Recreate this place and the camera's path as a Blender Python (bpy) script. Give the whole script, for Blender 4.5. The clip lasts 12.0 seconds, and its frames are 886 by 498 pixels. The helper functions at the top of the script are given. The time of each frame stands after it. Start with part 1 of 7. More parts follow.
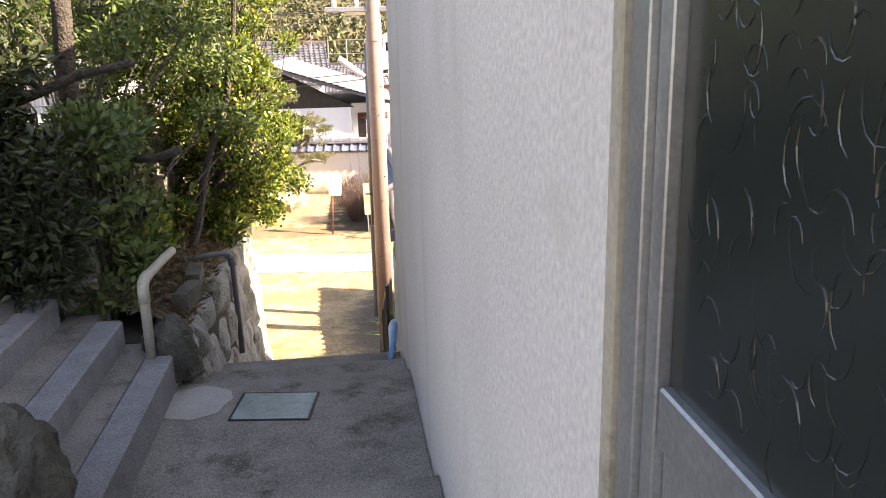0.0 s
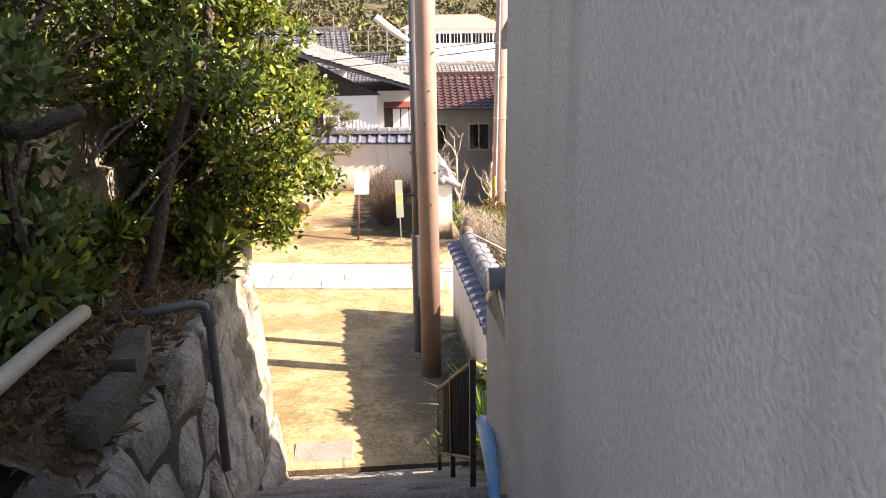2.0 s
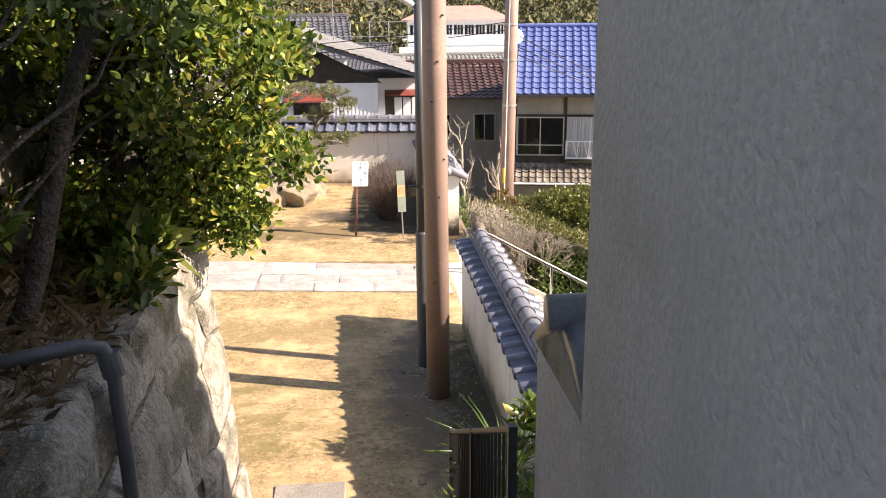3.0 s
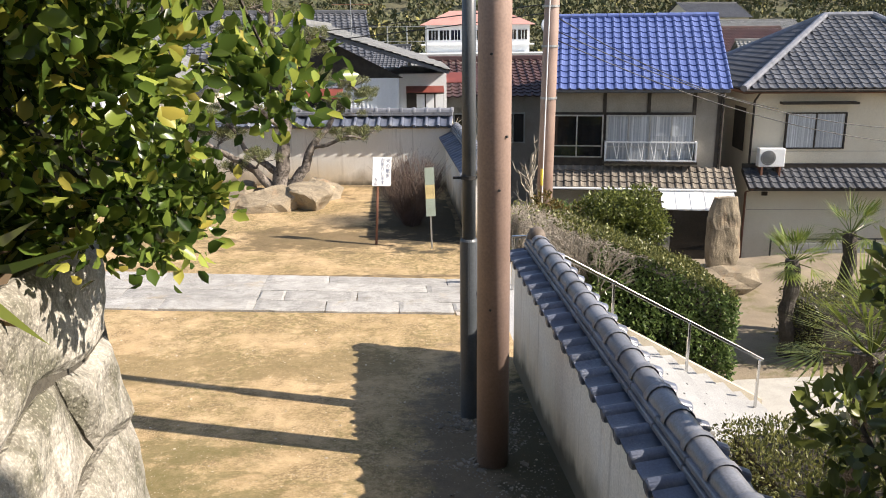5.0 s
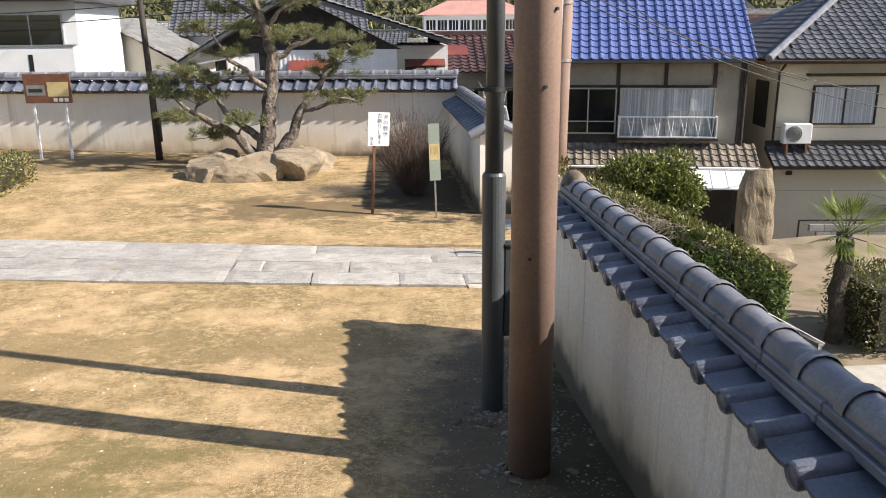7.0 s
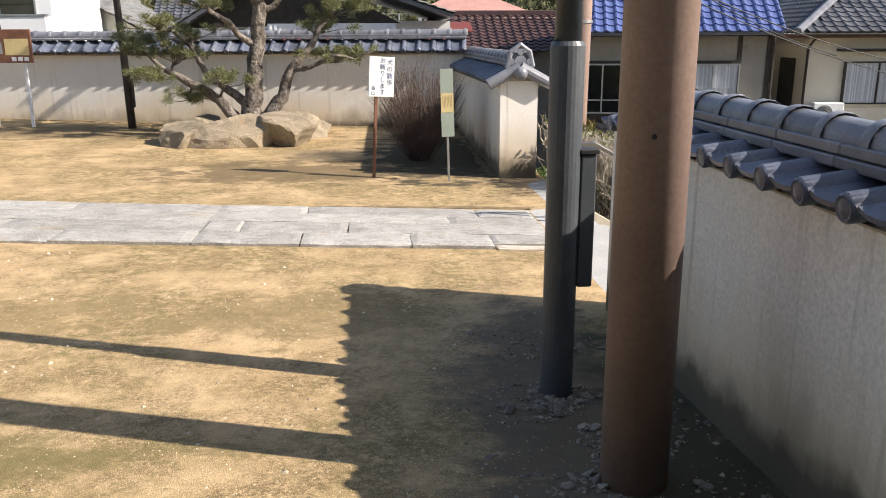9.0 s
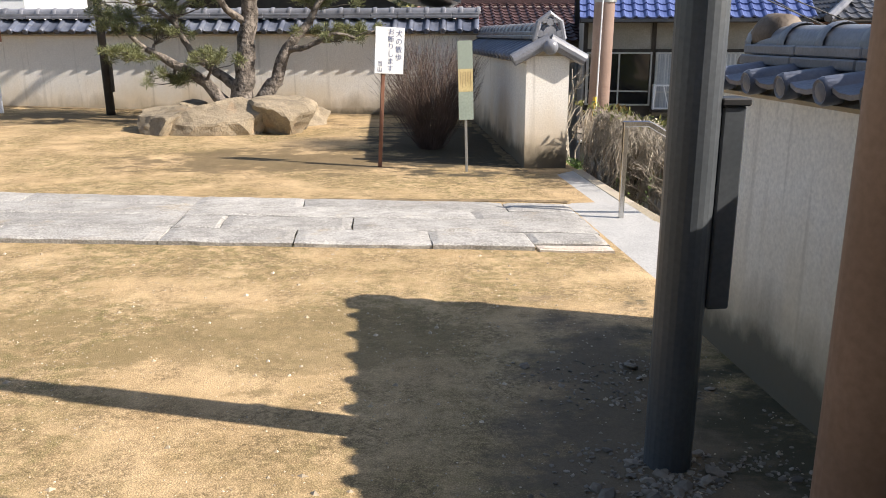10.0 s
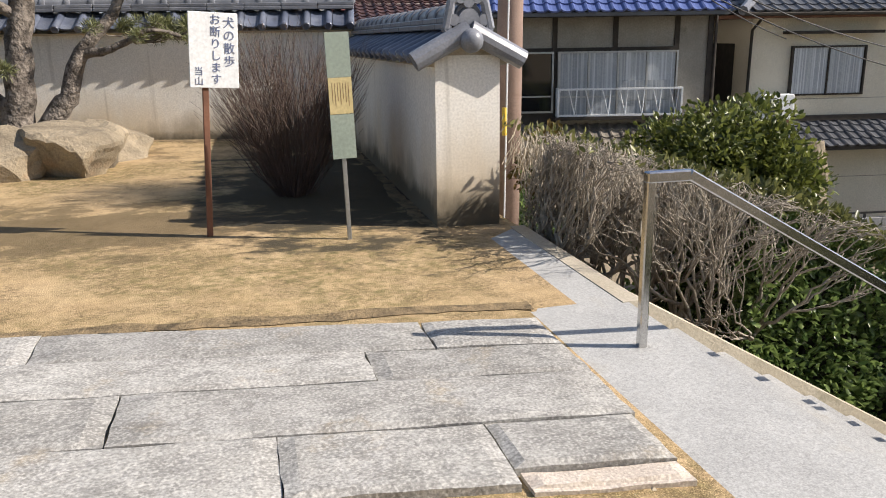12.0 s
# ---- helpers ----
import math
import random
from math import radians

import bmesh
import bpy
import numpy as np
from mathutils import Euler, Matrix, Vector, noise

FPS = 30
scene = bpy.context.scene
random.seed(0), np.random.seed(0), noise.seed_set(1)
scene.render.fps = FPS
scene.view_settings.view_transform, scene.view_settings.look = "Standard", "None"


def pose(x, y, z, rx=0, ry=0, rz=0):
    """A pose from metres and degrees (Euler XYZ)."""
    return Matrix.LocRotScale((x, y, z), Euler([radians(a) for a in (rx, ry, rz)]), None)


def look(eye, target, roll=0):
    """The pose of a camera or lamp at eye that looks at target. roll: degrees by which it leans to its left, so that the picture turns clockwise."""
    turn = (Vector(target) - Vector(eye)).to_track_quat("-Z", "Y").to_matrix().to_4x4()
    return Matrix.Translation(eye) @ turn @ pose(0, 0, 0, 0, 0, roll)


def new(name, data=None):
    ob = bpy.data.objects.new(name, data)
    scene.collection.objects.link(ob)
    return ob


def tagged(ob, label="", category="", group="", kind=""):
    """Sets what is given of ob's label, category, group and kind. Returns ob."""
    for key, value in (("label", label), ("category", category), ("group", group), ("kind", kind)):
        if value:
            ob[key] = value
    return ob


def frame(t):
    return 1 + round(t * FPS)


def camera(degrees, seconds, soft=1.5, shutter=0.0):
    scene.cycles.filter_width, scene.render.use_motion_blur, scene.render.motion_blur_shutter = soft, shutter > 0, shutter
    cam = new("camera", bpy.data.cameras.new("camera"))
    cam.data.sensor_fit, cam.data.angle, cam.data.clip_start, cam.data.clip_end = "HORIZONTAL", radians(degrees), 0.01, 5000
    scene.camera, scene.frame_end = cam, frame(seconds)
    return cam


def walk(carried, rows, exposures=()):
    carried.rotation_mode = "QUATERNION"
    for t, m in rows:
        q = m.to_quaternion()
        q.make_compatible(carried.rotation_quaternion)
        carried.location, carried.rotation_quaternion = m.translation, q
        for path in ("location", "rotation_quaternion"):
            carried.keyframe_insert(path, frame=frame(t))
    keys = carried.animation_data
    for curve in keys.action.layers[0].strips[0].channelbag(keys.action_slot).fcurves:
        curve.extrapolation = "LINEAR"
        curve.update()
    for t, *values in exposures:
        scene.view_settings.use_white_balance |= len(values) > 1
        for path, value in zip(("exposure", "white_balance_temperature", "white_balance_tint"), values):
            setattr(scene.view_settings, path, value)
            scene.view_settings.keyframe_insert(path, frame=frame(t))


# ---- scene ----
cam = camera(57.8, 12.0, 1.0)
EXPOSURES = [(0, 2.4, 8450, 26), (0.5, 2.35, 8450, 27), (1, 2.2, 8450, 27), (1.5, 2.05, 8400, 26), (2, 1.83, 8250, 26), (2.5, 1.62, 8050, 24), (3, 1.42, 7700, 22), (5, 0.97, 6950, 14), (9, 0.85, 6900, 14), (10.5, 0.8, 6800, 14), (12, 0.56, 6750, 13)]
PATH = [
    (0, (0.322, -0.261, 5.055), (0.556, 1.656, 4.535), -1.3),
    (0.5, (0.279, 0.584, 4.887), (0.496, 2.502, 4.364), -0.8),
    (1, (0.171, 1.407, 4.769), (0.378, 3.326, 4.244), -0.9),
    (1.5, (0.105, 2.192, 4.655), (0.302, 4.111, 4.129), -1.0),
    (2, (0.09, 2.993, 4.515), (0.282, 4.912, 3.987), -0.8),
    (2.5, (0.114, 3.71, 4.351), (0.302, 5.629, 3.819), -0.8),
    (3, (0.144, 4.495, 4.174), (0.333, 6.411, 3.632), -0.6),
    (3.2, (0.152, 4.806, 4.086), (0.347, 6.721, 3.543), -0.7),
    (4.8, (0.03, 6.677, 3.57), (0.18, 8.6, 3.042), -0.5),
    (5, (0.035, 6.881, 3.549), (0.186, 8.807, 3.029), -0.6),
    (5.5, (0.037, 7.266, 3.398), (0.186, 9.193, 2.885), -0.6),
    (6, (0.077, 7.675, 3.166), (0.225, 9.601, 2.651), -0.6),
    (6.5, (0.071, 8.108, 2.935), (0.224, 10.034, 2.415), -0.5),
    (7, (0.018, 8.493, 2.701), (0.177, 10.415, 2.173), -0.5),
    (9, (-0.113, 10.094, 1.792), (0.063, 12.018, 1.276), -0.3),
    (9.5, (-0.204, 10.646, 1.577), (-0.023, 12.569, 1.059), -0.1),
    (10, (-0.204, 11.408, 1.455), (-0.022, 13.331, 0.938), -0.1),
    (10.5, (-0.218, 12.247, 1.426), (-0.036, 14.17, 0.909), -0.4),
    (11, (-0.221, 13.11, 1.393), (-0.036, 15.035, 0.883), -0.4),
    (11.5, (-0.089, 13.951, 1.315), (0.109, 15.876, 0.81), -0.7),
    (11.9, (0.132, 14.544, 1.34), (0.505, 16.447, 0.849), -0.7),
    (12, (0.194, 14.681, 1.342), (0.663, 16.557, 0.833), -0.9),
]
walk(cam, [(t, look(eye, target, roll)) for t, eye, target, roll in PATH], EXPOSURES)

# ---- light ----
SUN_EL, SUN_AZ = radians(36.1), radians(108.5)
SUN_DIR = Vector((math.sin(SUN_AZ) * math.cos(SUN_EL), math.cos(SUN_AZ) * math.cos(SUN_EL), math.sin(SUN_EL)))
world = bpy.data.worlds.new("sky")
scene.world = world
world.use_nodes = True
wn = world.node_tree
sky = wn.nodes.new("ShaderNodeTexSky")
sky.sky_type, sky.sun_disc = "NISHITA", False
sky.sun_elevation, sky.sun_rotation = SUN_EL, SUN_AZ
wn.links.new(sky.outputs[0], wn.nodes["Background"].inputs[0])
wn.nodes["Background"].inputs[1].default_value = 0.1
sun_data = bpy.data.lights.new("sun", "SUN")
sun_data.energy, sun_data.angle, sun_data.color = 5.0, radians(0.55), (1.0, 0.945, 0.86)
sun = new("sun", sun_data)
sun.matrix_world = look(SUN_DIR * 60, (0, 0, 0))


# ---- materials ----
def material(name, dark, light, rough=0.8, scale=8.0, fine=60.0, bump=0.3, depth=0.01, spot=None, spot_scale=1.5, spot_cover=0.55,
             metal=0.0, vary=0.12, streak=None, clear=0.0, local=False, islands=False, speck=0.0, speck_size=160.0, extra=None, mottle=()):
    """Noise between two colours at two scales, patches of a third colour, fine relief, and a shade of its own for every piece."""
    m = bpy.data.materials.new(name)
    m.use_nodes = True
    nt = m.node_tree
    N, L = nt.nodes.new, nt.links.new
    bsdf = nt.nodes["Principled BSDF"]
    bsdf.inputs["Roughness"].default_value = rough
    bsdf.inputs["Metallic"].default_value = metal
    bsdf.inputs["Coat Weight"].default_value = clear
    if local:
        place = N("ShaderNodeTexCoord").outputs["Object"]
    else:
        place = N("ShaderNodeNewGeometry").outputs["Position"]

    def grain(size, detail=4.0, stretch=None, rugged=0.5):
        tex = N("ShaderNodeTexNoise")
        tex.inputs["Roughness"].default_value = rugged
        tex.inputs["Scale"].default_value, tex.inputs["Detail"].default_value = size, detail
        src = place
        if stretch:
            mp = N("ShaderNodeMapping")
            mp.inputs["Scale"].default_value = stretch
            L(place, mp.inputs["Vector"])
            src = mp.outputs[0]
        L(src, tex.inputs["Vector"])
        return tex.outputs["Fac"]

    def blend(fac, a, b):
        mix = N("ShaderNodeMix")
        mix.data_type = "RGBA"
        for socket, value in ((mix.inputs["Factor"], fac), (mix.inputs[6], a), (mix.inputs[7], b)):
            if isinstance(value, (tuple, float, int)):
                socket.default_value = (*value, 1) if isinstance(value, tuple) else value
            else:
                L(value, socket)
        return mix.outputs[2]

    def ramp(fac, lo, hi):
        r = N("ShaderNodeMapRange")
        r.inputs["From Min"].default_value, r.inputs["From Max"].default_value = lo, hi
        L(fac, r.inputs["Value"])
        return r.outputs[0]

    big, small = grain(scale), grain(fine, 3.0)
    colour = blend(ramp(big, 0.32, 0.68), dark, light)
    mean = tuple((a + b) / 2 for a, b in zip(dark, light))
    colour = blend(ramp(small, 0.3, 1.1), colour, tuple(c * 0.55 for c in mean))
    if spot:
        colour = blend(ramp(grain(spot_scale, 10.0, None, 0.68), spot_cover, spot_cover + 0.12), colour, spot)
    if extra:
        tone, size, lo, strength = extra
        k = N("ShaderNodeMath")
        k.operation = "MULTIPLY"
        k.inputs[1].default_value = strength
        L(ramp(grain(size, 12.0, (1, 2.2, 1), 0.72), lo, lo + 0.12), k.inputs[0])
        colour = blend(k.outputs[0], colour, tone)
    for tone, size, lo, crumb, strength in mottle:
        k = N("ShaderNodeMath")
        k.operation = "MULTIPLY"
        L(ramp(grain(size, 6.0, None, 0.6), lo, lo + 0.16), k.inputs[0])
        L(ramp(grain(crumb, 8.0, None, 0.75), 0.42, 0.60), k.inputs[1])
        k3 = N("ShaderNodeMath")
        k3.operation = "MULTIPLY"
        k3.inputs[1].default_value = strength
        L(k.outputs[0], k3.inputs[0])
        colour = blend(k3.outputs[0], colour, tone)
    if speck:
        k = N("ShaderNodeMath")
        k.operation = "MULTIPLY"
        k.inputs[1].default_value = speck
        grit = grain(speck_size, 2.0)
        L(ramp(grit, 0.52, 0.66), k.inputs[0])
        colour = blend(k.outputs[0], colour, tuple(c * 0.22 for c in mean))
        k2 = N("ShaderNodeMath")
        k2.operation = "MULTIPLY"
        k2.inputs[1].default_value = speck
        L(ramp(grit, 0.46, 0.34), k2.inputs[0])
        colour = blend(k2.outputs[0], colour, tuple(min(c * 1.7, 0.9) for c in mean))
    if streak:
        tone, stretch, lo = streak
        colour = blend(ramp(grain(1.0, 5.0, stretch), lo, lo + 0.25), colour, tone)
    if vary:
        rnd = N("ShaderNodeNewGeometry").outputs["Random Per Island"] if islands else N("ShaderNodeObjectInfo").outputs["Random"]
        hsv = N("ShaderNodeHueSaturation")
        r = N("ShaderNodeMapRange")
        r.inputs["To Min"].default_value, r.inputs["To Max"].default_value = 1 - vary, 1 + vary
        L(rnd, r.inputs["Value"])
        L(r.outputs[0], hsv.inputs["Value"])
        L(colour, hsv.inputs["Color"])
        colour = hsv.outputs[0]
    L(colour, bsdf.inputs["Base Color"])
    if bump:
        total = N("ShaderNodeMath")
        total.operation = "ADD"
        L(small, total.inputs[0])
        L(big, total.inputs[1])
        b = N("ShaderNodeBump")
        b.inputs["Strength"].default_value, b.inputs["Distance"].default_value = bump, depth
        L(total.outputs[0], b.inputs["Height"])
        L(b.outputs[0], bsdf.inputs["Normal"])
    return m


def leaf_material(name, dark, light, rough=0.4, through_light=0.35, odd=None, middle=None):
    m = bpy.data.materials.new(name)
    m.use_nodes = True
    nt = m.node_tree
    N, L = nt.nodes.new, nt.links.new
    bsdf = nt.nodes["Principled BSDF"]
    bsdf.inputs["Roughness"].default_value = rough
    rnd = N("ShaderNodeNewGeometry").outputs["Random Per Island"]
    ramp = N("ShaderNodeValToRGB")
    ramp.color_ramp.elements[0].color, ramp.color_ramp.elements[1].color = (*dark, 1), (*light, 1)
    if middle:
        ramp.color_ramp.elements.new(0.6).color = (*middle, 1)
    if odd:
        ramp.color_ramp.elements[-1].position = 0.9
        e = ramp.color_ramp.elements.new(0.97)
        e.color = (*odd, 1)
    L(rnd, ramp.inputs[0])
    L(ramp.outputs[0], bsdf.inputs["Base Color"])
    tr = N("ShaderNodeBsdfTranslucent")
    L(ramp.outputs[0], tr.inputs[0])
    mix = N("ShaderNodeMixShader")
    mix.inputs[0].default_value = through_light
    L(bsdf.outputs[0], mix.inputs[1])
    L(tr.outputs[0], mix.inputs[2])
    L(mix.outputs[0], nt.nodes["Material Output"].inputs[0])
    return m


def glass_material(name, tint=(0.02, 0.03, 0.03), rough=0.08):
    m = bpy.data.materials.new(name)
    m.use_nodes = True
    b = m.node_tree.nodes["Principled BSDF"]
    b.inputs["Base Color"].default_value = (*tint, 1)
    b.inputs["Roughness"].default_value = rough
    b.inputs["Specular IOR Level"].default_value = 0.8
    return m


M = {}
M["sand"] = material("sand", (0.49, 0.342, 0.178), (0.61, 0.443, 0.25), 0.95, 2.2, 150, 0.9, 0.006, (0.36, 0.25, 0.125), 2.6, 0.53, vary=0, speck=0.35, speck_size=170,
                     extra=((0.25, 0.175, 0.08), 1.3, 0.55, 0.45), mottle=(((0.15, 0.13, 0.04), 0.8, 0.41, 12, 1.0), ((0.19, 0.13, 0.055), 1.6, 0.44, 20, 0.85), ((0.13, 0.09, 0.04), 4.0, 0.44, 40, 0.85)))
M["soil"] = material("soil", (0.10, 0.08, 0.055), (0.20, 0.16, 0.11), 0.95, 3, 50, 0.8, 0.03, (0.07, 0.08, 0.03), 2, 0.55, vary=0)
M["far_soil"] = material("far_soil", (0.06, 0.065, 0.035), (0.14, 0.125, 0.07), 0.95, 0.2, 3, 0.3, 0.03, (0.08, 0.09, 0.04), 0.1, 0.5, vary=0)
M["concrete"] = material("concrete", (0.20, 0.183, 0.16), (0.35, 0.32, 0.28), 0.9, 3, 60, 0.8, 0.012, (0.085, 0.075, 0.06), 2.4, 0.54, vary=0.06, speck=0.5, speck_size=110)
M["pale_mortar"] = material("pale_mortar", (0.40, 0.38, 0.34), (0.5, 0.48, 0.43), 0.9, 5, 70, 0.3, 0.01, vary=0)
M["granite"] = material("granite", (0.34, 0.33, 0.305), (0.47, 0.46, 0.43), 0.8, 4, 70, 0.4, 0.005, (0.36, 0.29, 0.19), 1.9, 0.58, vary=0.12, speck=0.42, speck_size=85, extra=((0.17, 0.165, 0.155), 7.0, 0.48, 0.6), mottle=(((0.20, 0.19, 0.175), 3.0, 0.42, 38, 0.75), ((0.60, 0.59, 0.57), 2.2, 0.46, 24, 0.4)))
M["granite_smooth"] = material("granite_smooth", (0.385, 0.385, 0.375), (0.48, 0.48, 0.465), 0.8, 3, 60, 0.15, 0.003, (0.36, 0.34, 0.30), 1.5, 0.58, vary=0.04, speck=0.25, speck_size=150)
M["granite_step"] = material("granite_step", (0.22, 0.22, 0.225), (0.33, 0.33, 0.335), 0.8, 6, 90, 0.6, 0.008, (0.10, 0.09, 0.08), 2.6, 0.6, vary=0.08, speck=0.4, speck_size=110)
M["wall_stone"] = material("wall_stone", (0.32, 0.295, 0.245), (0.50, 0.47, 0.405), 0.9, 4, 45, 0.9, 0.02, (0.12, 0.115, 0.08), 2.2, 0.48, vary=0.16, speck=0.25, speck_size=120, extra=((0.10, 0.085, 0.065), 7.0, 0.5, 0.6))
M["joint"] = material("joint", (0.05, 0.045, 0.035), (0.09, 0.08, 0.06), 0.95, 5, 50, 0.6, 0.02, vary=0)
M["rock"] = material("rock", (0.20, 0.165, 0.115), (0.38, 0.315, 0.22), 0.9, 3, 40, 0.5, 0.02, (0.29, 0.19, 0.11), 1.6, 0.54, vary=0.16, speck=0.25, speck_size=110, extra=((0.10, 0.08, 0.06), 4.0, 0.5, 0.6))
M["white_plaster"] = material("white_plaster", (0.80, 0.745, 0.69), (0.89, 0.835, 0.78), 0.85, 1.2, 48, 0.55, 0.016, (0.60, 0.56, 0.47), 0.7, 0.58, vary=0, streak=((0.58, 0.55, 0.50), (3.2, 3.2, 0.45), 0.57))
M["yard_plaster"] = material("yard_plaster", (0.86, 0.82, 0.74), (0.91, 0.88, 0.82), 0.9, 1.5, 60, 0.10, 0.004, (0.68, 0.54, 0.36), 0.9, 0.64, vary=0, streak=((0.34, 0.31, 0.26), (11, 11, 0.5), 0.60))
M["tan_plaster"] = material("tan_plaster", (0.44, 0.385, 0.29), (0.56, 0.50, 0.40), 0.9, 2, 60, 0.4, 0.01, (0.16, 0.16, 0.10), 2.5, 0.58, vary=0)
M["kawara"] = material("kawara", (0.075, 0.09, 0.13), (0.155, 0.175, 0.23), 0.30, 4, 70, 0.25, 0.005, (0.045, 0.05, 0.06), 3, 0.6, vary=0.25, mottle=(((0.30, 0.31, 0.31), 2.5, 0.46, 55, 0.5),))
M["kawara_ridge"] = material("kawara_ridge", (0.15, 0.16, 0.185), (0.26, 0.27, 0.30), 0.32, 5, 70, 0.25, 0.005, (0.10, 0.10, 0.10), 3.5, 0.6, vary=0.2)
M["roof_blue"] = material("roof_blue", (0.085, 0.125, 0.32), (0.14, 0.19, 0.42), 0.35, 2, 40, 0.2, 0.01, vary=0.2, islands=True)
M["roof_grey"] = material("roof_grey", (0.15, 0.155, 0.155), (0.25, 0.255, 0.25), 0.6, 2, 30, 0.3, 0.01, vary=0.2, islands=True)
M["roof_dark"] = material("roof_dark", (0.07, 0.075, 0.085), (0.13, 0.135, 0.15), 0.4, 2, 30, 0.2, 0.01, vary=0.18, islands=True)
M["roof_mossy"] = material("roof_mossy", (0.10, 0.085, 0.07), (0.24, 0.21, 0.17), 0.8, 3, 30, 0.3, 0.01, vary=0.3, islands=True)
M["roof_red"] = material("roof_red", (0.055, 0.03, 0.03), (0.095, 0.05, 0.047), 0.5, 2, 30, 0.2, 0.01, vary=0.2, islands=True)
M["grey_stucco"] = material("grey_stucco", (0.27, 0.25, 0.215), (0.38, 0.355, 0.31), 0.9, 1.5, 30, 0.3, 0.01, (0.15, 0.135, 0.11), 1.0, 0.6, vary=0)
M["cream_wall"] = material("cream_wall", (0.66, 0.605, 0.48), (0.74, 0.69, 0.57), 0.85, 1.0, 40, 0.2, 0.005, vary=0)
M["white_wall"] = material("white_wall", (0.74, 0.765, 0.80), (0.82, 0.845, 0.87), 0.8, 1, 40, 0.1, 0.005, vary=0.02)
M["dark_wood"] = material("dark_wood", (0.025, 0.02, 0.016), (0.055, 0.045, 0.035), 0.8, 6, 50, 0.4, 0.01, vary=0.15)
M["brown_wood"] = material("brown_wood", (0.14, 0.06, 0.035), (0.22, 0.10, 0.06), 0.8, 8, 60, 0.3, 0.005, vary=0.1)
M["red_metal"] = material("red_metal", (0.17, 0.045, 0.035), (0.24, 0.06, 0.045), 0.5, 3, 40, 0.1, 0.003, vary=0.05)
M["pole_brown"] = material("pole_brown", (0.28, 0.195, 0.16), (0.38, 0.27, 0.222), 0.55, 2, 50, 0.15, 0.003, (0.22, 0.14, 0.11), 2.0, 0.6, vary=0, streak=((0.22, 0.145, 0.115), (9, 9, 0.4), 0.62))
M["pole_dark"] = material("pole_dark", (0.062, 0.072, 0.08), (0.09, 0.10, 0.11), 0.4, 3, 60, 0.1, 0.002, vary=0.03)
M["steel"] = material("steel", (0.56, 0.56, 0.55), (0.66, 0.66, 0.65), 0.16, 10, 90, 0.03, 0.001, metal=1.0, vary=0)
M["dull_steel"] = material("dull_steel", (0.35, 0.36, 0.36), (0.48, 0.49, 0.49), 0.45, 8, 90, 0.1, 0.001, metal=0.8, vary=0.05)
M["alu"] = material("alu", (0.40, 0.41, 0.41), (0.52, 0.53, 0.53), 0.4, 6, 90, 0.1, 0.001, metal=0.7, vary=0.03)
M["black_metal"] = material("black_metal", (0.015, 0.015, 0.015), (0.03, 0.03, 0.03), 0.5, 6, 60, 0.1, 0.002, vary=0)
M["pvc"] = material("pvc", (0.50, 0.46, 0.37), (0.60, 0.56, 0.46), 0.5, 5, 50, 0.15, 0.003, (0.33, 0.29, 0.21), 4, 0.62, vary=0)
M["pipe_grey"] = material("pipe_grey", (0.09, 0.10, 0.11), (0.14, 0.15, 0.16), 0.4, 5, 50, 0.1, 0.002, vary=0.03)
M["blue_plastic"] = material("blue_plastic", (0.13, 0.38, 0.66), (0.20, 0.50, 0.78), 0.45, 5, 40, 0.2, 0.005, vary=0)
M["white_paint"] = material("white_paint", (0.76, 0.78, 0.79), (0.83, 0.85, 0.86), 0.55, 3, 50, 0.05, 0.002, vary=0)
M["sign_blue"] = material("sign_blue", (0.10, 0.13, 0.24), (0.14, 0.17, 0.28), 0.6, 3, 50, 0, vary=0)
M["sign_green"] = material("sign_green", (0.27, 0.33, 0.28), (0.34, 0.40, 0.34), 0.6, 4, 50, 0.05, 0.002, vary=0)
M["sign_yellow"] = material("sign_yellow", (0.56, 0.46, 0.22), (0.66, 0.54, 0.28), 0.6, 4, 50, 0.05, 0.002, vary=0)
M["yellow"] = material("yellow", (0.62, 0.42, 0.04), (0.72, 0.50, 0.06), 0.5, 4, 50, 0.05, 0.002, vary=0)
M["bark"] = material("bark", (0.045, 0.038, 0.03), (0.10, 0.085, 0.068), 0.9, 9, 45, 1.0, 0.03, vary=0.05)
M["pine_bark"] = material("pine_bark", (0.11, 0.09, 0.075), (0.30, 0.26, 0.22), 0.9, 6, 22, 0.9, 0.04, (0.055, 0.045, 0.036), 9, 0.48, vary=0.05)
M["twig"] = material("twig", (0.07, 0.05, 0.04), (0.16, 0.115, 0.09), 0.9, 6, 40, 0.2, 0.005, vary=0.2, islands=True)
M["pale_twig"] = material("pale_twig", (0.30, 0.26, 0.20), (0.52, 0.47, 0.39), 0.9, 6, 40, 0.2, 0.005, vary=0.2, islands=True)
M["red_twig"] = material("red_twig", (0.075, 0.048, 0.04), (0.18, 0.12, 0.10), 0.9, 6, 40, 0.1, 0.005, vary=0.2, islands=True)
M["window_dark"] = glass_material("window_dark", (0.012, 0.013, 0.014), 0.05)
M["curtain"] = material("curtain", (0.30, 0.33, 0.36), (0.36, 0.39, 0.42), 0.25, 2, 30, 0.0, vary=0.25, streak=((0.62, 0.65, 0.68), (20, 20, 0.15), 0.47))
M["pattern_glass"] = glass_material("pattern_glass", (0.02, 0.027, 0.025), 0.22)
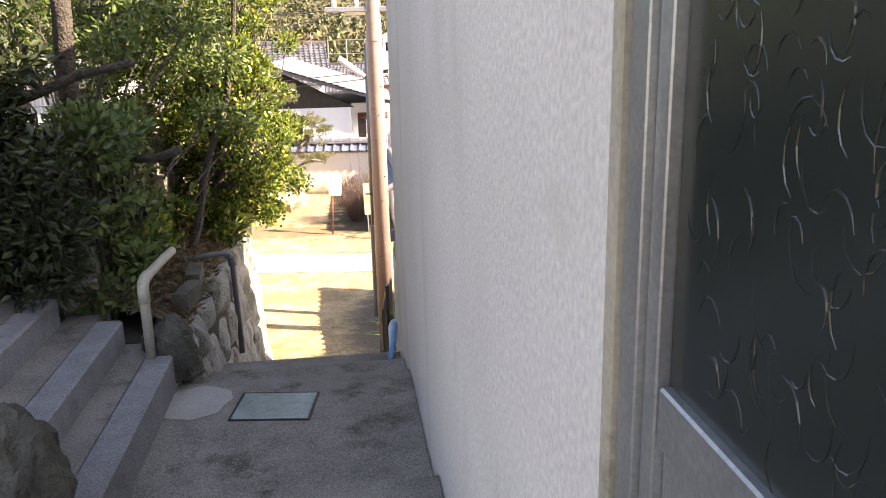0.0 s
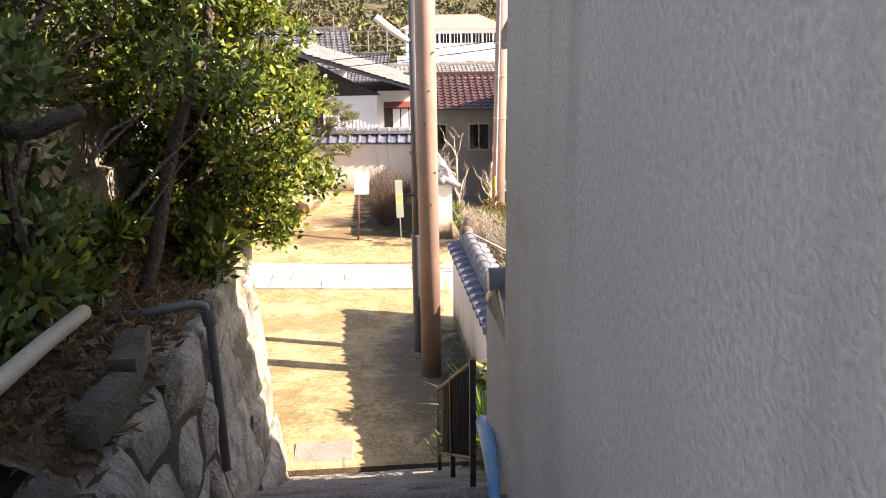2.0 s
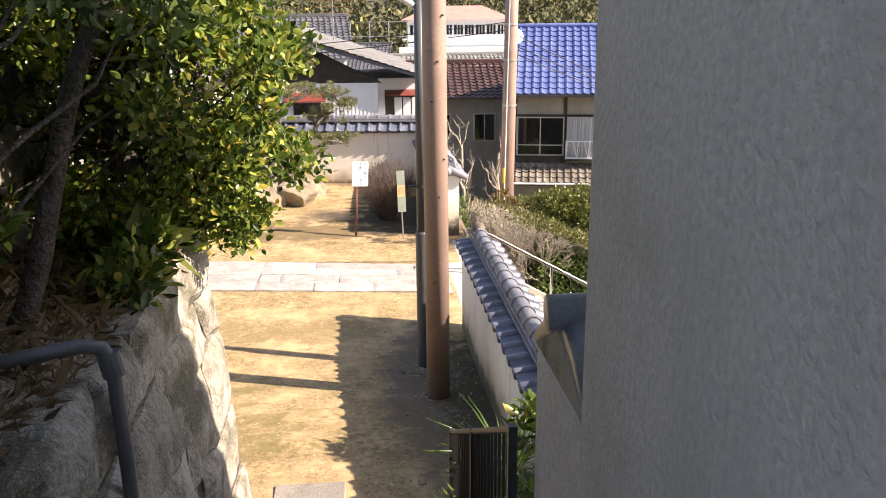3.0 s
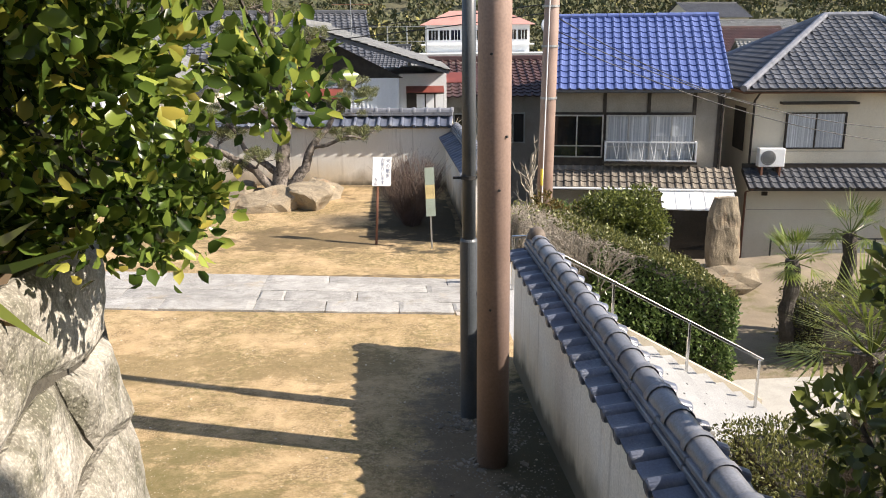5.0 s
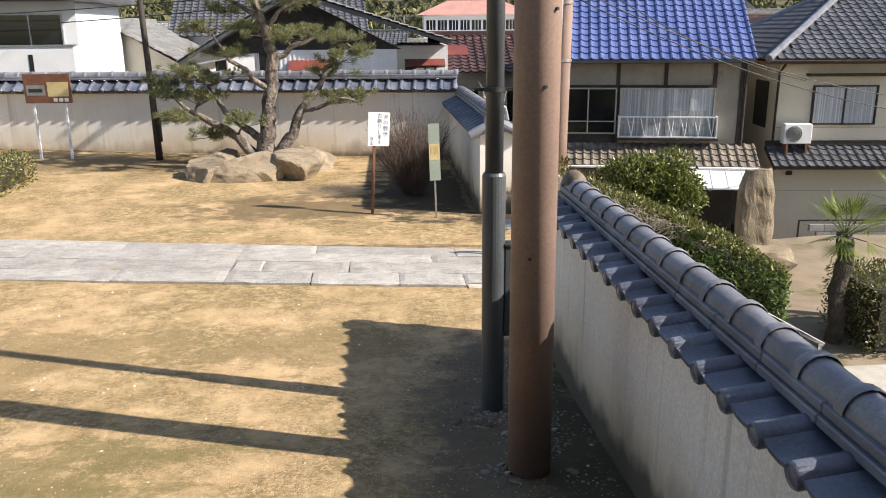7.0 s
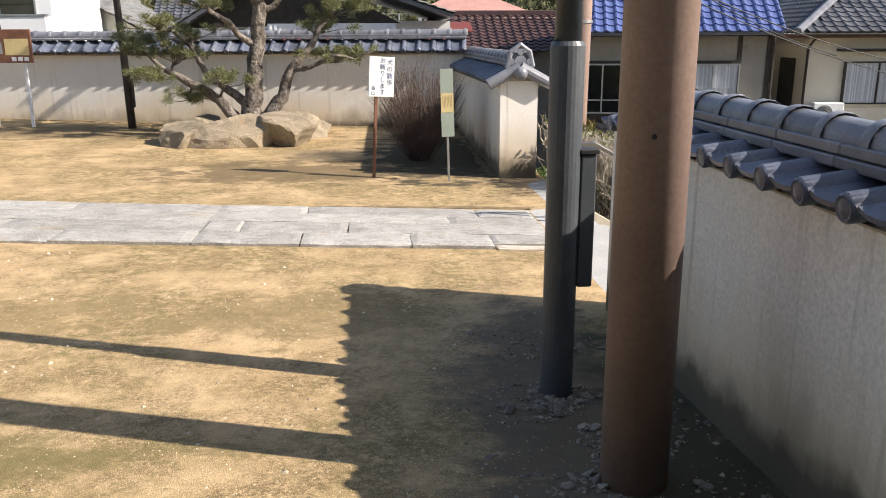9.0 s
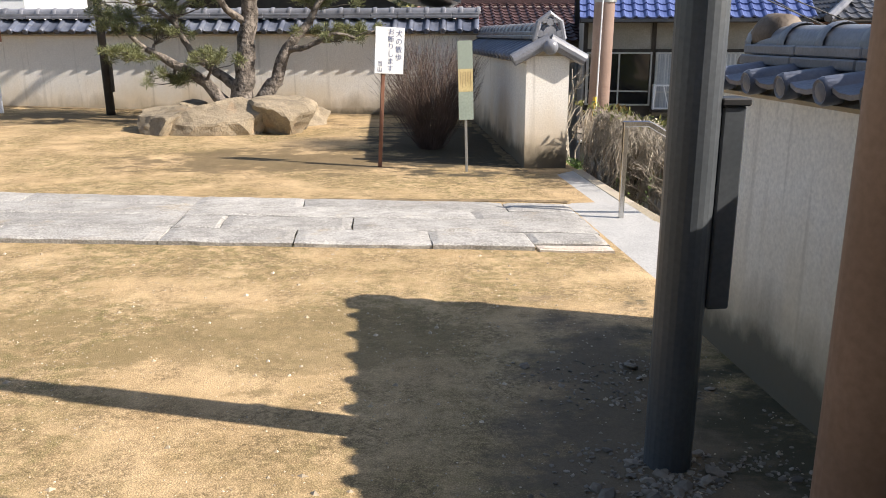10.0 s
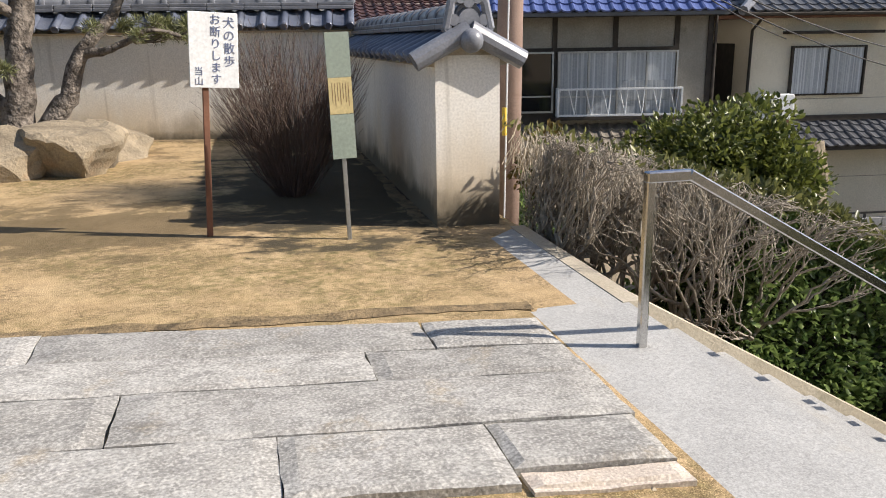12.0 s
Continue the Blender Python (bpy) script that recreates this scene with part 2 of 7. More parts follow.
M["leaf_dark"] = leaf_material("leaf_dark", (0.042, 0.08, 0.026), (0.22, 0.30, 0.095), 0.28, 0.4)
M["leaf_lit"] = leaf_material("leaf_lit", (0.025, 0.055, 0.012), (0.36, 0.42, 0.08), 0.27, 0.42, (0.46, 0.39, 0.08), (0.13, 0.20, 0.035))
M["leaf_hedge"] = leaf_material("leaf_hedge", (0.05, 0.065, 0.022), (0.24, 0.24, 0.08), 0.36, 0.25)
M["leaf_pine"] = leaf_material("leaf_pine", (0.075, 0.09, 0.04), (0.25, 0.26, 0.11), 0.55, 0.25)
M["leaf_dry"] = leaf_material("leaf_dry", (0.09, 0.06, 0.035), (0.27, 0.19, 0.105), 0.8, 0.3)
M["leaf_palm"] = leaf_material("leaf_palm", (0.07, 0.12, 0.025), (0.22, 0.26, 0.06), 0.4, 0.35)
M["wood_far"] = leaf_material("wood_far", (0.04, 0.055, 0.025), (0.13, 0.125, 0.06), 0.9, 0.1, (0.24, 0.22, 0.07))

M["leaf_lit_dark"] = leaf_material("leaf_lit_dark", (0.04, 0.06, 0.016), (0.21, 0.235, 0.055), 0.38, 0.3)
M["leaf_strap"] = leaf_material("leaf_strap", (0.05, 0.11, 0.03), (0.13, 0.22, 0.06), 0.4, 0.35)
# Dark conifer green with the deep shade above the steps put into it.
M["leaf_shaded_conifer"] = leaf_material("leaf_shaded_conifer", (0.012, 0.02, 0.008), (0.05, 0.07, 0.025), 0.45, 0.15)
M["leaf_bronze"] = leaf_material("leaf_bronze", (0.07, 0.075, 0.02), (0.20, 0.13, 0.04), 0.45, 0.3)
M["grey_block"] = material("grey_block", (0.24, 0.24, 0.235), (0.32, 0.32, 0.31), 0.9, 5, 60, 0.5, 0.01, vary=0.12)
M["chips"] = material("chips", (0.19, 0.16, 0.125), (0.36, 0.315, 0.255), 0.9, 8, 60, 0.3, 0.005, vary=0.4, islands=True)
M["litter"] = material("litter", (0.16, 0.115, 0.06), (0.36, 0.26, 0.14), 0.95, 9, 60, 0.9, 0.012, (0.09, 0.065, 0.035), 6.0, 0.5, vary=0.1)
M["dark_stone"] = material("dark_stone", (0.075, 0.07, 0.055), (0.165, 0.155, 0.125), 0.95, 5, 60, 1.0, 0.02, (0.06, 0.065, 0.03), 4.0, 0.5, vary=0.1)
M["pebble"] = material("pebble", (0.46, 0.37, 0.25), (0.62, 0.54, 0.42), 0.9, 8, 60, 0.2, 0.003, vary=0.35, islands=True)
M["bank_soil"] = material("bank_soil", (0.29, 0.225, 0.155), (0.45, 0.365, 0.26), 0.95, 4, 60, 1.0, 0.03, (0.10, 0.085, 0.05), 3.0, 0.52, vary=0, speck=0.4, speck_size=70, mottle=(((0.07, 0.06, 0.03), 2.0, 0.45, 30, 0.7),))
M["brown_clay"] = material("brown_clay", (0.11, 0.085, 0.065), (0.19, 0.15, 0.115), 0.7, 8, 60, 0.4, 0.008, vary=0)
M["pink_granite"] = material("pink_granite", (0.52, 0.44, 0.37), (0.66, 0.58, 0.50), 0.85, 6, 80, 0.5, 0.006, (0.42, 0.33, 0.24), 3.0, 0.55, vary=0, speck=0.3, speck_size=100)
M["cover_steel"] = material("cover_steel", (0.36, 0.43, 0.42), (0.52, 0.59, 0.58), 0.38, 12, 80, 0.15, 0.002, (0.20, 0.22, 0.20), 6.0, 0.56, metal=0.35, vary=0)


def tone_over(mat, mask, tone, strength):
    """Mix a tone over a material's colour by a mask socket."""
    nt = mat.node_tree
    base = nt.nodes["Principled BSDF"].inputs["Base Color"]
    k = nt.nodes.new("ShaderNodeMath")
    k.operation = "MULTIPLY"
    k.inputs[1].default_value = strength
    nt.links.new(mask, k.inputs[0])
    mix = nt.nodes.new("ShaderNodeMix")
    mix.data_type = "RGBA"
    nt.links.new(k.outputs[0], mix.inputs["Factor"])
    nt.links.new(base.links[0].from_socket, mix.inputs[6])
    mix.inputs[7].default_value = (*tone, 1)
    nt.links.new(mix.outputs[2], base)


def math_node(nt, op, a, b):
    n = nt.nodes.new("ShaderNodeMath")
    n.operation = op
    for socket, v in zip(n.inputs, (a, b)):
        if isinstance(v, (int, float)):
            socket.default_value = v
        else:
            nt.links.new(v, socket)
    return n.outputs[0]


def noise_node(nt, place, size, stretch=(1, 1, 1), detail=6.0, rugged=0.6):
    mp = nt.nodes.new("ShaderNodeMapping")
    mp.inputs["Scale"].default_value = stretch
    nt.links.new(place, mp.inputs["Vector"])
    tex = nt.nodes.new("ShaderNodeTexNoise")
    tex.inputs["Scale"].default_value, tex.inputs["Detail"].default_value, tex.inputs["Roughness"].default_value = size, detail, rugged
    nt.links.new(mp.outputs[0], tex.inputs["Vector"])
    return tex.outputs["Fac"]


def ranged(nt, value, lo, hi):
    r = nt.nodes.new("ShaderNodeMapRange")
    r.inputs["From Min"].default_value, r.inputs["From Max"].default_value = lo, hi
    nt.links.new(value, r.inputs["Value"])
    return r.outputs[0]


def ground_stain_or_shade(mat, cx, cy, rx, ry, tone, strength, ragged=1.0):
    """A ragged patch of moss, damp soil or painted shade round a place in the yard."""
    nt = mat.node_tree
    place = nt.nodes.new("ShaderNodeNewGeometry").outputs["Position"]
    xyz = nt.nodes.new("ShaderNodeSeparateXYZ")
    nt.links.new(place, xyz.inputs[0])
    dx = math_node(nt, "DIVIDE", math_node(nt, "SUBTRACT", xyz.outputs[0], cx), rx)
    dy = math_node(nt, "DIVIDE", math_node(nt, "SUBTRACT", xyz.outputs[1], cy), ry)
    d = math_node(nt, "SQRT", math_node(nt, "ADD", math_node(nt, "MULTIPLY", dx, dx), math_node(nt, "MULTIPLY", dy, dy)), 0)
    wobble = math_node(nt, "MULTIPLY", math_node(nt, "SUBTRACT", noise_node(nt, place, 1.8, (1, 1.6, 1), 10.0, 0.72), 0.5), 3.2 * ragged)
    tone_over(mat, ranged(nt, math_node(nt, "ADD", d, wobble), 1.05, 0.7), tone, strength)


def wall_stain(mat, height, wave, soft, tone, strength, stretch, seed):
    """A tide mark of damp or dirt that climbs unevenly from the foot of the yard walls."""
    nt = mat.node_tree
    place = nt.nodes.new("ShaderNodeNewGeometry").outputs["Position"]
    xyz = nt.nodes.new("ShaderNodeSeparateXYZ")
    nt.links.new(place, xyz.inputs[0])
    rise = math_node(nt, "MULTIPLY", math_node(nt, "MAXIMUM", math_node(nt, "SUBTRACT", 14.0, xyz.outputs[1]), 0.0), 0.06)
    above = math_node(nt, "SUBTRACT", xyz.outputs[2], rise)
    wobble = math_node(nt, "MULTIPLY", math_node(nt, "SUBTRACT", noise_node(nt, place, 1.0 + 0.13 * seed, stretch, 8.0, 0.62), 0.5), wave)
    tone_over(mat, ranged(nt, math_node(nt, "ADD", above, wobble), height, height - soft), tone, strength)


ground_stain_or_shade(M["sand"], -2.6, 12.4, 1.9, 1.2, (0.15, 0.125, 0.045), 0.7, 1.3)
ground_stain_or_shade(M["sand"], -3.6, 15.1, 2.2, 0.7, (0.22, 0.16, 0.07), 0.65, 1.3)
ground_stain_or_shade(M["sand"], -0.6, 15.2, 1.0, 0.5, (0.21, 0.155, 0.07), 0.6, 1.4)
ground_stain_or_shade(M["sand"], -1.0, 20.9, 2.0, 0.9, (0.12, 0.085, 0.04), 0.8, 1.3)
# Mossy soil under the bare bush, darkened further for the side wall's shade.
ground_stain_or_shade(M["sand"], 0.9, 22.2, 1.1, 2.5, (0.05, 0.04, 0.021), 0.95)
ground_stain_or_shade(M["sand"], -4.5, 24.6, 3.8, 0.9, (0.13, 0.09, 0.042), 0.75, 1.2)
# Grit and moss by the poles, darkened further to deepen the wall's shadow.
ground_stain_or_shade(M["sand"], 0.9, 13.1, 0.7, 2.4, (0.13, 0.10, 0.068), 0.85, 0.6)
ground_stain_or_shade(M["sand"], 1.3, 12.2, 0.36, 2.8, (0.065, 0.058, 0.03), 0.9, 0.9)
wall_stain(M["yard_plaster"], 0.72, 1.2, 0.5, (0.62, 0.48, 0.29), 0.65, (1, 1, 0.3), 1)
wall_stain(M["yard_plaster"], 0.42, 0.9, 0.25, (0.25, 0.205, 0.14), 0.65, (1.6, 1.6, 0.4), 2)
wall_stain(M["yard_plaster"], 0.24, 0.5, 0.12, (0.085, 0.072, 0.048), 0.85, (1.7, 1.7, 1.1), 3)


# ---- building helpers ----
def part(name, bm, mat, parent=None, label="", smooth=False):
    me = bpy.data.meshes.new(name)
    if smooth:
        for f in bm.faces:
            f.smooth = True
    bm.to_mesh(me)
    bm.free()
    me.materials.append(mat)
    ob = new(name, me)
    if parent is not None:
        ob.parent = parent
    if label:
        ob["label"] = label
    return ob


def piece(name, me, parent, m):
    ob = new(name, me)
    ob.parent = parent
    ob.matrix_basis = m
    return ob


def mesh_of(name, bm, mat, smooth=False):
    me = bpy.data.meshes.new(name)
    if smooth:
        for f in bm.faces:
            f.smooth = True
    bm.to_mesh(me)
    bm.free()
    me.materials.append(mat)
    if smooth:
        me.set_sharp_from_angle(angle=radians(38))
    return me


def thing(name, m, label, category, group="", kind=""):
    ob = new(name)
    ob.empty_display_size = 0.1
    ob.matrix_basis = m
    return tagged(ob, label, category, group, kind)


def box(bm, lo, hi, bevel=0.0, m=None):
    r = bmesh.ops.create_cube(bm, size=1.0)
    c = [(a + b) / 2 for a, b in zip(lo, hi)]
    d = [b - a for a, b in zip(lo, hi)]
    bmesh.ops.transform(bm, verts=r["verts"], matrix=Matrix.Translation(c) @ Matrix.Diagonal((*d, 1)))
    if bevel:
        edges = list({e for v in r["verts"] for e in v.link_edges})
        out = bmesh.ops.bevel(bm, geom=edges, offset=bevel, segments=1, affect="EDGES")
        verts = {v for f in out["faces"] for v in f.verts} | {v for v in r["verts"] if v.is_valid}
    else:
        verts = set(r["verts"])
    if m is not None:
        bmesh.ops.transform(bm, verts=list(verts), matrix=m)
    return bm


def boxed(lo, hi, bevel=0.0, m=None):
    return box(bmesh.new(), lo, hi, bevel, m)


def tube(bm, points, radii, sides=10, cap=True):
    """A round tube along points, its radius given for each point."""
    pts = [Vector(p) for p in points]
    rings = []
    u = None
    for i, p in enumerate(pts):
        a, b = pts[max(i - 1, 0)], pts[min(i + 1, len(pts) - 1)]
        d = (b - a).normalized()
        if u is None:
            u = d.cross(Vector((0.31, 0.2, 0.93)).normalized())
            if u.length < 0.1:
                u = d.cross(Vector((1, 0, 0)))
        else:
            u = u - d * u.dot(d)
        u.normalize()
        v = d.cross(u)
        r = radii[i] if hasattr(radii, "__len__") else radii
        rings.append([bm.verts.new(p + r * (math.cos(k * math.tau / sides) * u + math.sin(k * math.tau / sides) * v)) for k in range(sides)])
    for r0, r1 in zip(rings, rings[1:]):
        for k in range(sides):
            bm.faces.new((r0[k], r0[(k + 1) % sides], r1[(k + 1) % sides], r1[k]))
    if cap:
        bm.faces.new(rings[0][::-1])
        bm.faces.new(rings[-1])
    return bm


def prism(bm, outline, lo, hi, axis="y"):
    """A flat outline drawn in x and z (axis y), or in x and y (axis z), pushed from lo to hi."""
    def at(p, d):
        return (p[0], d, p[1]) if axis == "y" else (p[0], p[1], d) if axis == "z" else (d, p[0], p[1])
    a = [bm.verts.new(at(p, lo)) for p in outline]
    b = [bm.verts.new(at(p, hi)) for p in outline]
    n = len(outline)
    bm.faces.new(a)
    bm.faces.new(b[::-1])
    for i in range(n):
        bm.faces.new((a[i], b[i], b[(i + 1) % n], a[(i + 1) % n]))
    bmesh.ops.recalc_face_normals(bm, faces=bm.faces)
    return bm


def roughen(bm, amount, size, seed=0.0):
    for v in bm.verts:
        v.co += amount * noise.noise_vector(v.co * size + Vector((seed, seed * 1.7, seed * 0.3)))
    return bm


def leaves(name, spots, mat, parent, size=(0.05, 0.1), width=0.5, seed=1, kind="", up=0.3, label="", oval=False):
    """One mesh of small folded leaves, one at each spot (place, outward direction)."""
    rng = np.random.default_rng(seed)
    n = len(spots)
    p = np.array([s[0] for s in spots], dtype=float)
    d = np.array([s[1] for s in spots], dtype=float) + rng.normal(0, 0.7, (n, 3)) + np.array((0, 0, up))
    d /= np.linalg.norm(d, axis=1, keepdims=True) + 1e-9
    s = np.cross(d, rng.normal(0, 1, (n, 3)))
    s /= np.linalg.norm(s, axis=1, keepdims=True) + 1e-9
    nrm = np.cross(d, s)
    ln = rng.uniform(size[0], size[1], (n, 1))
    w = ln * width * 0.5
    verts = np.stack([p, p + d * ln * 0.45 + s * w + nrm * ln * 0.1, p + d * ln, p + d * ln * 0.45 - s * w + nrm * ln * 0.1], axis=1).reshape(-1, 3)
    faces = (np.arange(n)[:, None] * 4 + np.array((0, 1, 2, 3))).tolist()
    if oval:
        curl = -nrm * ln * rng.uniform(0.0, 0.22, (n, 1))
        rise = nrm * ln * 0.10
        side = s * w
        ring = [p, p + d * ln * 0.25 + side * 0.8 + rise, p + d * ln * 0.62 + side * 0.9 + rise + curl * 0.4, p + d * ln + curl, p + d * ln * 0.62 - side * 0.9 + rise + curl * 0.4, p + d * ln * 0.25 - side * 0.8 + rise]
        verts = np.stack(ring, axis=1).reshape(-1, 3)
        k = np.arange(n)[:, None] * 6
        faces = (k + np.array((0, 1, 2, 3))).tolist() + (k + np.array((0, 3, 4, 5))).tolist()
    me = bpy.data.meshes.new(name)
    me.from_pydata(verts.tolist(), [], faces)
    if oval:
        me.polygons.foreach_set("use_smooth", [True] * len(faces))
    me.materials.append(mat)
    ob = new(name, me)
    ob.parent = parent
    if kind:
        ob["kind"] = kind
    if label:
        ob["label"] = label
    return ob


def blob_spots(centres, n, seed, shell=0.55):
    """Leaf places in a heap of ellipsoid clumps (x, y, z, rx, ry, rz), denser near their skins."""
    rng = np.random.default_rng(seed)
    c = np.array(centres, dtype=float)
    vol = (c[:, 3] * c[:, 4] * c[:, 5]) ** (2 / 3)
    pick = rng.choice(len(c), n, p=vol / vol.sum())
    u = rng.normal(0, 1, (n, 3))
    u /= np.linalg.norm(u, axis=1, keepdims=True)
    r = rng.uniform(shell, 1.06, (n, 1))
    return list(zip((c[pick, :3] + u * r * c[pick, 3:]).tolist(), u.tolist()))


def scatter_blobs(lo, hi, count, radius, seed, keep=None):
    rng = np.random.default_rng(seed)
    out = []
    while len(out) < count:
        p = [rng.uniform(a, b) for a, b in zip(lo, hi)]
        if keep and not keep(*p):
            continue
        r = rng.uniform(*radius)
        out.append((*p, r, r, r * 0.8))
    return out

# ---- ground and large structure ----
STAIR_EDGES = [(-4.0, 3.69), (-0.3, 3.52), (0.7, 3.35), (1.7, 3.18), (2.6, 3.01), (3.46, 2.84), (5.25, 2.67), (5.85, 2.50), (6.43, 2.33)]
STAIR_EDGES += [(6.43 + 0.325 * i, 2.33 - 0.177 * i) for i in range(1, 12)]


def stair_z(y):
    for edge, z in STAIR_EDGES:
        if y <= edge:
            return z
    return yard_z(0, y)


def yard_z(x, y):
    return -0.013 * x + 0.06 * max(0.0, 14.0 - y) + 0.02 * max(0.0, min(y - 20.0, 6.0)) + 0.012 * max(0.0, -x - 3.0)


def smooth_step(v, lo, hi):
    k = min(max((v - lo) / (hi - lo), 0.0), 1.0)
    return k * k * (3 - 2 * k)


def ground_z(x, y):
    """Height of the one sheet of ground: temple yard, terrace, garden below, town and hills."""
    town = -3.9 + 55 * smooth_step(y, 170, 420) + 30 * smooth_step(abs(x), 120, 400) * smooth_step(y, 60, 300)
    town += 2.5 * noise.noise(Vector((x / 60, y / 60, 0))) * smooth_step(y, 150, 260)
    garden = -2.4 + 0.12 * noise.noise(Vector((x * 0.4, y * 0.4, 3.0)))
    low = garden + (town - garden) * smooth_step(y, 27.0, 29.5)
    low += (town - low) * smooth_step(x, 16, 24)
    yard_edge = 2.15
    if y < 15.2:
        yard_edge = 1.9
    if 15.2 <= y <= 18.4:
        yard_edge = 1.7
    if y > 20.3:
        yard_edge = 2.1
    k = smooth_step(x, yard_edge, yard_edge + (0.25 if 15.2 <= y <= 18.4 else 1.3))
    if y < 11.0:
        k = smooth_step(x, 1.9, 6.0)
    if y < 10.35:
        top = 2.92 if x < -1.0 else stair_z(y) - 0.35 if x < 0.72 else 0.15 + 0.52 * (10.35 - y)
        if y < 6.6 and x > 0.72:
            top = 2.2
        if x < -1.0 and y > 9.42:
            top = yard_z(x, y)
        if x < -1.0 and y < 5.4:
            top = 2.5 if x > -2.2 else 3.3
    else:
        top = yard_z(x, y)
        top += (town - top) * smooth_step(y, 26.6, 27.4) if x > -1 else (town - top) * smooth_step(y + 0.14 * x, 26.2, 27.2)
    top += (town - top) * smooth_step(-x, 16, 22)
    z = top + (low - top) * k
    return z


def ground_lines(lo, hi, step, far):
    core = list(np.arange(lo, hi + 1e-6, step))
    d = step
    before, after = [], []
    v = lo
    while v > -far:
        d *= 1.35
        v -= d
        before.append(v)
    v, d = hi, step
    while v < far:
        d *= 1.35
        v += d
        after.append(v)
    return before[::-1] + core + after


def build_ground():
    xs, ys = ground_lines(-9, 12.6, 0.3, 1500), ground_lines(-2, 34, 0.3, 1500)
    xs = sorted(xs + [-1.01, -0.99, 0.71, 0.73, 1.71, 1.89, 2.11, 2.16])
    ys = sorted(ys + [9.41, 9.43, 10.34, 10.36, 15.19, 15.21, 18.39, 18.41])
    verts = [(x, y, ground_z(x, y)) for y in ys for x in xs]
    n = len(xs)
    faces, mats = [], []
    for j in range(len(ys) - 1):
        for i in range(n - 1):
            faces.append((j * n + i, j * n + i + 1, (j + 1) * n + i + 1, (j + 1) * n + i))
            x, y = (xs[i] + xs[i + 1]) / 2, (ys[j] + ys[j + 1]) / 2
            far = y > 60 or abs(x) > 40
            yard = x < 2.2 and 10.35 < y < 27.0
            mats.append(2 if far else 0 if yard else 3 if 27 > y > 18 and x > 4 else 1)
    me = bpy.data.meshes.new("ground")
    me.from_pydata(verts, [], faces)
    for m in ("sand", "soil", "far_soil", "garden_soil"):
        me.materials.append(M[m])
    me.polygons.foreach_set("material_index", mats)
    ob = new("ground", me)
    tagged(ob, "sandy ochre temple yard ground with mossy patches above a garden", "ground", kind="structure")


M["garden_soil"] = material("garden_soil", (0.20, 0.16, 0.11), (0.32, 0.26, 0.18), 0.95, 1.2, 40, 0.6, 0.02, (0.13, 0.12, 0.05), 1.4, 0.55, vary=0)
build_ground()


def build_stairs():
    top = thing("staircase", pose(0, 0, 0), "worn dark concrete staircase beside a plaster wall", "stairs", kind="structure")
    start = -6.0
    for i, (edge, z) in enumerate(STAIR_EDGES):
        right = 0.724 if edge < 6.5 else 0.95
        bm = boxed((-1.02, start, z - 0.45), (right, edge, z), 0.0)
        bmesh.ops.subdivide_edges(bm, edges=[e for e in bm.edges if abs(e.verts[0].co.x - e.verts[1].co.x) > 0.5], cuts=14)
        top_edge = [v for v in bm.verts if v.co.y > edge - 0.01 and v.co.z > z - 0.01]
        for v in top_edge:
            v.co.y -= 0.018 + 0.014 * noise.noise(v.co * 9)
            v.co.z -= 0.006
        part("step", bm, M["concrete"], top)
        start = edge
    return top


stairs = build_stairs()


def build_side_steps():
    """Granite-edged steps that climb from the landing."""
    top = thing("granite_steps", pose(0, 0, 0), "concrete steps edged with grey granite beside the landing", "stairs", kind="structure")
    for x, z, x2 in ((-0.93, 2.93, -1.31), (-1.31, 3.12, -1.73), (-1.73, 3.31, -2.15), (-2.15, 3.5, -2.6), (-2.6, 3.7, -4.0)):
        bm = boxed((x - 0.19, 3.1, z - 0.6), (x, 5.42, z), 0.016)
        part("nosing", bm, M["granite_step"], top)
        part("tread", boxed((x2 - 0.02, 3.1, z - 0.6), (x - 0.192, 5.6, z - 0.012)), M["concrete"], top)
    return top


build_side_steps()

# pale mortar patch and steel cover in the landing
bm = bmesh.new()
rim = [(-0.76 + 0.22 * math.cos(a) * (1 + 0.5 * noise.noise(Vector((math.cos(a) * 2, math.sin(a) * 2, 5)))) + 0.02,
        4.9 + 0.26 * math.sin(a) * (1 + 0.2 * noise.noise(Vector((math.cos(a) * 2, math.sin(a) * 2, 9))))) for a in np.linspace(0, math.tau, 40, endpoint=False)]
prism(bm, rim, 2.66, 2.675, "z")
tagged(part("mortar_patch", bm, M["pale_mortar"]), "pale patch of fresh mortar in the landing", "patch", kind="structure")


def build_cover():
    c = thing("drain_cover", pose(-0.22, 4.76, 2.672, 0, 0, -8), "checkered galvanised steel drain cover set in concrete", "drain cover")
    part("plate", boxed((-0.25, -0.19, -0.02), (0.25, 0.19, 0.004), 0.003), M["cover_steel"], c)
    bm = bmesh.new()
    for i in range(20):
        for j in range(15):
            a = 45 if (i + j) % 2 else -45
            box(bm, (-0.011, -0.0025, 0), (0.011, 0.0025, 0.004), 0, pose(-0.235 + i * 0.0247, -0.175 + j * 0.025, 0.003, 0, 0, a))
    part("tread_pattern", bm, M["cover_steel"], c)
    for name, lo, hi in (("frame_side", (-0.265, -0.205, -0.02), (-0.252, 0.205, 0.003)), ("frame_side", (0.252, -0.205, -0.02), (0.265, 0.205, 0.003)),
                         ("frame_side", (-0.252, -0.205, -0.02), (0.252, -0.192, 0.003)), ("frame_side", (-0.252, 0.192, -0.02), (0.252, 0.205, 0.003))):
        part(name, boxed(lo, hi), M["black_metal"], c)


build_cover()


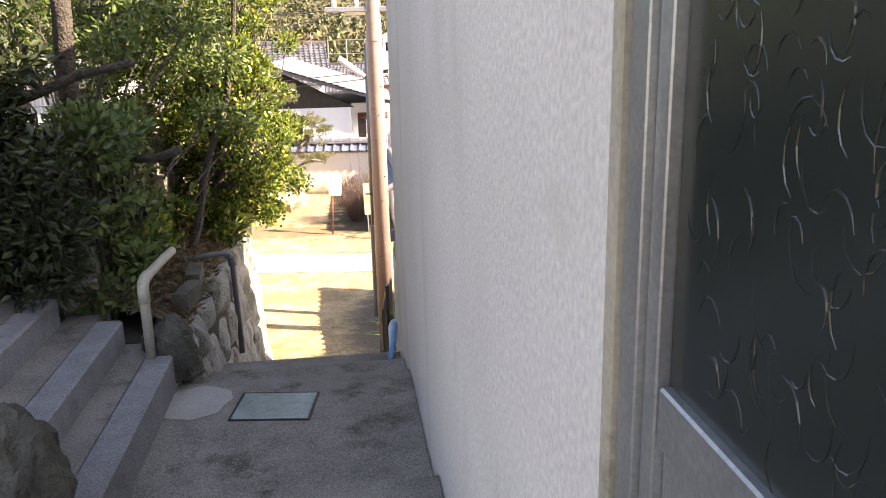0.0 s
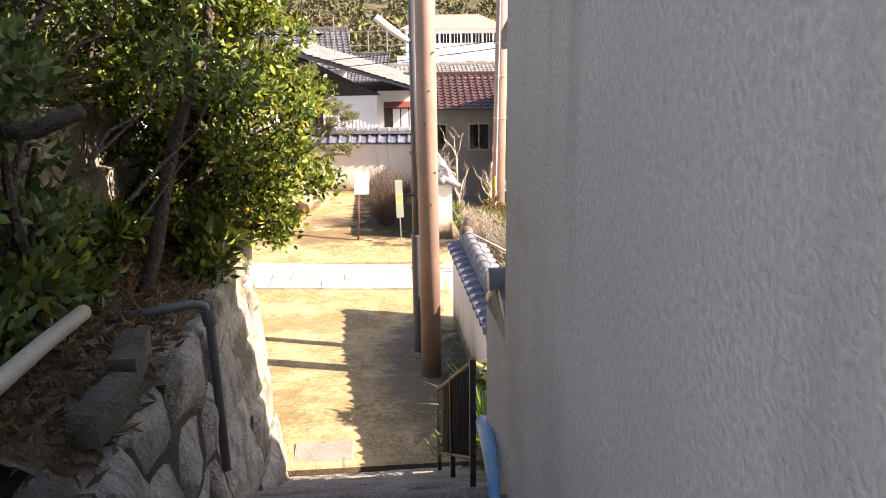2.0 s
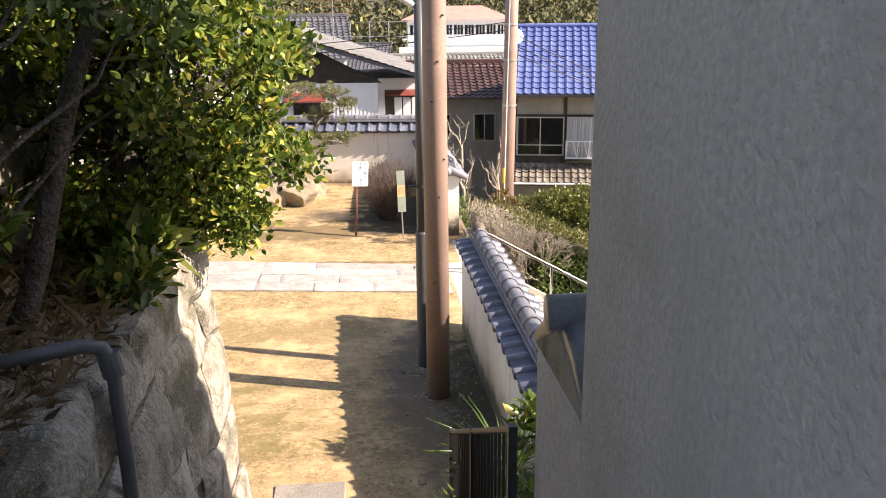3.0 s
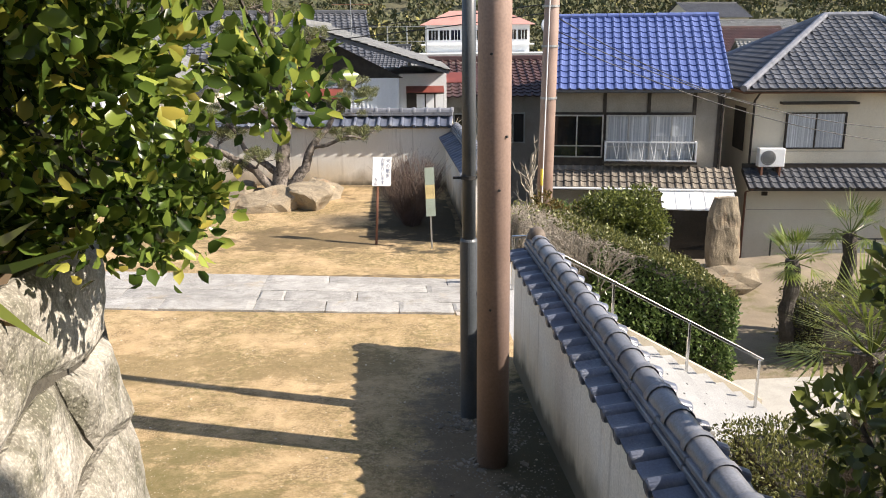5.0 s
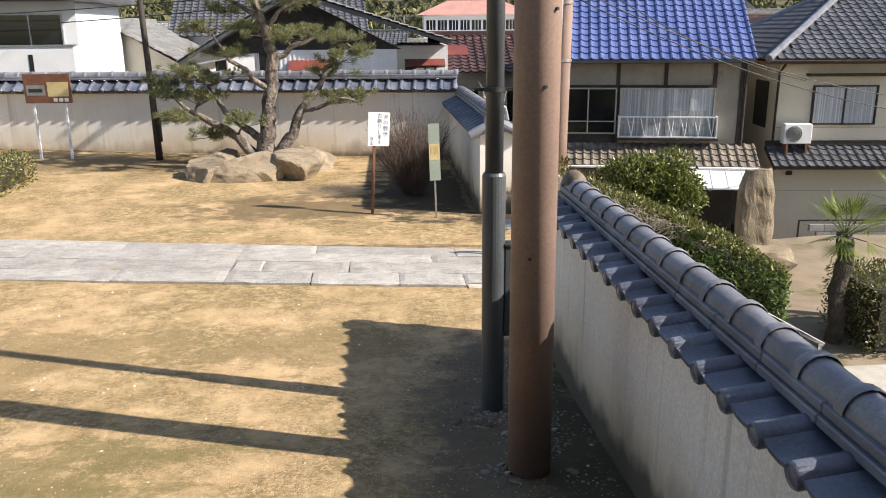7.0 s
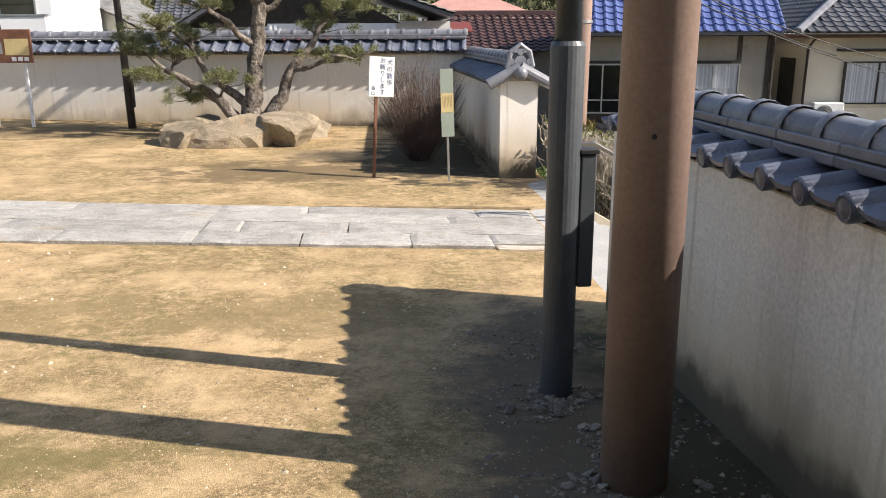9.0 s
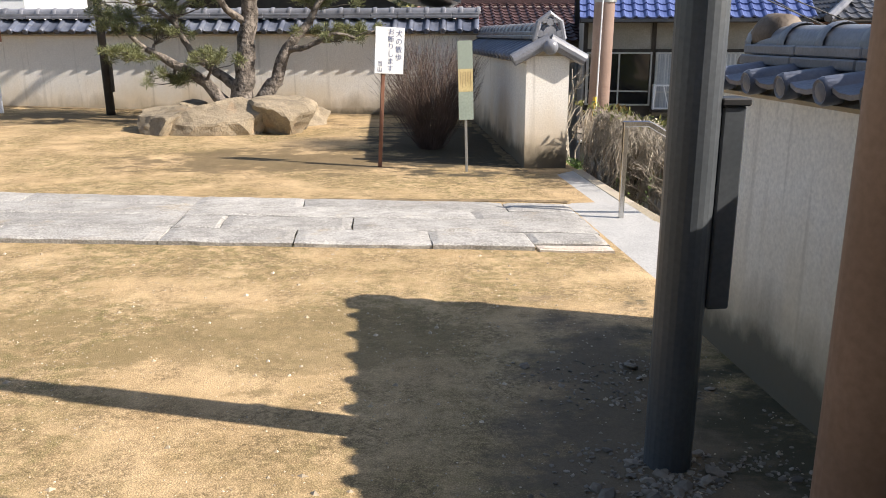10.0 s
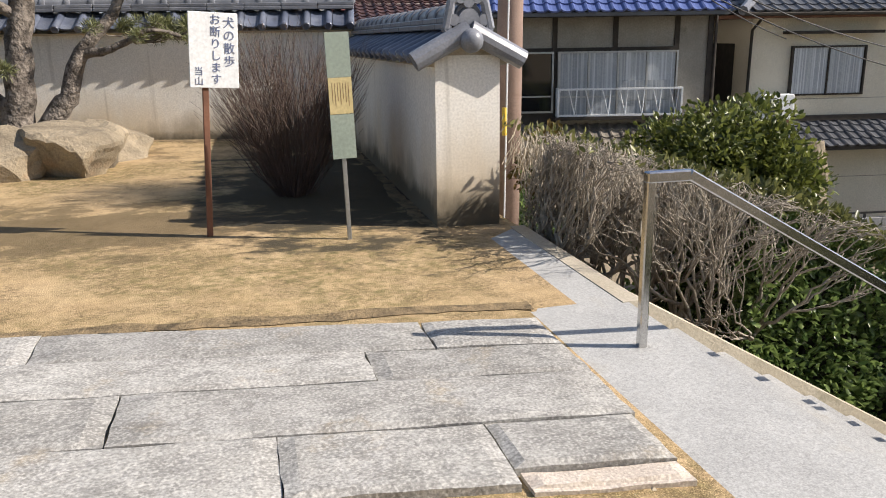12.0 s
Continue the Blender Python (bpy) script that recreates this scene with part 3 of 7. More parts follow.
def build_white_house():
    h = thing("white_building", pose(0, 0, 0), "roughcast white plaster building with an aluminium side door", "building")
    for lo, hi in (((0.73, 0.915, 1.2), (0.95, 6.5, 6.5)), ((0.73, -6.0, 1.2), (0.95, -1.5, 6.5)), ((0.73, -1.5, 1.2), (0.95, 0.915, 3.5)), ((0.73, -1.5, 5.55), (0.95, 0.915, 6.5)), ((0.95, 6.28, 1.2), (7.0, 6.5, 6.5))):
        part("wall", boxed(lo, hi), M["white_plaster"], h)
    # Roof out of view; height and overhang set where the building's shadow falls.
    bm = bmesh.new()
    prism(bm, [(0.3, 6.4), (4.0, 7.3), (7.7, 6.4), (7.7, 6.55), (4.0, 7.45), (0.3, 6.55)], -6.5, 6.6)
    part("roof", bm, M["kawara"], h)
    # Unseen pent roof, added to keep sun off the near stone wall.
    part("pent_roof", prism(bmesh.new(), [(6.5, 4.75), (7.62, 4.4), (7.62, 4.5), (6.5, 4.9)], 0.9, 7.0, "x"), M["kawara"], h)
    d = part("door", boxed((0.752, -1.42, 4.465), (0.79, 0.75, 4.56), 0.004), M["alu"], h, "aluminium sliding door with patterned glass")
    part("jamb", boxed((0.722, 0.872, 3.5), (0.80, 0.914, 5.55), 0.004), M["tan_plaster"], h, "beige timber jamb")
    part("door_frame", boxed((0.735, 0.802, 3.5), (0.80, 0.87, 5.55), 0.003), M["alu"], h)
    part("door_stile", boxed((0.748, 0.753, 3.5), (0.795, 0.799, 5.52), 0.003), M["alu"], d)
    part("kick_panel", boxed((0.765, -1.42, 3.52), (0.785, 0.75, 4.463)), M["alu"], d)
    part("top_rail", boxed((0.752, -1.42, 5.44), (0.79, 0.75, 5.52)), M["alu"], d)
    pane = boxed((0.768, -1.42, 4.561), (0.776, 0.75, 5.439))
    part("glass", pane, M["pattern_glass"], d, "dark glass with embossed leaf pattern")
    bm = bmesh.new()
    rng = random.Random(5)
    for i in range(420):
        y, z = rng.uniform(-0.6, 0.71), rng.uniform(4.59, 5.4)
        a = rng.uniform(0, math.tau)
        r = rng.uniform(0.015, 0.04)
        pts = [(0.768, y + r * math.cos(a + k * 0.45), z + 1.5 * r * math.sin(a + k * 0.45)) for k in range(6)]
        tube(bm, pts, [0.0006, 0.0014, 0.0018, 0.0014, 0.001, 0.0005], 5)
    part("embossing", bm, M["pattern_glass"], d)["kind"] = "stuff"
    # Flat dark board behind the glass, standing in for the unlit room.
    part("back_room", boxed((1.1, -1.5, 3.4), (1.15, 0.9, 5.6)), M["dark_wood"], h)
    return h


build_white_house()


def rubble_stone(rng, sx, sy, sz, rough=0.1, soft=0.035, cuts=3):
    bm = bmesh.new()
    bmesh.ops.create_cube(bm, size=1.0)
    bmesh.ops.subdivide_edges(bm, edges=bm.edges, cuts=cuts, use_grid_fill=True)
    o = rng.uniform(0, 90)
    for v in bm.verts:
        c = v.co
        k = 1 - soft * (abs(2 * c.x) ** 4 * abs(2 * c.z) ** 4 + abs(2 * c.y) ** 4 * abs(2 * c.z) ** 4 + abs(2 * c.x) ** 4 * abs(2 * c.y) ** 4) / 2
        v.co = Vector((c.x * sx, c.y * sy, c.z * sz)) * k
        v.co += rough * min(sy, sz) * noise.noise_vector(v.co * 3.2 + Vector((o, 0, o)))
        v.co += rough * 0.35 * min(sy, sz) * noise.noise_vector(v.co * 11 + Vector((o, 3, o)))
    return bm


def wall_face_x(z):
    return -0.84 + 0.085 * (3.0 - z)


def build_retaining_wall():
    w = thing("retaining_wall", pose(0, 0, 0), "old dry-laid stone retaining wall along the stairs", "wall", kind="structure")
    rng = random.Random(11)
    bm = bmesh.new()
    prism(bm, [(-0.885, 2.9), (-0.615, -0.2), (-2.2, -0.2), (-2.2, 3.0)], 5.45, 9.4)
    part("core", bm, M["joint"], w)
    levels = (-0.12, 0.42, 0.92, 1.36, 1.82, 2.24, 2.62, 2.97)

    def bed(j, y):
        wave = 0.0 if j in (0, len(levels) - 1) else 0.13 * noise.noise(Vector((y * 0.9, j * 7.3, 0))) + 0.06 * noise.noise(Vector((y * 2.9, j * 3.1, 4)))
        return levels[j] + wave + (0.03 * noise.noise(Vector((y * 2.2, 1, 8))) if j == len(levels) - 1 else 0)

    for j in range(len(levels) - 1):
        cuts = [5.32]
        while cuts[-1] < 9.4:
            cuts.append(cuts[-1] + (rng.uniform(0.6, 1.05) if cuts[-1] > 7.25 else rng.uniform(0.26, 0.6)))
        cuts[-1] = 9.4
        if cuts[-1] - cuts[-2] < 0.3:
            cuts.pop(-2)
        lean = [0.0] + [rng.uniform(-0.14, 0.14) for c in cuts[1:-1]] + [0.0]
        for k in range(len(cuts) - 1):
            if stair_z(max(cuts[k] - 0.3, 5.0)) > levels[j + 1] + 0.3:
                continue
            big = cuts[k] > 7.25
            off, tilt, o = rng.uniform(-0.02, 0.025), rng.uniform(-0.05, 0.05), rng.uniform(0, 60)
            n = 9
            bm = bmesh.new()
            grid = []
            for a in range(n + 1):
                row = []
                for b in range(n + 1):
                    u, v = a / n, b / n
                    y0, y1 = cuts[k] + lean[k] * (v - 0.5) + 0.007, cuts[k + 1] + lean[k + 1] * (v - 0.5) - 0.007
                    y = y0 + (y1 - y0) * u
                    z0, z1 = bed(j, y) + 0.006, bed(j + 1, y) - 0.006
                    z = z0 + (z1 - z0) * v
                    q = Vector((0, y * 3 + o, z * 3))
                    edge = max(abs(2 * u - 1), abs(2 * v - 1)) ** (7 if big else 4)
                    x = wall_face_x(z) + off + tilt * (v - 0.5) + (0.022 if big else 0.05) * noise.noise(q) + 0.014 * noise.noise(q * 3.3) + 0.006 * noise.noise(q * 9) - (0.035 if big else 0.06) * edge
                    row.append(bm.verts.new((x, y + 0.012 * noise.noise(q * 2.1), z + 0.012 * noise.noise(q * 2.1 + Vector((9, 0, 0))))))
                grid.append(row)
            for a in range(n):
                for b in range(n):
                    bm.faces.new((grid[a][b], grid[a + 1][b], grid[a + 1][b + 1], grid[a][b + 1]))
            rim = grid[0][:] + [r[-1] for r in grid[1:]] + grid[-1][-2::-1] + [r[0] for r in grid[-2:0:-1]]
            back = [bm.verts.new((q.co.x - 0.28, q.co.y, q.co.z)) for q in rim]
            for a in range(len(rim)):
                b = (a + 1) % len(rim)
                bm.faces.new((rim[a], rim[b], back[b], back[a]))
            bmesh.ops.recalc_face_normals(bm, faces=bm.faces)
            part("stone", bm, M["wall_stone"], w)
    # the face that looks on to the yard
    for i in range(7):
        for j in range(5):
            ob = part("stone", rubble_stone(rng, 0.72, 0.35, 0.6, 0.05), M["wall_stone"], w)
            ob.matrix_basis = pose(-1.35 - 0.72 * j - 0.1 * (i % 2), 9.36, 0.1 + 0.6 * i if i < 5 else 2.74, 0, 0, 0)
            if i >= 5:
                ob.location.z = 2.74
                break
    return w


build_retaining_wall()


# ---- plaster walls with tiled copings ----
def eave_tile_mesh(length, width, name, mat):
    """One roof tile: a shallow trough with a roll along one side, ending in a round boss."""
    bm = bmesh.new()
    prof = [(-0.5, 0.02), (-0.35, 0.004), (-0.1, 0.0), (0.08, 0.008), (0.14, 0.026), (0.2, 0.043), (0.27, 0.052), (0.34, 0.052), (0.41, 0.043), (0.47, 0.026), (0.5, 0.01)]
    rows = []
    for s in (0.0, 1.0):
        rows.append([bm.verts.new((s * length, p * width, q)) for p, q in prof])
    under = [[bm.verts.new((s * length, p * width, q - 0.018)) for p, q in prof] for s in (0.0, 1.0)]
    for a, b, flip in ((rows[0], rows[1], 0), (under[0], under[1], 1)):
        for i in range(len(prof) - 1):
            f = (a[i], b[i], b[i + 1], a[i + 1])
            bm.faces.new(f if not flip else f[::-1])
    for i in range(len(prof) - 1):
        bm.faces.new((rows[1][i], under[1][i], under[1][i + 1], rows[1][i + 1]))
    boss = []
    for dx, r in ((-0.06, 0.052), (0.003, 0.052), (0.013, 0.044), (0.009, 0.034), (0.014, 0.018)):
        boss.append([bm.verts.new((length + dx, width * 0.305 + r * math.cos(k * math.tau / 12), r * math.sin(k * math.tau / 12))) for k in range(12)])
    for a, b in zip(boss, boss[1:]):
        for k in range(12):
            bm.faces.new((a[k], b[k], b[(k + 1) % 12], a[(k + 1) % 12]))
    bm.faces.new(boss[-1])
    bmesh.ops.recalc_face_normals(bm, faces=bm.faces)
    return mesh_of(name, bm, mat, True)


def ridge_tile_mesh(length, radius, name, mat):
    bm = bmesh.new()
    rings = []
    for s, r in ((-0.02, 1.08), (-0.008, 1.16), (0.03, 1.16), (0.045, 1.12), (0.052, 1.0), (1.0, 0.95)):
        y = s * length if s > 0.05 else s * 1.0
        rings.append([bm.verts.new((radius * r * math.cos(a), y, radius * r * math.sin(a))) for a in np.linspace(-0.15, math.pi + 0.15, 11)])
    for a, b in zip(rings, rings[1:]):
        for i in range(10):
            bm.faces.new((a[i], a[i + 1], b[i + 1], b[i]))
    bm.faces.new(rings[0])
    bm.faces.new(rings[-1][::-1])
    bmesh.ops.recalc_face_normals(bm, faces=bm.faces)
    return mesh_of(name, bm, mat, True)


def tiled_wall(name, a, b, base, eave, ridge, half, out, label, pitch=0.27, finial=None, back=0.0):
    """A plaster wall from a to b (plan) with a little tiled roof and a ridge of round tiles."""
    a, b = Vector(a), Vector(b)
    length = (b - a).length
    turn = math.degrees(math.atan2(b.y - a.y, b.x - a.x)) - 90
    w = thing(name, pose(a.x, a.y, 0, 0, 0, turn), label, "wall", kind="structure")
    bm = boxed((-half, 0, base), (half, length, eave + (0.0 if back else 0.06)))
    part("plaster_body", bm, M["yard_plaster"], w)
    top = ridge - 0.12
    slope = math.atan2(top - eave - 0.05, half + out)
    run = (half + out) / math.cos(slope)
    tile = eave_tile_mesh(run, pitch, "tile", M["kawara"])
    deck = bmesh.new()
    prism(deck, [(-half - out + 0.06, eave - (half + out) * math.tan(radians(back)) - (0.02 if back else 0)), (0, top - 0.03), (half + out - 0.06, eave), (half, eave - 0.02), (-half, eave - 0.02 - (half + out) * math.tan(radians(back)))], 0.005, length - 0.005)
    part("roof_bed", deck, M["tan_plaster"], w)
    n = int(length / pitch)
    for i in range(n):
        y = (i + 0.5) * length / n
        for side in (0, 180):
            m = pose(0, y, top, 0, 0, side) @ pose(0, 0, 0, 0, math.degrees(slope) + (back if side else 0), 0)
            piece("tile", tile, w, m)
    for k, (wd, z) in enumerate(((0.125, 0.0), (0.108, 0.045))):
        count = int(length / 0.45)
        me = mesh_of("ridge_course", boxed((-wd, 0.002, 0), (wd, length / count - 0.004, 0.042), 0.006), M["kawara_ridge"])
        for i in range(count):
            piece("ridge_course", me, w, pose(0, i * length / count, top + 0.02 + z))
    rn = int(length / 0.29)
    rt = ridge_tile_mesh(length / rn, 0.086, "ridge_tile", M["kawara_ridge"])
    for i in range(rn):
        piece("ridge_tile", rt, w, pose(0, i * length / rn, top + 0.105))
    if finial is not None:
        y = finial
        bm = bmesh.new()
        for dx, dz, r in ((0, 0.06, 0.095), (-0.11, 0.06, 0.05), (0.11, 0.06, 0.05), (-0.15, 0.0, 0.035), (0.15, 0.0, 0.035), (0, 0.18, 0.05), (-0.06, 0.2, 0.04), (0.06, 0.2, 0.04)):
            tube(bm, [(dx, y - 0.05, top + dz + 0.02), (dx, y + 0.02, top + dz + 0.02)], [r * 0.8, r], 14)
        tube(bm, [(-0.16, y - 0.02, top + 0.02), (-0.12, y - 0.02, top + 0.2), (0, y - 0.02, top + 0.29), (0.12, y - 0.02, top + 0.2), (0.16, y - 0.02, top + 0.02)], 0.035, 8)
        part("end_ornament", bm, M["kawara_ridge"], w, "curled demon-tile ornament in grey clay")
        for s in (-1, 1):
            bm = bmesh.new()
            tube(bm, [(0, y - 0.04, top + 0.01), (s * (half + out + 0.03), y - 0.04, eave + 0.02)], [0.075, 0.07], 12)
            part("barge_tile", bm, M["kawara_ridge"], w)
        bm = bmesh.new()
        bmesh.ops.create_uvsphere(bm, u_segments=16, v_segments=10, radius=0.085)
        bmesh.ops.transform(bm, verts=bm.verts, matrix=Matrix.Translation((0, y - 0.1, top - 0.06)))
        part("round_boss", bm, M["kawara_ridge"], w, smooth=True)
    return w


tiled_wall("wall_right", (1.68, 15.15), (1.68, 8.2), -0.2, 1.21, 1.42, 0.22, 0.09, "cream plaster garden wall capped with grey clay tiles", back=14.0)
tiled_wall("wall_side", (1.80, 20.3), (1.80, 25.4), -0.3, 1.16, 1.50, 0.24, 0.13, "cream plaster yard wall ending in a tiled gable pillar", finial=0.0)
tiled_wall("wall_far", (1.75, 25.45), (-11.0, 27.25), -0.2, 1.46, 1.82, 0.2, 0.16, "long cream plaster yard wall with a grey tile coping")

bm = bmesh.new()
tube(bm, [(1.68, 15.18, 1.36), (1.68, 15.14, 1.42), (1.68, 15.08, 1.455), (1.68, 14.96, 1.46)], [0.05, 0.09, 0.095, 0.08], 14)
tube(bm, [(1.56, 15.13, 1.31), (1.80, 15.13, 1.31)], [0.05, 0.05], 12)
end_tile = part("ridge_end_tile", bm, M["brown_clay"], smooth=True)
tagged(end_tile, "rounded brown clay tile closing the wall's ridge", "roof tile")

# ---- granite paving across the yard ----
def build_paving():
    p = thing("stone_path", pose(0, 0, 0), "worn grey granite slab path across the sandy yard", "path", kind="structure")
    rng = random.Random(3)
    beds = ((16.86, -0.112), (17.28, -0.112), (17.70, -0.118), (18.04, -0.14), (18.40, -0.15))
    cuts = ((-9, -6.3, -4.5, -2.95, -1.69, -0.74, 0.235, 0.955, 1.50), (-9, -5.6, -3.6, -1.69, -1.33, -0.33, 1.52),
            (-9, -6.9, -4.3, -1.69, 0.65, 1.53), (-9, -5.0, -3.2, -1.68, -0.76, 0.965, 1.53))

    def slab(x0, x1, lower, upper, top, name, mat):
        n, o, lift = 12, rng.uniform(0, 50), rng.uniform(0, 0.007)
        bm = bmesh.new()
        box(bm, (0, 0, -0.12), (1, 1, 0))
        bmesh.ops.subdivide_edges(bm, edges=bm.edges, cuts=n, use_grid_fill=True)
        for v in bm.verts:
            a, b = v.co.x, v.co.y
            x = x0 + 0.004 + (x1 - x0 - 0.008) * a
            y0, y1 = lower[0] + lower[1] * x + 0.003, upper[0] + upper[1] * x - 0.003
            y = y0 + (y1 - y0) * b
            worn = min(a, 1 - a) * (x1 - x0) < 0.02 or min(b, 1 - b) * (y1 - y0) < 0.02
            q = Vector((x, y, o))
            z = v.co.z - 0.013 * x
            if v.co.z > -0.01:
                z += top + lift + 0.007 * noise.noise(q * 3) + 0.003 * noise.noise(q * 11) - (0.011 + 0.005 * noise.noise(q * 8) if worn else 0)
            if worn:
                x += 0.011 * noise.noise(q * 7)
                y += 0.011 * noise.noise(q * 7 + Vector((5, 5, 0)))
            v.co = Vector((x, y, z))
        part(name, bm, M[mat], p)

    for row, xs in enumerate(cuts):
        for x0, x1 in zip(xs, xs[1:]):
            lower = beds[row] if row or x0 < 0.9 else (16.95, -0.112)
            slab(x0, x1, lower, beds[row + 1], 0.036, "slab", "granite")
    slab(0.975, 1.49, (16.82, -0.112), (16.945, -0.112), 0.018, "edge_strip", "pink_granite")
    return p


build_paving()


def build_stone_stairs():
    s = thing("stone_stairs", pose(0, 0, 0), "light granite stairs leading down from the yard", "stairs", kind="structure")
    bm = boxed((1.535, 15.25, -0.5), (2.12, 18.35, -0.024))
    prism(bm, [(1.60, 18.35), (2.083, 18.35), (2.083, 20.2), (1.66, 20.2), (1.55, 19.9), (1.54, 19.7), (1.58, 19.3), (1.61, 18.95), (1.66, 18.7), (1.68, 18.5)], -0.5, -0.024, "z")
    part("top_landing", bm, M["granite_smooth"], s)
    for i in range(1, 14):
        z = -0.03 - 0.17 * i
        x = 2.12 + 0.3 * (i - 1)
        part("step", boxed((x, 15.25, z - 0.4), (x + 0.3, 18.35, z), 0.006), M["granite_smooth"], s)
        for y in (17.25, 16.6):
            part("grip_strip", boxed((x + 0.05, y, z), (x + 0.16, y + 0.04, z + 0.003)), M["black_metal"], s)
    bm = bmesh.new()
    prism(bm, [(2.085, -0.6), (2.085, -0.02), (2.2, -0.02), (6.1, -2.24), (6.1, -2.8), (2.3, -0.6)], 18.352, 18.5)
    part("kerb", bm, M["tan_plaster"], s)
    part("kerb", boxed((2.085, 18.5, -0.5), (2.2, 20.2, -0.02)), M["tan_plaster"], s)
    part("road", boxed((6.0, 12.5, -2.5), (14, 19.3, -2.32)), M["pale_mortar"], s)


build_stone_stairs()

# ---- yard fixtures ----
def build_brown_pole():
    p = thing("utility_pole", pose(0.905, 12.89, 0.05), "tall brown-painted concrete utility pole in the yard", "utility pole")
    bm = bmesh.new()
    tube(bm, [(0, 0, -0.3), (0.0, 0.02, 4), (0.01, 0.06, 9.5)], [0.134, 0.125, 0.107], 32, True)
    part("shaft", bm, M["pole_brown"], p, smooth=True)
    for z in (3.3, 4.9):
        bm = bmesh.new()
        tube(bm, [(0, 0.018, z), (0, 0.018, z + 0.02)], [0.123, 0.123], 24)
        part("band", bm, M["pole_brown"], p)
    for i, z in enumerate((1.4, 2.35, 2.75, 3.35, 3.75, 4.2)):
        bm = bmesh.new()
        a = math.radians(-110 + 30 * (i % 3))
        tube(bm, [(0.1 * math.cos(a), 0.1 * math.sin(a), z), (0.13 * math.cos(a), 0.13 * math.sin(a), z)], 0.01, 8)
        part("step_bolt_socket", bm, M["black_metal"], p)
    part("crossarm", boxed((-0.75, -0.05, 5.35), (0.6, 0.05, 5.43), 0.01), M["dull_steel"], p)
    for x in (-0.6, -0.25, 0.3, 0.5):
        bm = bmesh.new()
        tube(bm, [(x, 0, 5.43), (x, 0, 5.5), (x, 0, 5.56)], [0.03, 0.045, 0.02], 10)
        part("insulator", bm, M["white_paint"], p)


def build_dark_pole():
    p = thing("steel_pole", pose(0.815, 13.85, 0.02), "slim dark grey stepped steel lamp pole", "pole")
    bm = bmesh.new()
    tube(bm, [(0, 0, -0.2), (0, 0, 1.72), (0, 0, 1.74)], [0.081, 0.081, 0.07], 24)
    part("base_sleeve", bm, M["pole_dark"], p, smooth=False)
    bm = bmesh.new()
    tube(bm, [(0, 0, 1.7), (0.01, 0.02, 4.9)], [0.062, 0.058], 24)
    part("upper_tube", bm, M["pole_dark"], p, smooth=True)
    bm = bmesh.new()
    tube(bm, [(0, 0, 2.28), (0, 0, 2.31)], 0.07, 20)
    part("clamp", bm, M["black_metal"], p)
    part("clamp_lug", boxed((-0.14, -0.015, 2.285), (0.14, 0.015, 2.305)), M["black_metal"], p)
    b = part("switch_box", boxed((0.075, -0.045, 0.56), (0.15, 0.045, 1.22), 0.006), M["pole_dark"], p, "narrow dark steel switch box")
    part("box_lid", boxed((0.065, -0.055, 1.22), (0.16, 0.055, 1.245), 0.005), M["black_metal"], b)
    bm = bmesh.new()
    tube(bm, [(-0.05, 0, 4.35), (-0.22, 0, 4.46), (-0.48, -0.02, 4.66)], [0.035, 0.05, 0.05], 12)
    part("lamp_head", bm, M["white_paint"], p, "white tubular lamp head")


build_brown_pole()
build_dark_pole()


def build_third_pole():
    p = thing("utility_pole", pose(4.02, 26.1, -3.2), "distant brown concrete utility pole with a yellow guy guard", "utility pole")
    bm = bmesh.new()
    tube(bm, [(0, 0, -0.5), (0.1, 0, 6), (0.2, 0, 12)], [0.205, 0.18, 0.15], 28)
    part("shaft", bm, M["pole_brown"], p, smooth=True)
    bm = bmesh.new()
    tube(bm, [(-0.08, -0.24, 3.15), (-0.08, -0.23, 3.55)], 0.035, 10)
    part("guy_guard", bm, M["yellow"], p, "yellow plastic guard")
    bm = bmesh.new()
    tube(bm, [(-0.08, -0.24, 1.8), (0.06, -0.2, 9)], 0.014, 6)
    part("guy_wire", bm, M["white_paint"], p)
    for z in (5.2, 6.4, 7.3):
        bm = bmesh.new()
        tube(bm, [(0.1, 0, z), (0.1, 0, z + 0.05)], 0.2, 24)
        part("band", bm, M["dull_steel"], p)


build_third_pole()


def glyph(char, size, depth, mat, parent, m, name="character"):
    cu = bpy.data.curves.new(name, "FONT")
    cu.body, cu.size, cu.extrude, cu.align_x = char, size, depth, "CENTER"
    tmp = bpy.data.objects.new(name, cu)
    me = bpy.data.meshes.new_from_object(tmp)
    bpy.data.objects.remove(tmp)
    me.materials.append(mat)
    ob = new(name, me)
    ob.parent = parent
    ob.matrix_basis = m
    return ob


def build_no_dogs_sign():
    s = thing("notice_sign", pose(-0.065, 20.44, -0.02, 0, 3.2, 12), "white notice board with dark blue Japanese writing on a brown post", "sign")
    part("post", boxed((-0.02, -0.015, -0.2), (0.02, 0.015, 1.12), 0.003), M["brown_wood"], s)
    b = part("board", boxed((-0.105, -0.03, 1.06), (0.22, -0.016, 1.555), 0.003), M["white_paint"], s, "white painted board")
    def column(text, x, top, size, pitch):
        for i, c in enumerate(text):
            glyph(c, size, 0.001, M["sign_blue"], b, pose(x, -0.032, top - size * 0.85 - i * pitch, 90, 0, 0))
    column("犬の散歩", 0.16, 1.53, 0.078, 0.084)
    column("お断りします", 0.07, 1.545, 0.074, 0.078)
    column("当山", -0.045, 1.20, 0.06, 0.066)


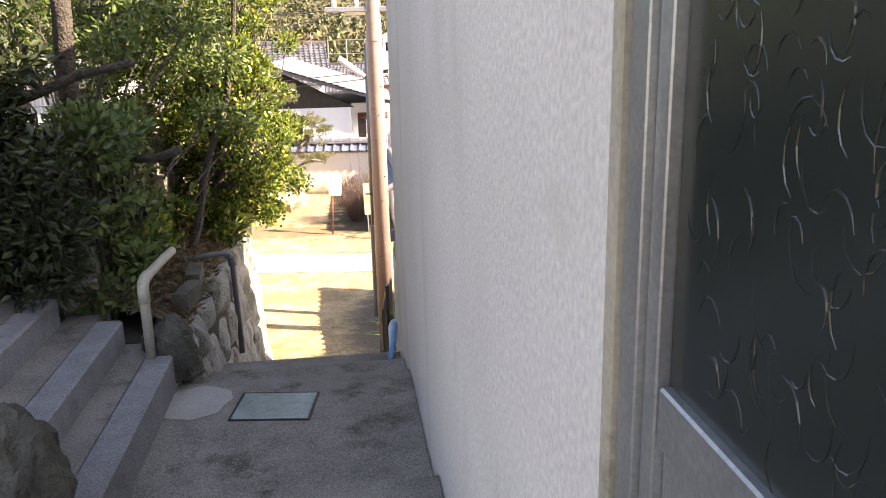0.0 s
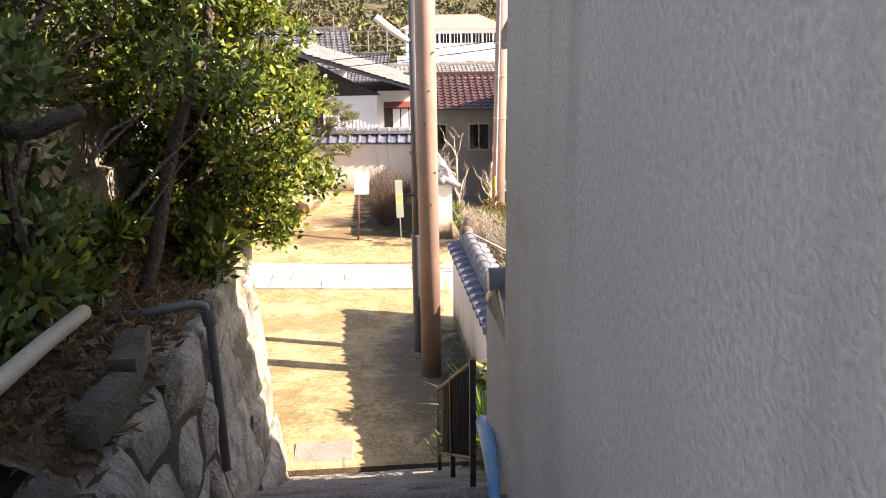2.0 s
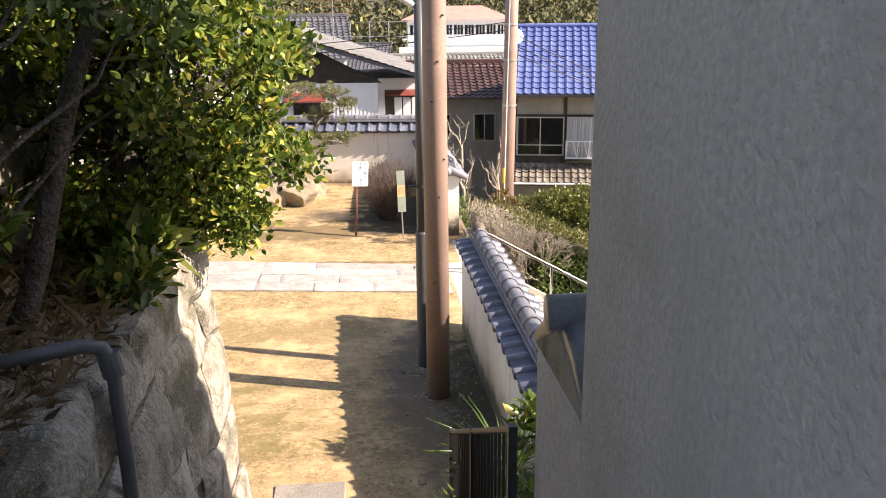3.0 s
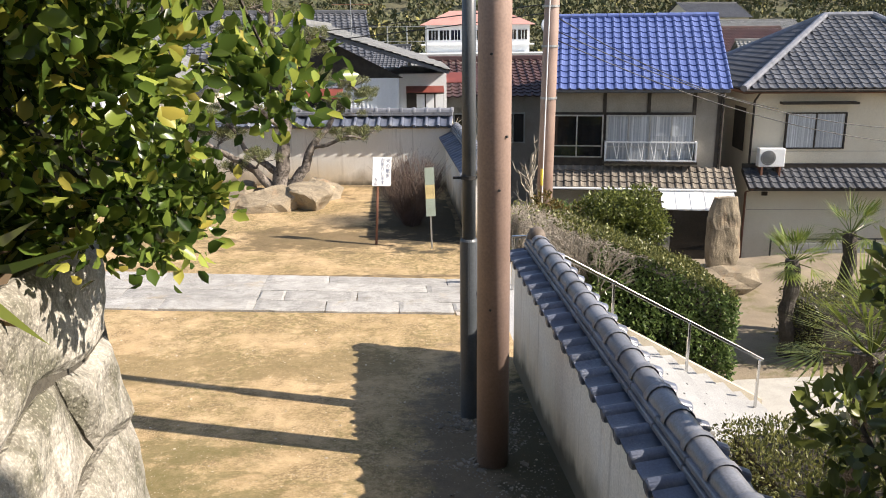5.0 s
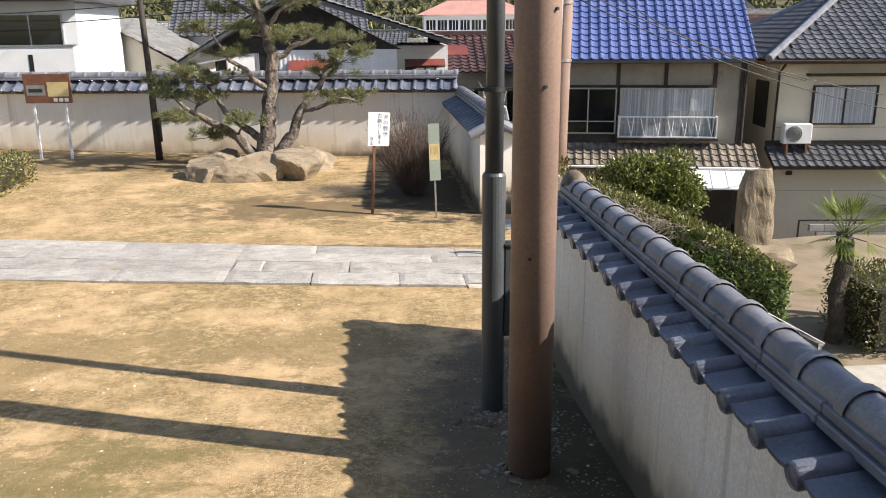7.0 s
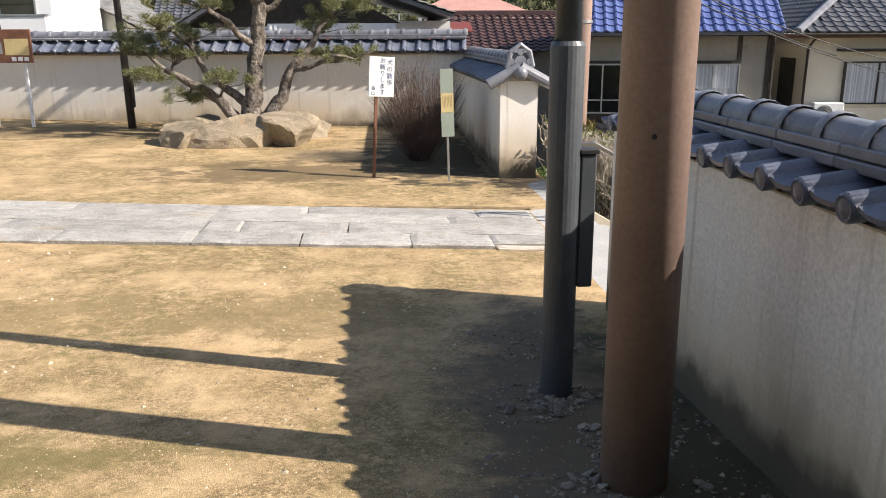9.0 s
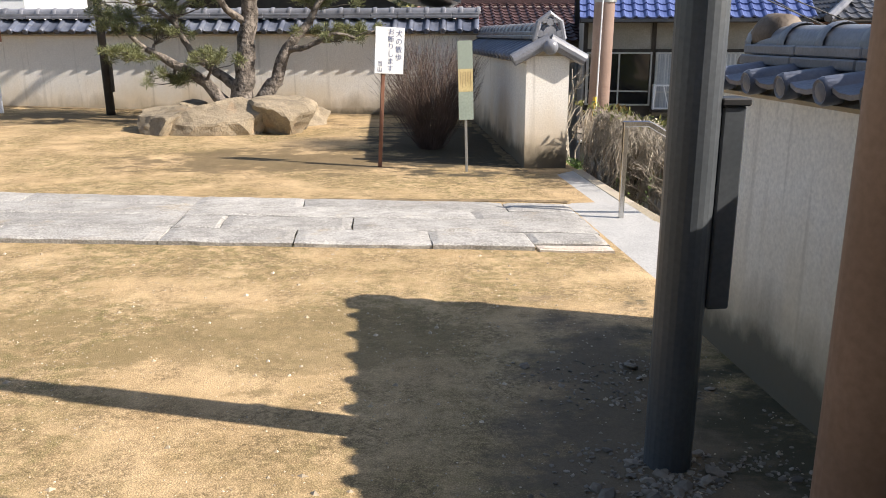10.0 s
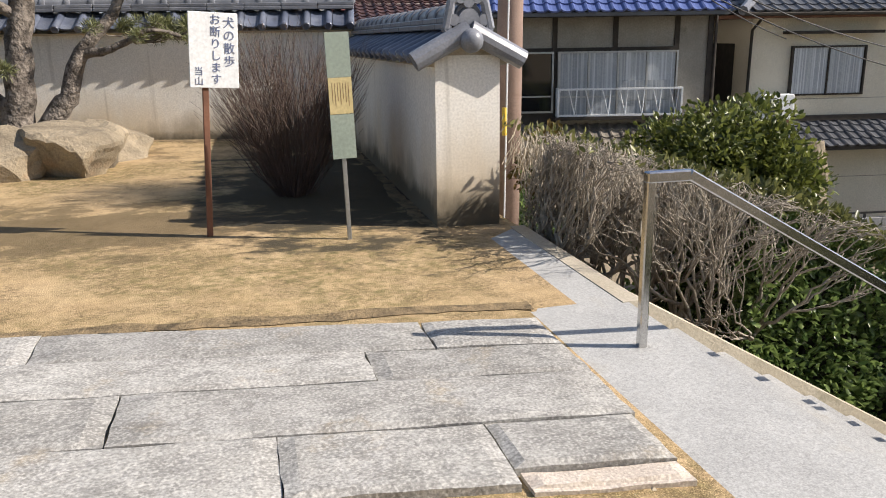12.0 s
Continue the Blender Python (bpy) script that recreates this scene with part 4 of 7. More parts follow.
def build_history_sign():
    s = thing("information_sign", pose(0.885, 20.12, -0.02, 0, -1.5, 2), "narrow green and yellow information sign on a steel post", "sign")
    part("post", boxed((-0.014, -0.012, -0.2), (0.014, 0.012, 0.62), 0.003), M["dull_steel"], s)
    part("upper_panel", boxed((-0.075, -0.02, 1.12), (0.085, -0.012, 1.41)), M["sign_green"], s)
    y = part("middle_panel", boxed((-0.073, -0.022, 0.88), (0.083, -0.012, 1.118)), M["sign_yellow"], s)
    part("lower_panel", boxed((-0.075, -0.02, 0.58), (0.085, -0.012, 0.878)), M["sign_green"], s)
    for i in range(7):
        part("text_bar", boxed((0.058 - i * 0.018, -0.0232, 0.93 + 0.012 * (i * 2 % 5)), (0.0605 - i * 0.018, -0.022, 1.085)), M["brown_wood"], y)


build_no_dogs_sign()
build_history_sign()


def build_notice_board():
    s = thing("notice_board", pose(-6.42, 25.3, 0.2, 0, 0, -6), "brown wooden information board on two white posts", "sign")
    for x in (-0.33, 0.3):
        part("post", boxed((x - 0.025, -0.02, -0.3), (x + 0.025, 0.02, 1.3), 0.004), M["white_paint"], s)
    b = part("board", boxed((-0.47, -0.05, 1.15), (0.47, -0.015, 1.72), 0.005), M["brown_wood"], s)
    part("photo", boxed((-0.42, -0.054, 1.3), (-0.05, -0.05, 1.5)), M["dull_steel"], b)
    part("photo_subject", boxed((-0.38, -0.057, 1.36), (-0.1, -0.054, 1.43)), M["black_metal"], b)
    part("text_panel", boxed((0.0, -0.054, 1.28), (0.42, -0.05, 1.56)), M["sign_yellow"], b)
    for i in range(3):
        part("text_bar", boxed((0.1 + 0.11 * i, -0.054, 1.18), (0.18 + 0.11 * i, -0.05, 1.25)), M["white_paint"], b)


build_notice_board()

bm = bmesh.new()
tube(bm, [(0, 0, -0.3), (-0.03, 0, 1.4), (-0.1, 0, 4.2)], [0.075, 0.065, 0.05], 12)
post = thing("wooden_post", pose(-4.38, 25.22, 0.1), "dark stained round timber post in the yard", "post")
part("shaft", bm, M["dark_wood"], post, smooth=True)
part("side_plate", boxed((0.05, -0.06, 0.45), (0.09, 0.02, 0.95), 0.005), M["dark_wood"], post)


def build_rail():
    r = thing("handrail", pose(0, 0, 0), "polished stainless steel handrail beside the stone stairs", "handrail")
    def sq(bm, a, b, w):
        a, b = Vector(a), Vector(b)
        m = look(a, b)
        return box(bm, (-w, -w, -(b - a).length), (w, w, 0), 0.006, m)
    part("top_rail", sq(bmesh.new(), (1.862, 17.76, 0.752), (2.07, 17.76, 0.752), 0.024), M["steel"], r)
    part("sloping_rail", sq(bmesh.new(), (2.06, 17.76, 0.758), (5.75, 17.8, -1.3), 0.024), M["steel"], r)
    for x, lo, hi in ((1.885, -0.03, 0.735), (3.37, -0.76, 0.02), (4.55, -1.44, -0.64), (5.68, -2.1, -1.28)):
        post = part("post", sq(bmesh.new(), (x, 17.765, hi), (x, 17.765, lo - 0.05), 0.02), M["steel"], r)
        part("base_plate", boxed((x - 0.04, 17.725, lo - 0.002), (x + 0.04, 17.805, lo + 0.006)), M["dull_steel"], post)


build_rail()


# ---- beside the stairs ----
def build_pipes():
    p = thing("plastic_pipe", pose(0, 0, 0), "weathered cream plastic drain pipe bent over the steps", "pipe")
    bm = bmesh.new()
    tube(bm, [(-1.07, 5.13, 2.93), (-1.07, 5.13, 3.40), (-1.07, 5.15, 3.45), (-1.07, 5.20, 3.475), (-1.07, 5.27, 3.475), (-1.1, 5.9, 3.42), (-1.13, 6.4, 3.36)], 0.034, 16)
    part("pipe", bm, M["pvc"], p, smooth=True)
    bm = bmesh.new()
    tube(bm, [(-1.07, 5.13, 3.33), (-1.07, 5.13, 3.41), (-1.07, 5.15, 3.46), (-1.07, 5.21, 3.478), (-1.075, 5.32, 3.472)], 0.039, 16)
    part("elbow", bm, M["pvc"], p, smooth=True)
    q = thing("drain_pipe", pose(0, 0, 0), "dark grey drain pipe down the face of the stone wall", "pipe")
    bm = bmesh.new()
    tube(bm, [(-1.25, 7.02, 3.1), (-0.86, 7.22, 3.1), (-0.80, 7.24, 3.08), (-0.775, 7.25, 3.02), (-0.765, 7.24, 2.6), (-0.75, 7.2, 2.1)], 0.027, 12)
    part("pipe", bm, M["pipe_grey"], q, smooth=True)
    bm = bmesh.new()
    tube(bm, [(-0.785, 7.245, 3.06), (-0.772, 7.25, 2.97)], 0.04, 12)
    part("coupling", bm, M["pipe_grey"], q)


build_pipes()


def build_block(x, y, z, turn):
    b = thing("concrete_block", pose(x, y, z, 0, 0, turn), "mossy weathered concrete block on the stone wall", "block", "blocks on the wall")
    bm = bmesh.new()
    box(bm, (-0.19, -0.06, 0), (0.19, 0.06, 0.14))
    bmesh.ops.subdivide_edges(bm, edges=bm.edges, cuts=6, use_grid_fill=True)
    roughen(bm, 0.012, 9, x)
    part("body", bm, M["dark_stone"], b)


build_block(-0.96, 6.0, 3.02, 82)
build_block(-0.99, 6.5, 3.03, 95)


def boulder(name, m, size, label, mat="rock", seed=0.0, detail=3, rough=0.16, category="rock", group=""):
    bm = bmesh.new()
    bmesh.ops.create_icosphere(bm, subdivisions=detail, radius=1.0)
    for v in bm.verts:
        c = v.co
        c *= 1 + 0.25 * noise.noise(c * 1.3 + Vector((seed, 0, 0)))
        cell = noise.voronoi(c * 1.6 + Vector((seed, 1, 0)))[0][0]
        c *= 0.88 + 0.22 * cell
        c += rough * 0.4 * noise.noise_vector(c * 5 + Vector((0, seed, 0)))
        v.co = Vector((c.x * size[0], c.y * size[1], max(c.z, -0.55) * size[2]))
    ob = part(name, bm, M[mat])
    ob.matrix_basis = m
    return tagged(ob, label, category, group)


boulder("boulder", pose(-0.98, 5.33, 2.86, 0, 0, 20), (0.2, 0.2, 0.27), "grey mossy boulder at the head of the stone wall", "dark_stone", 3.0, 4, 0.35)
boulder("boulder", pose(-1.22, 3.2, 3.1, 0, 0, 20), (0.2, 0.24, 0.36), "dark mossy rough boulder beside the granite steps", "dark_stone", 8.0, 4, 0.3)
boulder("boulder", pose(-1.5, 3.25, 3.2, 0, 0, 70), (0.2, 0.24, 0.42), "dark mossy rough boulder beside the granite steps", "dark_stone", 12.0, 4, 0.3)
ROCKS = ((-3.02, 23.4, 0.72, 0.7, 0.50, 8), (-2.25, 23.15, 0.92, 0.6, 0.56, -5), (-1.45, 23.4, 0.74, 0.7, 0.58, 25), (-3.1, 24.5, 0.7, 0.8, 0.42, 0), (-1.3, 24.4, 0.7, 0.8, 0.46, 20))
rock_rng = random.Random(5)
for i, (x, y, sx, sy, sz, a) in enumerate(ROCKS):
    bm = bmesh.new()
    bmesh.ops.create_icosphere(bm, subdivisions=4, radius=1.0)
    planes = []
    for k in range(13):
        d = Vector((rock_rng.gauss(0, 1), rock_rng.gauss(0, 1), rock_rng.gauss(0, 0.8))).normalized()
        planes.append((d, rock_rng.uniform(0.5, 0.8)))
    for v in bm.verts:
        for d, lim in planes:
            over = v.co.dot(d) - lim
            if over > 0:
                v.co -= d * over * 0.98
        v.co += 0.07 * noise.noise_vector(v.co * 2.2 + Vector((i * 7, 0, 0))) + 0.03 * noise.noise_vector(v.co * 8)
        v.co = Vector((v.co.x * sx * 0.86, v.co.y * sy * 0.8, v.co.z * sz * 0.8))
    ob = part("rock", bm, M["rock"])
    ob.matrix_basis = pose(x, y, 0.08 + sz * 0.22, 0, 0, a)
    tagged(ob, "tawny weathered rock edging the pine bed", "rock", "rocks round the pine")
part_bed = part("pine_bed", boxed((-3.2, 23.5, -0.1), (-1.1, 24.8, 0.27), 0.08), M["soil"])
tagged(part_bed, "raised earth bed ringed by rocks", "soil", kind="structure")


def build_balustrade():
    b = thing("iron_balustrade", pose(0, 0, 0), "black iron bar balustrade along the lower stairs", "railing")
    def top(y):
        return 2.66 - 0.545 * (y - 7.25)
    for y in (7.25, 8.35, 9.45):
        part("post", boxed((0.66, y - 0.018, top(y) - 0.85), (0.695, y + 0.018, top(y) + 0.02)), M["black_metal"], b)
    for d, r in ((0.0, 0.016), (-0.62, 0.012)):
        bm = bmesh.new()
        tube(bm, [(0.678, 7.25, top(7.25) + d), (0.678, 9.45, top(9.45) + d)], r, 8)
        part("rail", bm, M["black_metal"], b)
    for i in range(21):
        y = 7.33 + i * 0.1
        bm = bmesh.new()
        tube(bm, [(0.678, y, top(y)), (0.678, y, top(y) - 0.63)], 0.008, 6)
        part("bar", bm, M["black_metal"], b)


build_balustrade()

bm = bmesh.new()
tube(bm, [(0.63, 6.15, 2.36), (0.67, 6.45, 2.39), (0.69, 6.75, 2.42), (0.73, 7.2, 2.3), (0.78, 7.7, 2.0)], [0.02, 0.035, 0.042, 0.042, 0.04], 12)
blue = part("plastic_sheet", bm, M["blue_plastic"], smooth=True)
tagged(blue, "rolled light blue plastic sheet against the wall", "plastic sheet")

# short plaster wall that joins the building's corner
low = thing("wall_low", pose(0, 0, 0), "short stained plaster wall with a tiled top beside the building", "wall", kind="structure")
part("plaster_body", boxed((0.74, 6.502, 1.0), (3.2, 7.12, 3.05)), M["white_plaster"], low)
part("roof_bed", prism(bmesh.new(), [(6.48, 3.052), (6.86, 3.22), (7.16, 3.052)], 0.745, 3.2, "x"), M["tan_plaster"], low)
for i in range(9):
    for far_y, far_z in ((6.45, 3.06), (7.2, 3.06)):
        x = 0.80 + 0.17 * i
        part("cover_tile", tube(bmesh.new(), [(x, 6.86, 3.25), (x, (6.86 + far_y) / 2, 3.17), (x, far_y, far_z)], [0.05, 0.055, 0.055], 10), M["kawara_ridge"], low, smooth=True)
part("ridge_roll", tube(bmesh.new(), [(0.71, 6.86, 3.28), (1.6, 6.86, 3.285), (3.2, 6.86, 3.285)], [0.06, 0.058, 0.058], 14), M["kawara_ridge"], low, smooth=True)


def build_gravel():
    rng = random.Random(21)
    bm = bmesh.new()
    for i in range(3600):
        near = rng.random() < 0.55
        x, y = (rng.gauss(0.86, 0.2), rng.gauss(13.55, 0.45)) if near else (rng.gauss(0.95, 0.3), rng.uniform(10.7, 14.8))
        if x > 1.44 or x < 0.2 or noise.noise(Vector((x * 2.5, y * 2.5, 2))) < -0.1:
            continue
        k = rng.random()
        size = rng.uniform(0.004, 0.012) if k < 0.965 else rng.uniform(0.016, 0.04)
        m = pose(x, y, yard_z(x, y) + size * 0.2, rng.uniform(-25, 25), rng.uniform(-25, 25), rng.uniform(0, 360)) @ Matrix.Diagonal((size * rng.uniform(0.8, 1.6), size * rng.uniform(0.6, 1.1), size * rng.uniform(0.25, 0.6), 1))
        r = bmesh.ops.create_icosphere(bm, subdivisions=1, radius=1.0, matrix=m)
        for v in r["verts"]:
            v.co += size * 0.3 * noise.noise_vector(v.co * 40)
    tagged(part("gravel", bm, M["chips"]), "loose grey stone chips and rubble round the poles", "gravel", kind="stuff")


build_gravel()


def build_pebbles():
    """Fine loose grit over the near part of the yard."""
    rng = np.random.default_rng(8)
    n = 9000
    x, y = rng.uniform(-4.5, 1.4, n), 10.6 + 6.3 * rng.random(n) ** 1.3
    verts, faces = [], []
    base = np.array([(1, 0, 0), (0, 1, 0), (-1, 0, 0), (0, -1, 0), (0, 0, 0.7)])
    for i in range(n):
        s = rng.uniform(0.0025, 0.006) if i % 25 else rng.uniform(0.008, 0.016)
        turn = rng.uniform(0, math.tau)
        p = base * s * rng.uniform(0.6, 1.4, (5, 1))
        c, d = math.cos(turn), math.sin(turn)
        k = len(verts)
        z = yard_z(float(x[i]), float(y[i]))
        verts += [(x[i] + c * q[0] - d * q[1], y[i] + d * q[0] + c * q[1], z + q[2]) for q in p]
        faces += [(k, k + 1, k + 4), (k + 1, k + 2, k + 4), (k + 2, k + 3, k + 4), (k + 3, k, k + 4)]
    me = bpy.data.meshes.new("pebbles")
    me.from_pydata(verts, [], faces)
    me.materials.append(M["pebble"])
    tagged(new("pebbles", me), "fine pale grit scattered on the sandy yard", "grit", kind="stuff")


build_pebbles()


def build_bank():
    """Earth that slopes up from the head of the stone wall to the upper terrace."""
    bm = bmesh.new()
    rows = []
    for j in range(49):
        y = 5.62 + 3.55 * j / 48
        row = []
        for i in range(15):
            x = -0.93 - 0.95 * i / 14
            z = 2.93 + 0.36 * (i / 14) ** 0.8 + (0.05 * noise.noise(Vector((x * 4, y * 4, 0))) + 0.02 * noise.noise(Vector((x * 15, y * 15, 0))) if i else 0)
            row.append(bm.verts.new((x, y, z)))
        rows.append(row)
    for a, b in zip(rows, rows[1:]):
        for i in range(14):
            bm.faces.new((a[i], a[i + 1], b[i + 1], b[i]))
    bmesh.ops.recalc_face_normals(bm, faces=bm.faces)
    tagged(part("earth_bank", bm, M["bank_soil"], smooth=True), "brown earth bank behind the stone wall", "soil", kind="structure")


build_bank()


tagged(part("edging_slab", boxed((-0.75, 10.5, 0.0), (-0.12, 10.95, 0.215), 0.01), M["concrete"]), "flat concrete slab at the foot of the stairs", "slab", kind="structure")


def dirt_ribbon(points, width, mat, seed, label, lift=0.005):
    """A narrow uneven trail of litter along a line in the yard."""
    bm = bmesh.new()
    prev = None
    a, b = Vector(points[0]), Vector(points[1])
    side = Vector((-(b - a).y, (b - a).x)).normalized()
    n = int((b - a).length / 0.05)
    for i in range(n + 1):
        p = a.lerp(b, i / n) + side * 0.05 * noise.noise(Vector((i * 0.07, seed, 0)))
        w0 = width * (0.5 + 0.9 * abs(noise.noise(Vector((p.x * 1.7, p.y * 1.7, seed)))) + 0.35 * noise.noise(Vector((p.x * 9, p.y * 9, seed))))
        w1 = width * (0.5 + 0.9 * abs(noise.noise(Vector((p.x * 1.7, p.y * 1.7, seed + 5)))) + 0.35 * noise.noise(Vector((p.x * 9, p.y * 9, seed + 5))))
        q = []
        for s in (-w0, w1):
            c = p + side * s
            q.append(bm.verts.new((c.x, c.y, yard_z(c.x, c.y) + lift)))
        if prev:
            bm.faces.new((prev[0], q[0], q[1], prev[1]))
        prev = q
    tagged(part("leaf_litter", bm, M[mat]), label, "litter", kind="structure")


dirt_ribbon(((-8, 19.10), (1.6, 18.45)), 0.09, "litter", 2.0, "dark dirt along the edge of the slab path")
dirt_ribbon(((1.5, 20.4), (1.5, 25.2)), 0.07, "litter", 7.0, "dark dirt at the foot of the yard wall")
dirt_ribbon(((1.4, 25.2), (-10.5, 26.9)), 0.14, "litter", 9.0, "dark dirt at the foot of the yard wall")

# ---- houses ----
def tile_rows(parent, m, width, run, cols, rows, mat, single=False, name="roof_tile"):
    """Roof tiles on a slope: m maps (along the eave, up the slope, outward) to the house."""
    tw, th = width / cols, run / rows
    prof = [(0.0, 0.01), (0.25, -0.012), (0.55, -0.01), (0.72, 0.03), (0.86, 0.045), (1.0, 0.012)]
    def one(bm, x, y):
        lo = [bm.verts.new((x + p * tw, y - 0.012, q * tw * 3.2 + 0.03)) for p, q in prof]
        hi = [bm.verts.new((x + p * tw, y + th, q * tw * 3.2 - 0.004)) for p, q in prof]
        un = [bm.verts.new((v.co.x, v.co.y, v.co.z - 0.04)) for v in lo]
        for i in range(len(prof) - 1):
            bm.faces.new((lo[i], lo[i + 1], hi[i + 1], hi[i]))
            bm.faces.new((un[i], un[i + 1], lo[i + 1], lo[i]))
    if single:
        bm = bmesh.new()
        one(bm, 0, 0)
        me = mesh_of(name, bm, mat)
        for i in range(cols):
            for j in range(rows):
                piece(name, me, parent, m @ pose(i * tw, j * th, 0))
    else:
        bm = bmesh.new()
        for i in range(cols):
            for j in range(rows):
                one(bm, i * tw, j * th)
        bmesh.ops.transform(bm, verts=bm.verts, matrix=m)
        ob = part(name + "s", bm, mat, parent)
        ob["kind"] = "stuff"


def slope_matrix(x, y, z, y2, z2, turn=0):
    """Eave from (x, y, z) along x, rising to (y2, z2)."""
    a = math.degrees(math.atan2(z2 - z, y2 - y))
    return pose(x, y, z, a, 0, 0)


def window(parent, x0, x1, z0, z1, y, panes=2, frame_mat="alu", glass="window_dark", curtain=0, bar=None, name="window"):
    bm = bmesh.new()
    f = 0.04
    for lo, hi in (((x0, y - 0.05, z0), (x1, y + 0.02, z0 + f)), ((x0, y - 0.05, z1 - f), (x1, y + 0.02, z1)), ((x0, y - 0.05, z0 + f), (x0 + f, y + 0.02, z1 - f)), ((x1 - f, y - 0.05, z0 + f), (x1, y + 0.02, z1 - f))):
        box(bm, lo, hi)
    w = part(name, bm, M[frame_mat], parent)
    pw = (x1 - x0 - 2 * f) / panes
    for i in range(panes):
        a = x0 + f + i * pw
        pane = part("pane", boxed((a + 0.02, y - 0.012, z0 + f), (a + pw - 0.02, y - 0.004, z1 - f)), M["curtain"] if i in (curtain or ()) else M[glass], w)
        part("stile", boxed((a - 0.015, y - 0.035, z0 + f), (a + 0.025, y - 0.002, z1 - f)), M[frame_mat], w)
        if bar:
            part("bar", boxed((a + 0.025, y - 0.025, z0 + bar), (a + pw - 0.015, y - 0.013, z0 + bar + 0.035)), M[frame_mat], w)
    return w


def build_grey_house():
    h = thing("house", pose(5.75, 32.35, 0, 0, 0, -13), "old grey stucco house with a bright blue tiled roof", "house")
    bm = boxed((-0.28, 0, -4.3), (5.0, 5.2, 1.9))
    part("wall", bm, M["grey_stucco"], h)
    part("eave_board", boxed((-0.45, -0.62, 1.72), (5.1, -0.57, 1.86)), M["dark_wood"], h)
    part("soffit", boxed((-0.4, -0.57, 1.76), (5.05, 0.0, 1.79)), M["dark_wood"], h)
    bm = bmesh.new()
    prism(bm, [(-0.7, 1.82), (2.6, 3.98), (5.9, 1.82), (5.9, 1.72), (2.6, 3.86), (-0.7, 1.74)], -0.42, 5.12, "x")
    part("roof_deck", bm, M["roof_dark"], h)
    run = math.hypot(3.3, 2.16)
    tile_rows(h, slope_matrix(-0.45, -0.72, 1.84, 2.6, 4.02), 5.62, run, 20, 13, M["roof_blue"], True)
    tile_rows(h, pose(5.15, 5.9, 1.84, 0, 0, 180) @ pose(0, 0, 0, math.degrees(math.atan2(2.16, 3.3)), 0, 0), 5.6, run, 20, 13, M["roof_blue"])
    for i in range(14):
        bm = bmesh.new()
        tube(bm, [(-0.45 + i * 0.402, 2.6, 4.04), (-0.45 + (i + 1) * 0.402 - 0.01, 2.6, 4.04)], [0.095, 0.085], 10)
        part("ridge_tile", bm, M["roof_blue"], h)
    for x in (-0.26, 1.46, 2.82, 4.2):
        part("timber_post", boxed((x - 0.05, -0.04, 0.98), (x + 0.06, -0.001, 1.74)), M["dark_wood"], h)
    part("timber_post", boxed((4.9, -0.04, -0.7), (5.02, -0.001, 1.74)), M["dark_wood"], h)
    part("timber_post", boxed((1.44, -0.045, -0.6), (1.52, -0.001, 0.98)), M["dark_wood"], h)
    part("lintel", boxed((-0.28, -0.05, 1.0), (4.26, -0.002, 1.08)), M["dark_wood"], h)
    part("dark_recess", boxed((-0.25, -0.03, -0.62), (1.44, -0.003, 1.0)), M["dark_wood"], h)
    window(h, -0.22, 1.44, -0.35, 1.0, -0.06, 2, "alu", "window_dark", (), 0.35)
    window(h, 1.53, 4.24, -0.44, 1.0, -0.06, 4, "alu", "window_dark", (0, 1, 2, 3), 0.42)
    part("curtain_gap", boxed((2.9, -0.088, -0.1), (4.1, -0.08, 0.35)), M["curtain"], h)
    r = part("balcony_rail", boxed((1.5, -0.33, 0.16), (4.32, -0.28, 0.2)), M["white_paint"], h, "white painted balcony rail with zigzag bars")
    part("bottom_rail", boxed((1.5, -0.33, -0.42), (4.32, -0.28, -0.38)), M["white_paint"], r)
    part("balcony_floor", boxed((1.45, -0.36, -0.5), (4.35, 0.0, -0.43)), M["dark_wood"], h)
    for i in range(15):
        x = 1.56 + i * 0.19
        bm = bmesh.new()
        tube(bm, [(x, -0.305, 0.17), (x + 0.095 * (1 if i % 2 else -1) + 0.05, -0.305, -0.39)], 0.013, 6)
        part("bar", bm, M["white_paint"], r)
    for x in (1.52, 4.3):
        part("rail_end", boxed((x - 0.02, -0.33, -0.5), (x + 0.02, 0.0, 0.2)), M["white_paint"], r)
    # pent roof, awning and doorway below
    bm = bmesh.new()
    prism(bm, [(0, -0.66), (-0.95, -1.18), (-0.95, -1.26), (0, -0.78)], -0.36, 5.42, "x")
    part("pent_roof", bm, M["dark_wood"], h)
    tile_rows(h, slope_matrix(-0.4, -0.97, -1.15, 0.0, -0.62), 5.85, math.hypot(0.97, 0.53), 24, 4, M["roof_mossy"], False, "pent_tile")
    part("gutter", boxed((-0.4, -1.06, -1.22), (5.45, -0.98, -1.15), 0.02), M["white_paint"], h)
    aw = part("awning", prism(bmesh.new(), [(-0.9, -1.16), (-1.75, -1.62), (-1.75, -1.66), (-0.9, -1.2)], 3.2, 5.38, "x"), M["white_paint"], h, "white sheet awning over the doorway")
    for i in range(6):
        part("awning_rib", prism(bmesh.new(), [(-0.9, -1.148), (-1.76, -1.61), (-1.76, -1.625), (-0.9, -1.165)], 3.2 + i * 0.43, 3.225 + i * 0.43, "x"), M["white_paint"], aw)
    part("doorway", boxed((3.5, -0.03, -4.0), (5.0, -0.002, -1.3)), M["window_dark"], h)
    part("side_wall", boxed((3.3, -1.6, -4.0), (3.5, -0.03, -2.2)), M["wall_stone"], h)
